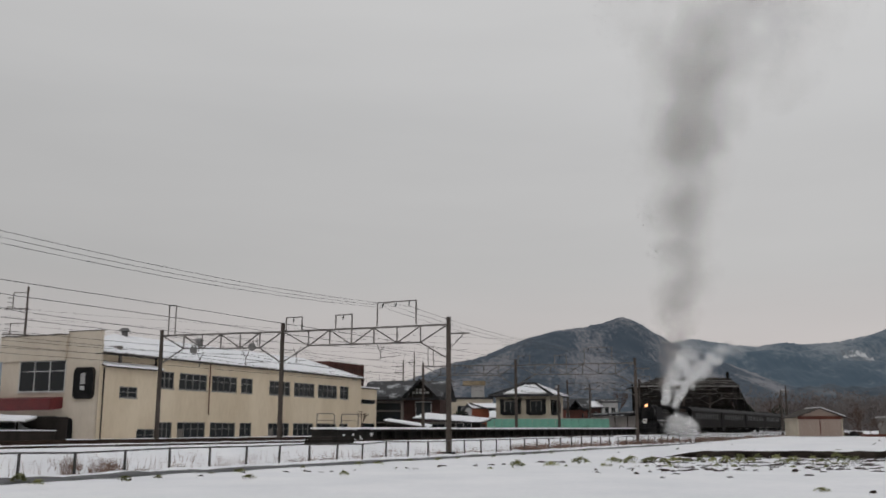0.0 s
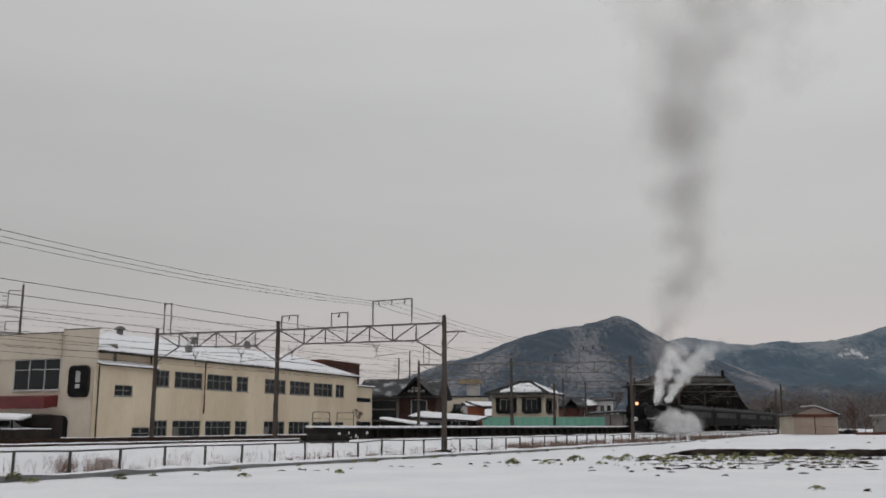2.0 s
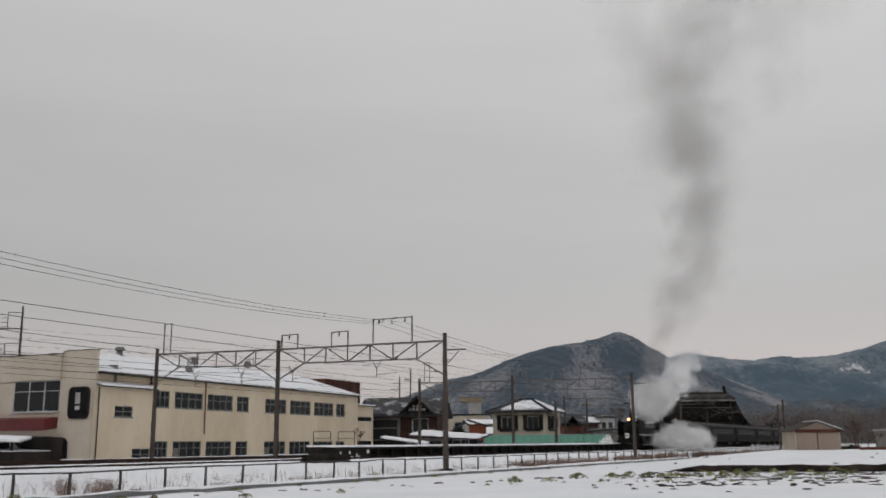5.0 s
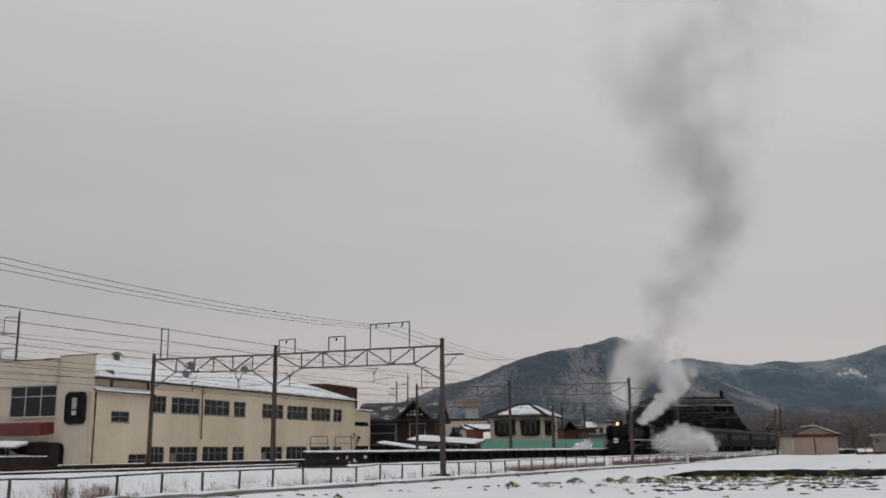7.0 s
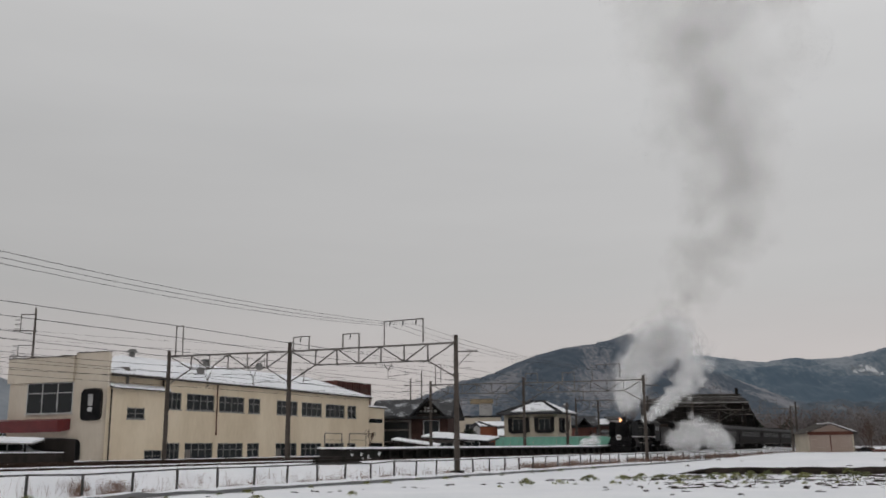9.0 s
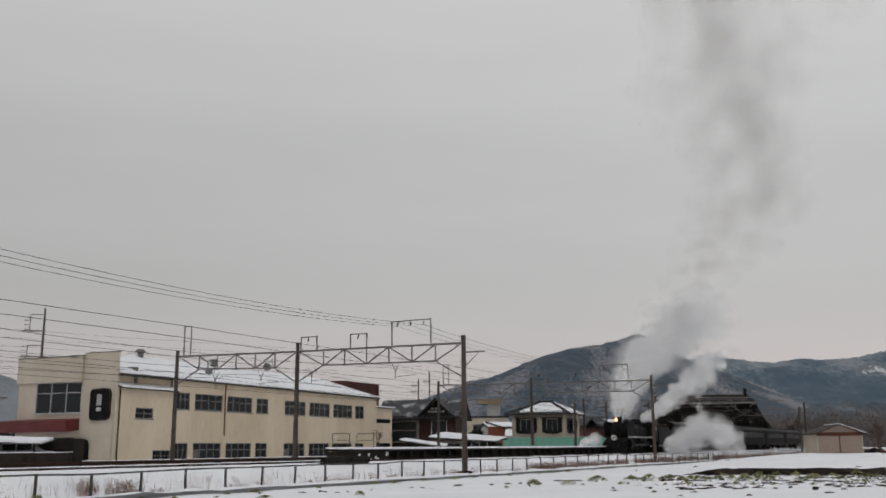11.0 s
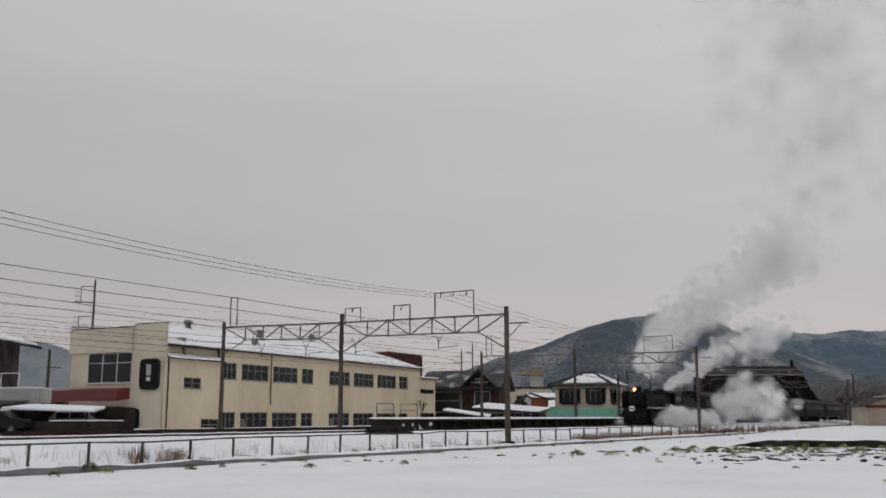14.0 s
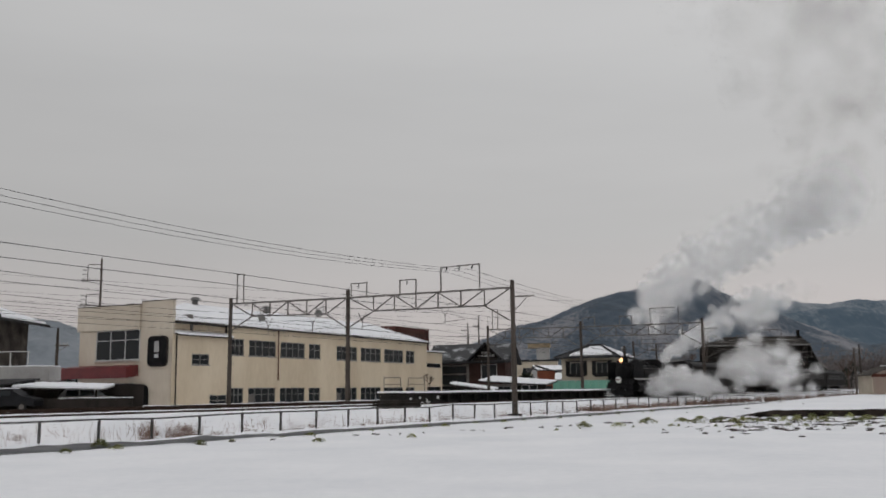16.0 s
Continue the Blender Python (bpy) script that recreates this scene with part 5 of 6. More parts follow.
make_loading_shed()
make_corner_house()


# ---- plants ----
def ground_at(x, y):
    return height(x, y)


def rosette_mesh(name, seed, leaves, material):
    """A low domed winter weed of radius 0.4: broad curled leaves, rounder and fuller than grass."""
    rng = random.Random(seed)
    verts, faces = [], []
    for _ in range(leaves):
        a, q = rng.uniform(0, math.tau), rng.random() ** 0.6
        r = 0.40 * q * (0.8 + 0.3 * math.sin(a * 2 + seed) + 0.15 * rng.random())
        z = 0.24 * math.sqrt(max(0.0, 1 - q * q)) * rng.uniform(0.75, 1.25) + 0.02
        c = Vector((r * math.cos(a), r * math.sin(a), z))
        out = Vector((math.cos(a + rng.uniform(-0.7, 0.7)), math.sin(a + rng.uniform(-0.7, 0.7)), rng.uniform(-0.5, 0.7))) * rng.uniform(0.06, 0.13)
        side = Vector((-math.sin(a), math.cos(a), rng.uniform(-0.4, 0.4))) * rng.uniform(0.03, 0.055)
        b = len(verts)
        verts += [tuple(c - out * 0.5), tuple(c + side), tuple(c + out), tuple(c - side)]
        faces += [(b, b + 1, b + 2), (b, b + 2, b + 3)]
    me = bpy.data.meshes.new(name)
    me.from_pydata(verts, [], faces)
    me.materials.append(material)
    return me


def clod_mesh(name, seed):
    """A ragged patch of bare soil, raised a little above the snow, long in x."""
    rng = random.Random(seed)
    bm = B()
    top = bm.verts.new((0, 0, 0.09))
    rings = []
    for f, z in ((0.5, 0.08), (0.85, 0.05), (1.0, -0.03)):
        rings.append([bm.verts.new((f * math.cos(k / 14 * math.tau) * w, f * math.sin(k / 14 * math.tau) * w * 0.6, z * rng.uniform(0.4, 1.5))) for k, w in ((k, rng.uniform(0.45, 1.1)) for k in range(14))])
    for k in range(14):
        j = (k + 1) % 14
        bm.faces.new((top, rings[0][k], rings[0][j]))
        for q in (0, 1):
            bm.faces.new((rings[q][k], rings[q + 1][k], rings[q + 1][j], rings[q][j]))
    return mesh_of(name, bm, SOIL)


def add_blades(verts, faces, rng, x, y, z, blades, spread, h0, h1, width, lean):
    for _ in range(blades):
        a, r = rng.uniform(0, math.tau), spread * rng.random() ** 0.6
        px_, py_ = x + r * math.cos(a), y + r * math.sin(a)
        h = rng.uniform(h0, h1)
        da, wa = rng.uniform(0, math.tau), rng.uniform(0, math.pi)
        lx, ly = lean * h * math.cos(da), lean * h * math.sin(da)
        wx, wy = width * math.cos(wa), width * math.sin(wa)
        b = len(verts)
        mx_, my_ = px_ + lx * 0.45, py_ + ly * 0.45
        verts += [(px_ - wx, py_ - wy, z), (px_ + wx, py_ + wy, z), (mx_ + wx * 0.7, my_ + wy * 0.7, z + h * 0.6), (mx_ - wx * 0.7, my_ - wy * 0.7, z + h * 0.6), (px_ + lx, py_ + ly, z + h)]
        faces += [(b, b + 1, b + 2, b + 3), (b + 3, b + 2, b + 4)]


def make_plants():
    rng = random.Random(21)
    weeds = [rosette_mesh("weed_tuft", s, 150, WEED) for s in range(5)]
    spots = [(3.24, 42.1, 1.1), (4.93, 44.0, 0.8), (-6.61, 32.8, 0.6), (-13.4, 30.5, 0.9), (10.55, 26.9, 0.5), (7.2, 43.0, 0.45), (-3.6, 35.0, 0.5), (-10.5, 31.8, 0.4), (2.0, 40.6, 0.3)]
    # a straight row of winter vegetables, and looser ones before and behind it
    for side in (0.143, 0.177, 0.192, 0.213, 0.230, 0.239, 0.253, 0.267, 0.281, 0.295, 0.308, 0.320, 0.352, 0.362, 0.394, 0.42):
        y = 47.6 + rng.uniform(-0.5, 0.5)
        spots.append((side * y, y, rng.uniform(0.75, 1.05)))
    for side in (0.197, 0.218, 0.246, 0.273, 0.293, 0.309, 0.328, 0.347, 0.367, 0.385, 0.41, 0.43):
        y = rng.uniform(51.0, 54.6)
        spots.append((side * y, y, rng.uniform(0.55, 0.95)))
    for k in range(12):
        y = rng.uniform(41.0, 46.0)
        spots.append((y * rng.uniform(0.12, 0.42), y, rng.uniform(0.25, 0.55)))
    u = 16.0
    while u < 70:
        p = TRACK @ Vector((u, 25.2 - 0.016 * (u - 20) + rng.uniform(-0.5, 0.3), 0))
        spots.append((p.x, p.y, rng.uniform(0.25, 0.6)))
        u += rng.uniform(1.2, 4.5)
    for i, (x, y, s) in enumerate(spots):
        ob = new("weed_tuft", weeds[i % 5])
        ob.matrix_basis = pose(x, y, ground_at(x, y) - 0.02, 0, 0, rng.uniform(0, 360)) @ Matrix.Diagonal((s, s, s * rng.uniform(0.8, 1.2), 1))
        tagged(ob, "low green and yellow winter weed tuft in the snow", "weed", "field weeds")
    # bare soil where the snow is thin, in rows across the field
    clods = [clod_mesh("soil_patch", 40 + k) for k in range(6)]
    for k in range(215):
        if k < 130:
            y = rng.choice((54.6, 52.0, 49.8, 47.0, 44.6, 42.6, 41.0, 39.6, 38.2)) + rng.gauss(0, 0.22)
            x = y * (0.15 + 0.31 * rng.random() ** 0.8)
            if y < 43.5 and x < 0.2 * y:
                x += 0.09 * y
        elif k < 170:
            x = rng.uniform(-16, 8)
            y = 31.5 + (x + 14) * 0.88 - abs(rng.gauss(0, 0.9))
        elif k < 190:
            x, y = rng.uniform(6, 22), rng.uniform(24, 42)
        else:
            x, y = rng.uniform(8, 40), rng.uniform(58, 100)
        n = -x * 0.8829 + y * 0.4695
        if n > 24.9 or y > 57.0 - 0.23 * (x - 14) and k < 170 and x > 12:
            continue
        sx, sy = (rng.uniform(0.12, 0.6) * (1.0 if y > 43.5 else 0.6), rng.uniform(0.12, 0.3)) if k < 130 else (rng.uniform(0.06, 0.26), rng.uniform(0.06, 0.2))
        ob = new("soil_patch", clods[k % 6])
        ob.matrix_basis = pose(x, y, ground_at(x, y) - 0.01, 0, 0, rng.uniform(-14, 6)) @ Matrix.Diagonal((sx, sy, rng.uniform(0.35, 0.8), 1))
        tagged(ob, "dark bare soil showing through the thin snow", "soil", "soil patches")
    verts, faces = [], []
    for k in range(90):
        y = rng.choice((54.5, 51.5, 49.0, 46.6, 44.0, 41.5)) + rng.gauss(0, 0.5)
        x = y * (0.16 + 0.29 * rng.random() ** 0.7)
        if y > 56.6 - 0.23 * (x - 14) or -x * 0.8829 + y * 0.4695 > 24.5:
            continue
        add_blades(verts, faces, rng, x, y, ground_at(x, y) - 0.02, rng.randint(4, 14), rng.uniform(0.15, 0.5), 0.04, 0.18, 0.012, 1.0)
    me = bpy.data.meshes.new("dead_stalks")
    me.from_pydata(verts, [], faces)
    me.materials.append(DEAD)
    tagged(new("dead_stalks", me), "dark dead stalks standing in the snowy field", "dead plants", kind="stuff")
    # dry stems along the fence: a thin veil everywhere, thick clumps here and there
    verts, faces, thick, tfaces = [], [], [], []
    u = 14.0
    while u < 185:
        n = fence_n(u) + rng.uniform(-0.1, 1.7)
        p = TRACK @ Vector((u, n, 0))
        add_blades(verts, faces, rng, p.x, p.y, ground_at(p.x, p.y) - 0.03, rng.randint(6, 16), rng.uniform(0.3, 0.9), 0.15, 0.7, 0.0055, 0.4)
        u += rng.uniform(0.2, 0.6)
    u = 15.0
    while u < 185:
        dense = smooth(0.0, 0.5, noise.noise((u * 0.21, 4, 0)) + (0.5 if u > 64 else -0.05))
        if rng.random() < 0.25 + 0.75 * dense:
            n = fence_n(u) + rng.uniform(0.2, 1.5)
            p = TRACK @ Vector((u, n, 0))
            add_blades(thick, tfaces, rng, p.x, p.y, ground_at(p.x, p.y) - 0.03, int(40 + 110 * dense), rng.uniform(0.25, 0.6), 0.12, 0.28 + 0.42 * dense, 0.008, 0.5)
        u += rng.uniform(0.5, 1.2)
    for name, vs, fs, mt, lab in (("dry_stems", verts, faces, STALK, "thin reddish dry stems along the fence"), ("dry_grass", thick, tfaces, DRY_GRASS, "clumps of dry reddish winter grass by the fence")):
        me = bpy.data.meshes.new(name)
        me.from_pydata(vs, [], fs)
        me.materials.append(mt)
        tagged(new(name, me), lab, "dry grass", kind="stuff")


make_plants()


def branchy(rng, h, spread, depth=4):
    """A bare shrub or tree as tapering limbs."""
    bm = B()

    def grow(p, d, ln, r, lv):
        q = p + d * ln
        rod(bm, p, q, r, 5, r * 0.65)
        if lv == 0:
            return
        for _ in range(3 if lv > 1 else 4):
            nd = (d + Vector((rng.uniform(-1, 1), rng.uniform(-1, 1), rng.uniform(-0.1, 0.7))) * spread).normalized()
            grow(q, nd, ln * rng.uniform(0.55, 0.8), r * 0.62, lv - 1)
    grow(Vector((0, 0, -0.1)), Vector((0, 0, 1)), h * 0.35, h * 0.022, depth)
    return bm


def make_trees():
    rng = random.Random(9)
    t = thing("bare_tree", pose(-9.6, 113.0, 0.7), "small bare garden tree beside the works", "tree")
    part("branchwork", branchy(rng, 3.4, 0.7), BRANCH, t)
    protos = [mesh_of("branchwork", branchy(rng, 6.0, 0.75), BRANCH) for _ in range(3)]
    crowns = []
    for s in range(3):
        verts, faces = [], []
        r2 = random.Random(80 + s)
        for _ in range(900):
            a, z = r2.uniform(0, math.tau), r2.random()
            r = (0.25 + 0.75 * math.sin(math.pi * min(1, z * 0.9 + 0.1))) * r2.random() ** 0.4 * (0.8 + 0.4 * noise.noise((math.cos(a) * 2, math.sin(a) * 2, z * 3 + s)))
            c = Vector((r * math.cos(a), r * math.sin(a), 0.12 + 0.95 * z))
            n1 = Vector((r2.uniform(-1, 1), r2.uniform(-1, 1), r2.uniform(-1, 1))) * 0.085
            n2 = Vector((r2.uniform(-1, 1), r2.uniform(-1, 1), r2.uniform(-1, 1))) * 0.085
            b = len(verts)
            verts += [tuple(c - n1), tuple(c + n2), tuple(c + n1)]
            faces.append((b, b + 1, b + 2))
        me = bpy.data.meshes.new("crown")
        me.from_pydata(verts, [], faces)
        me.materials.append(SHRUB)
        crowns.append(me)
    for k in range(150):
        if k < 100:
            y = rng.uniform(260, 640)
            x = y * rng.uniform(0.27, 0.50)
            if -x * 0.8829 + y * 0.4695 < 44:
                x = (y * 0.4695 - 44 - rng.uniform(0, 40)) / 0.8829
        elif k < 122:
            x, y = rng.uniform(-95, -55), rng.uniform(150, 250)
        else:
            x, y = rng.uniform(70, 150), rng.uniform(230, 420)
        evergreen = rng.random() < (0.8 if k >= 100 else 0.25) and k < 122
        t = thing("far_tree", pose(x, y, 0.6, 0, 0, rng.uniform(0, 360)), "dark evergreen tree among far houses" if evergreen else "bare brown winter tree among far houses", "tree", "far trees")
        s = rng.uniform(0.8, 1.5) * (1.5 if k < 100 else 1.0)
        if evergreen:
            share("crown", crowns[k % 3], t, Matrix.Diagonal((1.9 * s, 1.9 * s, 3.4 * s, 1)))
            share("trunk", TRUNK, t, Matrix.Diagonal((s, s, s, 1)))
        else:
            share("branchwork", protos[k % 3], t, Matrix.Diagonal((s, s, s, 1)))
    for x, y, sx, sz in ((2.4, 130.0, 2.6, 3.0), (0.6, 128.0, 2.0, 2.6), (19.6, 134.0, 1.7, 2.2)):
        t = thing("garden_shrub", pose(x, y, 0.6), "dark evergreen garden shrub between the houses", "shrub", "garden shrubs")
        share("crown", crowns[1], t, Matrix.Diagonal((sx, sx, sz, 1)))
        share("trunk", TRUNK, t, Matrix.Diagonal((0.8, 0.8, 0.6, 1)))


def make_far_woods():
    """Bare woods on the flat beyond the village, a haze of twigs on thin trunks."""
    rng = random.Random(31)
    verts, faces = [], []
    for k in range(1100):
        y = rng.uniform(300, 560)
        x = y * rng.uniform(0.27, 0.56)
        h = rng.uniform(8.0, 15.0) * (0.75 + 0.35 * noise.noise((x * 0.02, y * 0.02, 7)) + 0.2)
        w = h * rng.uniform(0.28, 0.45)
        b = len(verts)
        verts += [(x - 0.16, y, 0), (x + 0.16, y, 0), (x, y, h * 0.8)]
        faces.append((b, b + 1, b + 2))
        for _ in range(95):
            z = rng.uniform(0.10, 1.0)
            r = w * math.sin(math.pi * min(1.0, 0.15 + z * 0.8)) * rng.random() ** 0.5
            a = rng.uniform(0, math.tau)
            c = Vector((x + r * math.cos(a), y + r * math.sin(a), z * h))
            d = Vector((math.cos(a) * 0.6, math.sin(a) * 0.6, rng.uniform(0.5, 1.2))) * rng.uniform(0.5, 1.3)
            e = Vector((rng.uniform(-1, 1), rng.uniform(-1, 1), rng.uniform(-0.4, 0.4))) * rng.uniform(0.12, 0.36)
            b = len(verts)
            verts += [tuple(c - e), tuple(c + e), tuple(c + d)]
            faces.append((b, b + 1, b + 2))
    me = bpy.data.meshes.new("far_woods")
    me.from_pydata(verts, [], faces)
    me.materials.append(TWIGS)
    tagged(new("far_woods", me), "bare brown winter woods beyond the village", "woods", kind="stuff")
    protos = [mesh_of("branchwork", branchy(rng, 4.2, 0.95, 5), BRANCH) for _ in range(2)]
    for k, (x, y, sc) in enumerate(((52.6, 122.0, 0.85), (53.9, 124.0, 0.95), (55.2, 121.0, 0.75), (51.6, 126.0, 0.9), (56.4, 126.0, 0.6))):
        t = thing("bare_bush", pose(x, y, 0.6, 0, 0, k * 77), "dense bare reddish-brown bush beside the garage", "bush", "garage bushes")
        share("branchwork", protos[k % 2], t, Matrix.Diagonal((sc * 1.2, sc * 1.2, sc * 0.85, 1)))
    h = thing("grey_hut", pose(62.2, 134.0, 0.6, 0, 0, -10), "small grey hut with a flat roof at the field's edge", "hut")
    part("wall", box(B(), 0, 7.0, 0, 4, 0, 2.5), DIM_WALL, h)
    part("roof", box(B(), -0.3, 7.3, -0.4, 4.3, 2.502, 2.72), GREY_WALL, h)
    simple_window(h, 0.8, 2.6, 0.9, 1.9, -0.002, 2)
    simple_window(h, 3.6, 5.4, 0.9, 1.9, -0.002, 2)


TRUNK = mesh_of("trunk", rod(B(), (0, 0, -0.2), (0, 0, 2.2), 0.16, 8, 0.1), BRANCH)
make_trees()
make_far_woods()


# ---- the train ----
RUN = [(0, 0.0), (1, 0.95), (2, 2.15), (3, 3.6), (4, 5.1), (6.5, 8.6), (7, 9.6), (8, 11.6), (8.5, 12.75), (11, 18.15), (12, 20.6), (13, 23.3), (14, 26.0), (15, 28.7), (16, 31.35)]
FRONT_U, TRACK_N = 116.7, 33.6


def run(t):
    return float(np.interp(t, [r[0] for r in RUN], [r[1] for r in RUN]))


def train_pose(t, back=0.0):
    """Local x points forward, towards the nearer end of the line."""
    return at(FRONT_U - run(t) + back, TRACK_N, RAIL_Z, 180)


MOVERS = []      # (thing, distance behind the train's front)
WHEELSETS = []   # (wheelset, place in its vehicle, radius)
RODS = []        # (rod, rest place, crank radius, phase)


def wheelset(parent, x, r, spokes, z=None):
    w = new("wheelset")
    w.parent = parent
    place = (x, 0, r if z is None else z)
    w.matrix_basis = pose(*place)
    for y in (-0.56, 0.56):
        bm = B()
        s = 1 if y > 0 else -1
        bmesh.ops.create_cone(bm, cap_ends=False, segments=28, radius1=r, radius2=r, depth=0.13, matrix=pose(0, y, 0, 90))
        bmesh.ops.create_cone(bm, cap_ends=False, segments=28, radius1=r - 0.08, radius2=r - 0.08, depth=0.13, matrix=pose(0, y, 0, 90))
        bmesh.ops.create_cone(bm, cap_ends=True, segments=28, radius1=r + 0.03, radius2=r + 0.03, depth=0.025, matrix=pose(0, y - s * 0.06, 0, 90))
        for k in range(spokes):
            a = k / spokes * math.tau
            bar(bm, (0, y + s * 0.02, 0), ((r - 0.05) * math.sin(a), y + s * 0.02, (r - 0.05) * math.cos(a)), 0.07, 0.06)
        rod(bm, (0, y - 0.08, 0), (0, y + 0.08, 0), 0.14, 12)
        if spokes > 8:
            rod(bm, (0, y, 0.33), (0, y + s * 0.22, 0.33), 0.06, 8)
            slab(bm, [(-0.45, y - 0.05, -0.35), (0.45, y - 0.05, -0.35), (0.45, y + 0.05, -0.35), (-0.45, y + 0.05, -0.35)], 0.25)
        part("wheel", bm, IRON, w)
    part("axle", rod(B(), (0, -0.56, 0), (0, 0.56, 0), 0.08, 8), IRON, w)
    WHEELSETS.append((w, place, r))
    return w


def make_locomotive():
    L = thing("steam_locomotive", train_pose(0), "black steam locomotive with a lit headlamp under steam", "locomotive")
    MOVERS.append((L, 0.0))
    bm = B()
    rod(bm, (-1.35, 0, 2.35), (-3.4, 0, 2.35), 0.86, 32)
    part("smokebox", bm, IRON, L, smooth=False)
    bm = B()
    rod(bm, (-3.401, 0, 2.35), (-9.6, 0, 2.35), 0.80, 32, 0.86)
    for x in (-3.5, -5.0, -6.6, -8.2):
        rod(bm, (x, 0, 2.35), (x - 0.08, 0, 2.35), 0.875, 32)
    part("boiler", bm, IRON, L)
    door = part("smokebox_door", ball(B(), (-1.36, 0, 2.35), 0.22, 0.72, 0.72, 24, 14), IRON, L, "domed black smokebox door", smooth=True)
    bm = B()
    for z in (2.05, 2.35, 2.65):
        bar(bm, (-1.14, 0.7, z), (-1.10, 0.05, z), 0.05, 0.06)
    part("door_strap", bm, IRON, door)
    part("plate", box(B(), -1.12, -1.08, -0.36, 0.36, 2.62, 2.80), BLACK, door)
    lamp = part("headlamp", rod(B(), (-1.0, 0, 3.52), (-1.45, 0, 3.52), 0.21, 20), IRON, L, "round headlamp on the smokebox")
    part("lens", rod(B(), (-0.99, 0, 3.52), (-0.96, 0, 3.52), 0.185, 20), LAMP, lamp, "glowing warm lens")
    part("lamp_stand", box(B(), -1.45, -1.1, -0.12, 0.12, 3.1, 3.33), IRON, L)
    chim = B()
    rod(chim, (-2.2, 0, 3.1), (-2.2, 0, 3.82), 0.27, 24, 0.24)
    rod(chim, (-2.2, 0, 3.78), (-2.2, 0, 3.9), 0.31, 24)
    part("chimney", chim, IRON, L)
    part("feedwater_heater", rod(B(), (-1.75, -0.75, 3.05), (-1.75, 0.75, 3.05), 0.24, 16), IRON, L)
    dome = B()
    ball(dome, (-4.9, 0, 3.18), 1.15, 0.46, 0.55, 20, 12)
    part("dome", dome, IRON, L, "long rounded dome", smooth=True)
    part("rear_dome", ball(B(), (-7.6, 0, 3.18), 0.4, 0.38, 0.32, 14, 10), IRON, L, smooth=True)
    for y in (-0.25, 0.25):
        part("safety_valve", rod(B(), (-8.2, y, 3.15), (-8.2, y, 3.6), 0.08, 10), IRON, L)
    for y, s in ((-1.28, -1), (1.28, 1)):
        bm = B()
        prof = [(-0.75, 1.75), (-3.3, 1.75), (-3.3, 3.15), (-3.05, 3.38), (-1.1, 3.38), (-0.75, 3.05)]
        f0 = [bm.verts.new((a, y, b)) for a, b in prof]
        f1 = [bm.verts.new((a, y + 0.03 * s, b)) for a, b in prof]
        bm.faces.new(f0)
        bm.faces.new(f1[::-1])
        for i in range(6):
            j = (i + 1) % 6
            bm.faces.new((f0[i], f1[i], f1[j], f0[j]))
        part("smoke_deflector", bm, BLACK, L, "black smoke deflector plate")
        part("running_board", box(B(), -9.6, -0.5, y - 0.12, y + 0.12, 1.66, 1.74), IRON, L)
        part("board_edge", box(B(), -9.6, -0.5, y + 0.12 * s, y + 0.14 * s, 1.63, 1.76), GREY_WALL, L)
        part("cylinder", rod(B(), (-1.7, y * 0.86, 0.95), (-2.95, y * 0.86, 0.95), 0.40, 20), IRON, L)
        part("valve_chest", rod(B(), (-1.6, y * 0.86, 1.45), (-3.05, y * 0.86, 1.45), 0.2, 16), IRON, L)
        part("air_reservoir", rod(B(), (-5.2, y * 0.85, 1.52), (-8.0, y * 0.85, 1.52), 0.19, 14), IRON, L)
        part("handrail", rod(B(), (-1.5, y * 0.72, 2.75), (-9.4, y * 0.72, 2.75), 0.02, 6), STEEL, L)
        part("steam_pipe", rod(B(), (-2.3, y * 0.6, 2.1), (-2.3, y * 0.86, 1.5), 0.16, 12), IRON, L)
        cr = part("coupling_rod", box(B(), -1.85, 1.85, -0.03, 0.03, -0.07, 0.07, 0.02), STEEL, L, "steel coupling rod")
        RODS.append((cr, (-6.2, 0.79 * s, 0.76), 0.33, 0.0))
        for k in range(2):
            part("step", box(B(), -0.9, -0.6, y - 0.1, y + 0.1, 0.55 + k * 0.5, 0.6 + k * 0.5), IRON, L)
    part("frame", box(B(), -11.6, -0.35, -0.5, 0.5, 0.75, 1.35), IRON, L)
    beam = part("buffer_beam", box(B(), -0.42, -0.2, -1.3, 1.3, 0.78, 1.15, 0.02), BLACK, L)
    for y in (-0.95, 0.95):
        part("marker_lamp", rod(B(), (-0.3, y, 1.32), (-0.12, y, 1.32), 0.11, 12), IRON, beam)
    part("coupler", box(B(), -0.2, 0.25, -0.14, 0.14, 0.78, 1.02, 0.03), IRON, beam)
    plow = B()
    slab(plow, [(-0.55, -1.2, 0.7), (-0.2, 0, 0.7), (-0.55, 1.2, 0.7), (-0.9, 0, 0.7)], 0.52)
    part("pilot", plow, IRON, L)
    mark = part("round_headmark", rod(B(), (-0.10, 0, 1.62), (-0.05, 0, 1.62), 0.29, 28), MARK_WHITE, L, "round pale headmark on the front")
    part("headmark_rim", rod(B(), (-0.13, 0, 1.62), (-0.08, 0, 1.62), 0.33, 28), IRON, mark)
    part("headmark_bar", box(B(), -0.049, -0.043, -0.2, 0.2, 1.56, 1.70), BROWN_TRIM, mark)
    part("front_deck", slab(B(), [(-0.45, -1.25, 1.2), (-0.45, 1.25, 1.2), (-1.4, 1.25, 1.72), (-1.4, -1.25, 1.72)], 0.05), IRON, L)
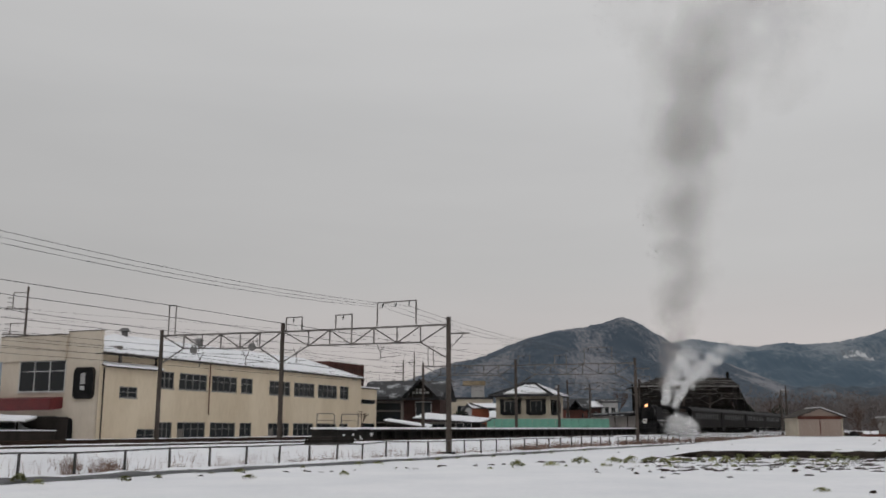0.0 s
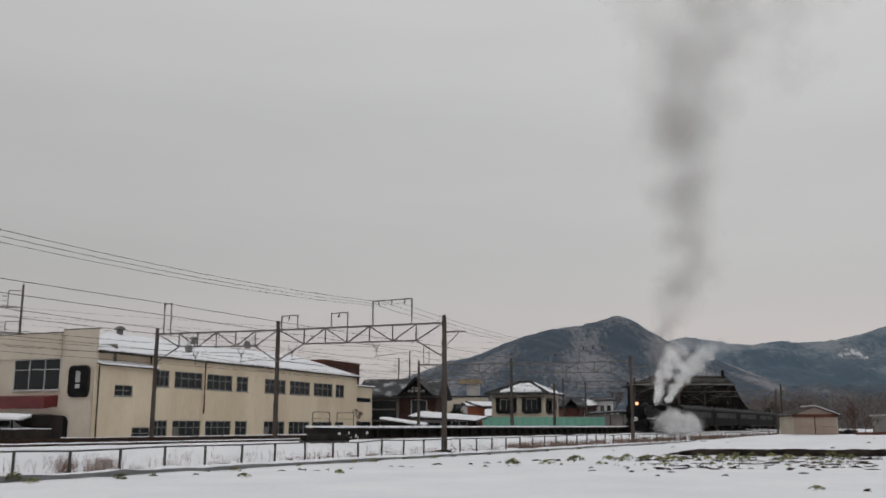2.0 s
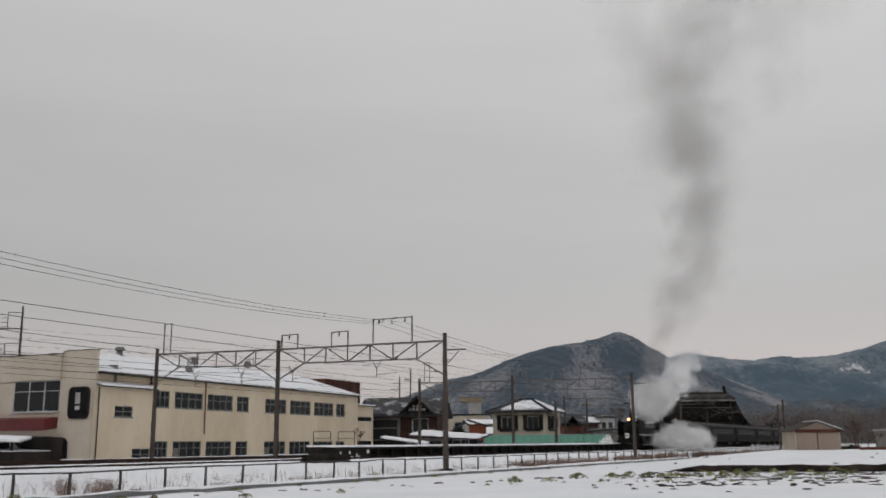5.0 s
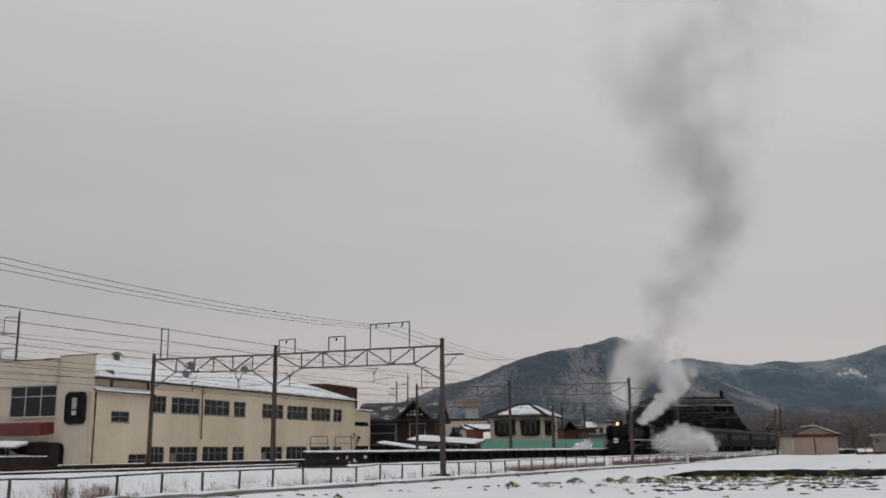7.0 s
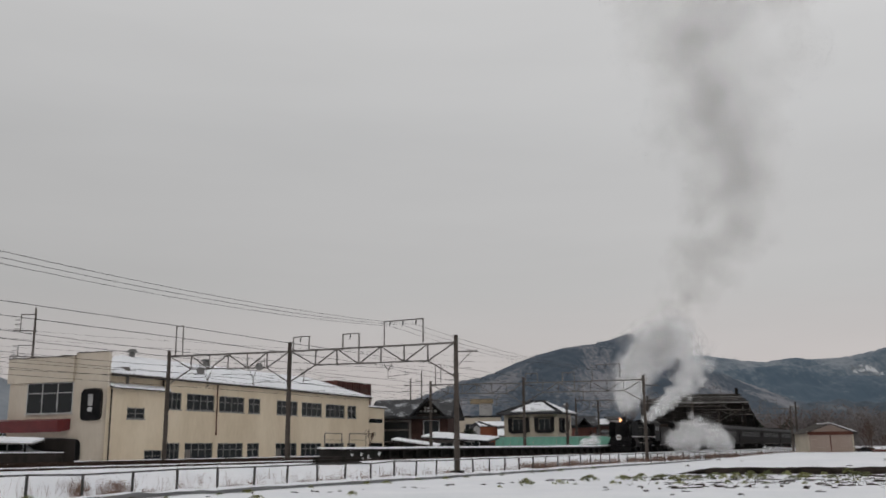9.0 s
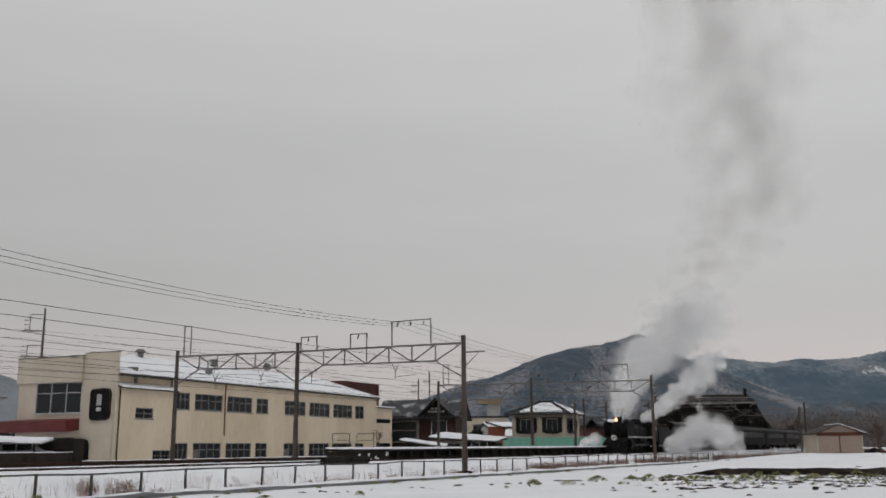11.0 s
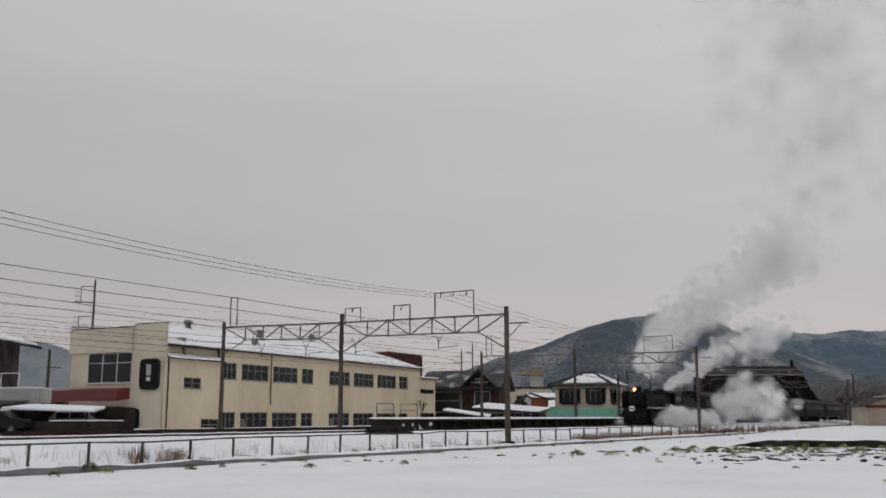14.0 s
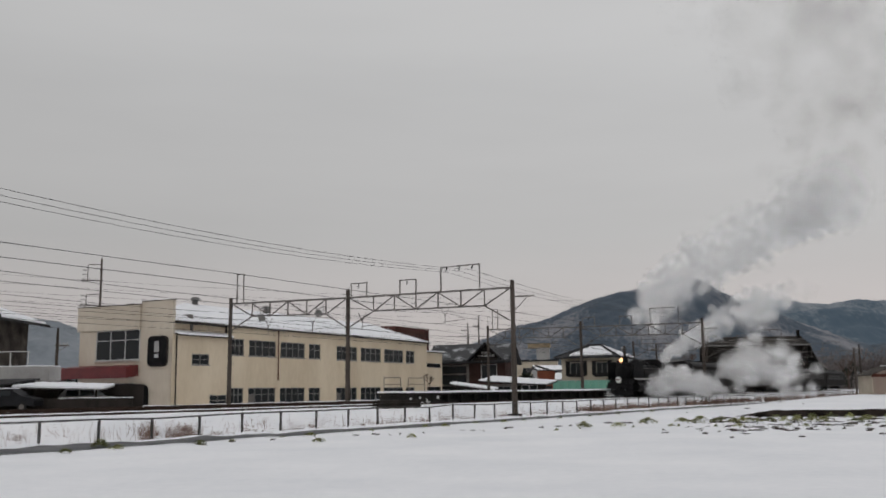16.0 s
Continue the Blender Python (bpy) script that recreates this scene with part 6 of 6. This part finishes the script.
    cab = part("cab", box(B(), -11.7, -9.6, -1.38, 1.38, 1.25, 3.2, 0.03), IRON, L)
    for y in (-1.385, 1.385):
        for x in (-11.5, -10.6):
            part("cab_window", box(B(), x, x + 0.75, y - 0.01, y + 0.01, 2.35, 3.0), GLASS, cab)
    roof = B()
    ring = [(1.48 * math.sin(a), 3.15 + 0.62 * math.cos(a)) for a in [radians(-90 + 12 * k) for k in range(16)]]
    f0 = [roof.verts.new((-9.3, y, z)) for y, z in ring]
    f1 = [roof.verts.new((-12.1, y, z)) for y, z in ring]
    roof.faces.new(f0)
    roof.faces.new(f1[::-1])
    for i in range(16):
        j = (i + 1) % 16
        roof.faces.new((f0[i], f1[i], f1[j], f0[j]))
    part("cab_roof", roof, IRON, L)
    for x in (-4.4, -6.2, -8.0):
        wheelset(L, x, 0.76, 12)
    wheelset(L, -2.35, 0.43, 8)
    wheelset(L, -10.4, 0.43, 8)
    T = thing("tender", train_pose(0, 12.3), "black tender loaded with coal behind the locomotive", "tender")
    MOVERS.append((T, 12.3))
    part("tank", box(B(), -6.0, 0, -1.35, 1.35, 1.05, 2.45, 0.04), IRON, T)
    part("bunker", box(B(), -5.2, -0.3, -1.2, 1.2, 2.452, 2.95, 0.04), IRON, T)
    coal = B()
    rng = random.Random(12)
    for _ in range(60):
        ball(coal, (rng.uniform(-4.8, -0.7), rng.uniform(-0.9, 0.9), 2.95 + rng.uniform(0, 0.25)), 0.25, 0.25, 0.2, 6, 4)
    part("coal", coal, SOIL, T)
    part("underframe", box(B(), -6.1, 0.1, -1.2, 1.2, 0.8, 1.048), IRON, T)
    for x in (-0.8, -2.1, -3.9, -5.2):
        wheelset(T, x, 0.43, 8)


def make_coach(k):
    back = 18.9 + 20.0 * k
    c = thing("passenger_coach", train_pose(0, back), "dark brown passenger coach with a row of windows", "railway coach", "train coaches")
    MOVERS.append((c, back))
    Lc = 19.6
    holes = [(-Lc + 2.2 + i * 1.55, -Lc + 3.3 + i * 1.55, 2.05, 2.85) for i in range(10)]
    for y0, y1 in ((-1.42, -1.36), (1.36, 1.42)):
        bm = B()
        wall_with_holes(bm, -Lc, 0, 0.95, 3.2, y0, y1, holes)
        part("side_wall", bm, COACH, c)
        for a, b, z0, z1 in holes:
            part("window", box(B(), a, b, y0 + 0.02, y1 - 0.02, z0, z1), COACH_GLASS, c)
        part("waist_band", box(B(), -Lc, 0, y0 - 0.012 if y0 < 0 else y1 + 0.002, y0 - 0.002 if y0 < 0 else y1 + 0.012, 1.9, 1.96), COACH, c)
    for x in (-Lc, -0.06):
        part("end_wall", box(B(), x, x + 0.06, -1.36, 1.36, 0.95, 3.2), COACH, c)
    part("floor", box(B(), -Lc, 0, -1.36, 1.36, 0.9, 1.0), IRON, c)
    roof = B()
    ring = [(1.45 * math.sin(a), 3.15 + 0.62 * math.cos(a)) for a in [radians(-90 + 12 * i) for i in range(16)]]
    f0 = [roof.verts.new((0.05, y, z)) for y, z in ring]
    f1 = [roof.verts.new((-Lc - 0.05, y, z)) for y, z in ring]
    roof.faces.new(f0)
    roof.faces.new(f1[::-1])
    for i in range(16):
        j = (i + 1) % 16
        roof.faces.new((f0[i], f1[i], f1[j], f0[j]))
    part("roof", roof, IRON, c)
    for i in range(4):
        part("roof_vent", box(B(), -3.5 - i * 4.2, -2.3 - i * 4.2, -0.5, 0.5, 3.7, 3.9, 0.04), IRON, c)
    for x in (-3.2, -16.4):
        b = part("bogie", box(B(), x - 1.5, x + 1.5, -1.0, 1.0, 0.5, 0.75), IRON, c)
    for x in (-2.2, -4.2, -15.4, -17.4):
        wheelset(c, x, 0.43, 8)


make_locomotive()
for k_ in range(5):
    make_coach(k_)


# ---- steam and smoke: clumps of fine droplets that drift apart ----
def puff_mesh(name, seed, rough, material, shells=5):
    """A billow of radius 1: nested shells, each pushed in and out by folds of its own, so that it thins towards its rim."""
    verts, faces = [], []
    for k in range(shells):
        bm = B()
        bmesh.ops.create_icosphere(bm, subdivisions=3, radius=1.0)
        o = Vector((seed * 3.7 + k * 0.45, seed * 1.3, -seed * 2.1 + k * 0.3))
        size = 1.0 - 0.70 * k / (shells - 1)
        base = len(verts)
        for v in bm.verts:
            d = v.co.normalized()
            r = 0.96 + rough * noise.fractal(d * 1.5 + o, 0.8, 2.1, 4)
            verts.append(tuple(d * (size * min(1.25, max(0.40, r)))))
        bm.verts.index_update()
        faces += [tuple(base + v.index for v in f.verts) for f in bm.faces]
        bm.free()
    me = bpy.data.meshes.new(name)
    me.from_pydata(verts, [], faces)
    me.materials.append(material)
    for p in me.polygons:
        p.use_smooth = True
    return me


PLUME = {}
PLUME[7] = [(22.4, 114.0, 7.1, 0.62), (24.1, 121.0, 9.7, 1.17), (26.1, 126.0, 12.3, 1.97), (28.5, 129.0, 13.9, 2.49), (31.4, 131.0, 14.9, 2.21)]
PLUME[11] = [(18.2, 106.5, 5.4, 0.58), (19.9, 113.5, 8.0, 1.37), (22.6, 118.5, 11.5, 2.57), (27.0, 121.5, 15.4, 3.66), (31.9, 123.5, 18.4, 3.35)]
PLUME[12.5] = [(16.5, 103.1, 6.1, 0.56), (19.3, 110.1, 8.9, 1.72), (22.4, 115.1, 12.7, 2.91), (26.8, 118.1, 16.6, 3.84), (31.9, 120.1, 19.9, 3.76)]
PLUME[14.5] = [(13.9, 98.5, 5.4, 0.59), (15.6, 105.5, 7.9, 1.65), (19.7, 110.5, 12.5, 3.19), (25.8, 113.5, 16.4, 3.96), (33.2, 115.5, 20.6, 3.61)]
PLUME[16] = [(12.3, 94.9, 5.6, 0.57), (14.1, 101.9, 8.3, 1.59), (18.1, 106.9, 12.9, 3.22), (24.7, 109.9, 17.1, 3.84), (33.2, 111.9, 21.4, 3.50)]
JET_A = {}
JET_A[0] = [(29.1, 124.9, 4.8, 0.30), (30.6, 128.9, 6.7, 0.62), (32.7, 132.9, 9.7, 1.12), (34.9, 135.9, 12.1, 1.47)]
JET_A[3.5] = [(27.4, 121.1, 4.7, 0.29), (29.0, 125.1, 7.2, 0.60), (30.6, 129.1, 10.0, 1.17), (32.3, 132.1, 12.3, 1.43)]
JET_A[7] = [(24.9, 116.4, 4.8, 0.35), (27.3, 120.4, 6.2, 0.80), (30.4, 124.4, 8.4, 1.12), (32.6, 127.4, 11.2, 1.69)]
JET_A[11] = [(21.0, 108.9, 4.7, 0.33), (24.1, 112.9, 6.1, 0.88), (27.3, 116.9, 8.1, 1.41), (30.4, 119.9, 11.1, 1.88)]
JET_A[12.5] = [(19.2, 105.5, 4.9, 0.32), (22.4, 109.5, 6.4, 0.92), (26.4, 113.5, 8.7, 1.50), (30.3, 116.5, 11.4, 1.96)]
JET_A[14.5] = [(16.8, 100.9, 4.7, 0.36), (20.7, 104.9, 6.8, 1.14), (24.9, 108.9, 9.2, 1.77), (29.3, 111.9, 11.0, 2.16)]
JET_A[16] = [(15.4, 97.3, 4.4, 0.35), (18.7, 101.3, 6.5, 1.10), (23.1, 105.3, 8.6, 1.77), (27.3, 108.3, 10.6, 2.09)]
JET_B = {}
JET_B[0] = [(30.6, 125.8, 4.6, 0.30), (32.9, 129.8, 6.9, 0.78), (35.8, 133.8, 9.8, 1.21), (39.7, 136.8, 12.2, 1.56)]
JET_B[3.5] = [(29.0, 122.0, 4.9, 0.29), (31.7, 126.0, 7.2, 0.76), (34.4, 130.0, 10.1, 1.25), (36.9, 133.0, 12.2, 1.60)]
JET_B[7] = [(25.4, 117.3, 4.8, 0.35), (28.3, 121.3, 6.5, 0.88), (31.2, 125.3, 8.8, 1.36), (31.4, 128.3, 12.8, 2.01)]
JET_B[11] = [(21.3, 109.8, 4.7, 0.33), (24.7, 113.8, 6.4, 0.96), (28.5, 117.8, 8.8, 1.56), (31.7, 120.8, 11.8, 1.89)]
JET_B[12.5] = [(19.6, 106.4, 5.0, 0.32), (23.2, 110.4, 6.9, 1.06), (27.3, 114.4, 9.7, 1.65), (31.6, 117.4, 11.9, 1.98)]
JET_B[14.5] = [(17.2, 101.8, 4.7, 0.37), (21.8, 105.8, 7.4, 1.27), (26.4, 109.8, 10.0, 1.92), (31.2, 112.8, 11.8, 2.17)]
JET_B[16] = [(15.7, 98.2, 4.6, 0.35), (19.7, 102.2, 7.0, 1.23), (24.2, 106.2, 9.2, 1.92), (28.8, 109.2, 11.3, 2.10)]
CLOUD = {}
CLOUD[0] = [(28.5, 123.1, 1.7, 0.89), (30.2, 123.1, 2.1, 1.26), (32.1, 123.1, 1.8, 1.04)]
CLOUD[3.5] = [(26.5, 119.3, 1.9, 1.01), (29.4, 119.3, 2.6, 1.51), (32.9, 119.3, 2.2, 1.36)]
CLOUD[7] = [(26.5, 114.7, 2.2, 0.90), (29.2, 114.7, 2.9, 1.73), (32.8, 114.7, 2.2, 1.24)]
CLOUD[11] = [(24.7, 107.2, 2.1, 1.16), (27.5, 107.2, 3.4, 2.32), (30.4, 107.2, 2.2, 1.55)]
CLOUD[12.5] = [(23.8, 103.7, 2.5, 1.37), (26.5, 103.7, 3.8, 2.50), (29.2, 103.7, 2.4, 1.62)]
CLOUD[14.5] = [(22.9, 99.1, 2.2, 1.55), (25.6, 99.1, 3.9, 2.51), (28.0, 99.1, 2.3, 1.67)]
CLOUD[16] = [(22.3, 95.5, 3.2, 1.49), (25.1, 95.5, 4.2, 2.64), (27.8, 95.5, 2.8, 1.84)]
LOW_CLOUD = {}
LOW_CLOUD[0] = [(29.0, 122.3, 1.4, 0.44), (29.7, 122.3, 1.6, 0.59), (30.4, 122.3, 1.4, 0.44)]
LOW_CLOUD[3.5] = [(28.8, 118.5, 1.3, 0.57), (30.2, 118.5, 1.6, 0.64), (31.6, 118.5, 1.3, 0.57)]
LOW_CLOUD[7] = [(28.6, 113.8, 1.9, 0.55), (30.0, 113.8, 2.0, 0.62), (31.3, 113.8, 1.8, 0.55)]
LOW_CLOUD[11] = [(23.3, 106.3, 1.7, 0.51), (23.9, 106.3, 1.8, 0.58), (24.5, 106.3, 1.6, 0.51)]
LOW_CLOUD[12.5] = [(17.1, 102.8, 0.8, 0.56), (18.1, 102.8, 1.2, 0.74), (19.6, 102.8, 0.8, 0.62)]
LOW_CLOUD[14.5] = [(15.6, 98.2, 1.2, 0.71), (18.2, 98.2, 2.0, 1.30), (21.8, 98.2, 1.3, 1.06)]
LOW_CLOUD[16] = [(13.8, 94.6, 1.6, 0.80), (16.9, 94.6, 2.8, 1.59), (19.9, 94.6, 1.5, 1.14)]
FRONT_PUFF = {}
FRONT_PUFF[0] = [(26.1, 120.1, 1.4, 0.22), (26.3, 120.1, 1.6, 0.22)]
FRONT_PUFF[1.5] = [(25.8, 118.6, 1.1, 0.21), (26.0, 118.6, 1.3, 0.21)]
FRONT_PUFF[2.5] = [(22.8, 117.4, 1.3, 0.49), (22.9, 117.4, 2.0, 0.64)]
FRONT_PUFF[3.5] = [(21.9, 116.3, 1.4, 0.49), (22.0, 116.3, 2.2, 0.63)]
FRONT_PUFF[7] = [(15.9, 111.6, 1.8, 0.81), (17.8, 111.6, 2.0, 0.74)]
FRONT_PUFF[11] = [(13.3, 104.1, 2.0, 0.56), (15.1, 104.1, 2.5, 0.75)]
FRONT_PUFF[12.5] = [(12.9, 100.6, 2.1, 0.42), (13.9, 100.6, 2.3, 0.55)]
FRONT_PUFF[14.5] = [(11.0, 96.0, 0.8, 0.29), (11.3, 96.0, 1.1, 0.35)]
FRONT_PUFF[16] = [(9.6, 92.4, 0.5, 0.33), (10.3, 92.4, 0.8, 0.45)]
SMOKE = {}
SMOKE[0] = [(27.3, 118.0, 6.4, 0.43), (28.8, 118.0, 12.0, 1.28), (30.1, 118.0, 19.2, 1.99), (31.1, 118.0, 26.5, 2.41), (30.5, 118.0, 33.6, 4.12), (32.0, 118.0, 41.7, 3.91), (35.4, 118.0, 49.5, 7.67), (38.5, 118.0, 57.6, 10.55), (42.4, 118.0, 70.9, 14.38)]
SMOKE[3.5] = [(25.9, 118.0, 6.9, 0.43), (27.8, 118.0, 15.7, 1.56), (32.8, 118.0, 21.5, 2.41), (33.2, 118.0, 28.8, 2.41), (31.7, 118.0, 37.2, 3.69), (30.5, 118.0, 44.6, 4.69), (36.1, 118.0, 53.7, 9.59), (40.7, 118.0, 63.9, 12.47), (44.9, 118.0, 80.1, 14.38)]
SMOKE[7] = [(25.2, 118.0, 8.8, 0.78), (28.6, 118.0, 16.9, 2.03), (30.3, 118.0, 21.5, 2.66), (36.0, 118.0, 27.3, 3.28), (36.6, 118.0, 32.8, 3.28), (34.2, 118.0, 41.3, 5.31), (29.9, 118.0, 48.0, 7.59), (37.9, 118.0, 58.1, 11.08), (44.6, 118.0, 76.9, 14.77)]
SMOKE[11] = [(27.1, 118.0, 17.7, 2.77), (31.1, 118.0, 24.9, 3.32), (37.7, 118.0, 31.9, 4.62), (39.6, 118.0, 38.3, 5.72), (35.9, 118.0, 47.8, 7.85), (34.0, 118.0, 53.4, 9.70), (38.2, 118.0, 64.9, 12.00), (43.0, 118.0, 77.6, 12.93), (48.0, 118.0, 90.9, 13.85)]
SMOKE[14.5] = [(35.1, 118.0, 24.6, 3.84), (39.0, 118.0, 31.1, 5.54), (42.6, 118.0, 37.6, 7.67), (40.2, 118.0, 44.5, 10.12), (37.8, 118.0, 51.5, 12.25), (38.5, 118.0, 61.7, 13.85), (42.0, 118.0, 70.4, 14.92), (46.2, 118.0, 78.5, 15.98), (50.9, 118.0, 91.0, 17.05)]
SMOKE[16] = [(36.1, 118.0, 24.4, 4.18), (40.0, 118.0, 30.8, 5.95), (43.6, 118.0, 37.3, 8.15), (41.3, 118.0, 44.2, 10.68), (38.9, 118.0, 51.1, 12.88), (39.6, 118.0, 61.2, 14.31), (43.1, 118.0, 69.8, 15.41), (47.3, 118.0, 77.6, 16.51), (51.9, 118.0, 89.8, 17.62)]

PUFFS = []      # (puff, chain, place along it, flow, offset, turn, where it waits, how far it drifts apart)
CHIMNEY, FIREBOX, ASHPAN = (-2.3, 0, 2.36, 4.4), (-8.2, 0, 2.36, 0.0), (-2.3, 0, -4.5, 4.4)


def chain_at(chain, t, q):
    """The middle and radius of a plume at the time t and the place q along it (0 at its source, 1 at its end)."""
    ts = sorted(chain)
    t = min(max(t, ts[0]), ts[-1])
    i = max(k for k in range(len(ts)) if ts[k] <= t)
    j = min(i + 1, len(ts) - 1)
    w = 0.0 if i == j else (t - ts[i]) / (ts[j] - ts[i])
    q = q if q < 1 else 1 + (q - 1) * 0.45
    pts = np.array(chain[ts[i]]) * (1 - w) + np.array(chain[ts[j]]) * w
    m = len(pts) - 1
    f = q * m
    k = min(max(int(f), 0), m - 1)
    c = pts[k] + (pts[k + 1] - pts[k]) * (f - k)
    if q > 1:
        c[3] = pts[-1][3] * (1 + 1.6 * (q - 1))
    return c


def make_cloud(name, chain, count, meshes, r0, r1, flow, q0, q1, spread, wait, label, category, seed, largest=0.72, skew=1.0, loosen=0.0):
    """Puffs of radius r0 at the source and r1 at the far end of a plume."""
    holder = thing(name, Matrix.Identity(4), label, category)
    rng = random.Random(seed)
    for k in range(count):
        q = q0 + (q1 - q0) * ((k + rng.random()) / count) ** skew
        v = Vector((rng.gauss(0, 1), rng.gauss(0, 1), rng.gauss(0, 1))).normalized() * spread * rng.random() ** 0.5
        r = (r0 + (r1 - r0) * max(0.0, q + flow * 14)) * rng.uniform(0.75, 1.2)
        if wait:
            r = min(r, largest)
        ob = share("puff", meshes[k % len(meshes)], holder, Matrix.Diagonal((r, r, r, 1)))
        PUFFS.append((ob, chain, q, flow, v, (rng.uniform(0, 360), rng.uniform(0, 360), rng.uniform(-9, 9)), wait, loosen * rng.random()))


billow = [puff_mesh("puff", s, 0.42, STEAM) for s in range(6)]
haze = [puff_mesh("puff", 10 + s, 0.40, OLD_STEAM) for s in range(6)]
veil = [puff_mesh("puff", 30 + s, 0.42, CLOUD_STEAM) for s in range(6)]
soot = [puff_mesh("puff", 20 + s, 0.32, COAL_SMOKE) for s in range(6)]

PLUME[0] = PLUME[4.4] = [(26.4, 117.5, 5.0, 0.2), (26.5, 117.5, 5.3, 0.3), (26.6, 117.5, 5.6, 0.3), (26.7, 117.5, 5.9, 0.3), (26.8, 117.5, 6.2, 0.3)]
make_cloud("exhaust_steam", PLUME, 470, billow, 0.72, 0.72, 0.075, -0.90, 0.10, 0.9, CHIMNEY, "billowing white exhaust steam above the locomotive chimney", "steam", 1)
make_cloud("exhaust_cloud", PLUME, 150, veil, 0.7, 2.0, 0.075, -0.86, 0.24, 0.95, ASHPAN, "broad soft grey-white cloud of exhaust steam", "steam", 8, 2.6)
make_cloud("valve_steam", JET_A, 105, billow, 0.34, 0.62, 0.02, -0.3, 0.95, 1.15, FIREBOX, "slanting white steam jet from a safety valve", "steam", 2, skew=1.25)
make_cloud("valve_steam", JET_B, 105, billow, 0.34, 0.62, 0.02, -0.3, 0.95, 1.15, FIREBOX, "slanting white steam jet from a safety valve", "steam", 3, skew=1.25)
for jet_, seed_ in ((JET_A, 11), (JET_B, 12)):
    make_cloud("valve_vapour", jet_, 14, veil, 0.5, 0.95, 0.02, 0.5, 1.3, 0.8, None, "thin vapour shed by a safety valve jet", "steam", seed_)
make_cloud("cylinder_steam", CLOUD, 48, billow, 0.58, 0.58, 0.0, 0.0, 1.0, 1.05, None, "white steam cloud lying low beside the train", "steam", 4, loosen=1.0)
make_cloud("lingering_steam", CLOUD, 90, haze, 0.8, 0.8, 0.0, 0.0, 1.0, 0.8, None, "thinning grey-white steam drifting behind the engine", "steam", 9, loosen=0.8)
make_cloud("drain_steam", LOW_CLOUD, 130, billow, 0.6, 0.65, 0.0, 0.0, 1.0, 0.85, None, "bright white steam rolling from the cylinders", "steam", 5)
make_cloud("front_steam", FRONT_PUFF, 16, billow, 0.45, 0.5, 0.0, 0.0, 1.0, 0.8, None, "small white steam wisp ahead of the locomotive", "steam", 6)
make_cloud("coal_smoke", SMOKE, 330, soot, 1.0, 5.4, 0.0, 0.0, 1.0, 1.3, None, "tall thin grey-brown column of coal smoke", "smoke", 7)


# ---- what moves ----
def motions():
    ends = [r[0] for r in RUN]
    for ob, back in MOVERS:
        walk(ob, [(t, train_pose(t, back)) for t in ends])
    fine_t = [k * 0.2 for k in range(81)]
    for ob, place, r in WHEELSETS:
        walk(ob, [(t, pose(*place) @ pose(0, 0, 0, 0, math.degrees(run(t) / r), 0)) for t in fine_t])
    for ob, place, r, phase in RODS:
        rows = []
        for t in fine_t:
            a = run(t) / 0.76 + phase
            rows.append((t, pose(place[0] + r * math.sin(a), place[1], place[2] + r * math.cos(a))))
        walk(ob, rows)
    flow_t = [0, 1, 2, 3, 4, 4.4] + [5 + 0.5 * k for k in range(23)]
    still_t = [0, 1, 1.5, 2, 2.5, 3.5, 4.5, 5.5, 7, 8, 9, 10, 11, 12, 12.5, 13.5, 14.5, 15.3, 16]
    for ob, chain, q, flow, v, turn, wait, loose in PUFFS:
        rows = []
        for t in (flow_t if flow else still_t):
            a = q + flow * t
            if wait and (a < 0 or t < wait[3]):
                p = train_pose(t) @ Vector(wait[:3])
            else:
                c = chain_at(chain, t, a)
                p = Vector(c[:3]) + v * c[3] * (1 + loose * smooth(8.5, 15.0, t))
                p.z += 0.5 * loose * smooth(8.5, 16.0, t)
                p.z = max(p.z, 1.15)
            rows.append((t, pose(p.x, p.y, p.z, turn[0], turn[1] * 0.2, turn[1] + turn[2] * t)))
        walk(ob, rows)


motions()
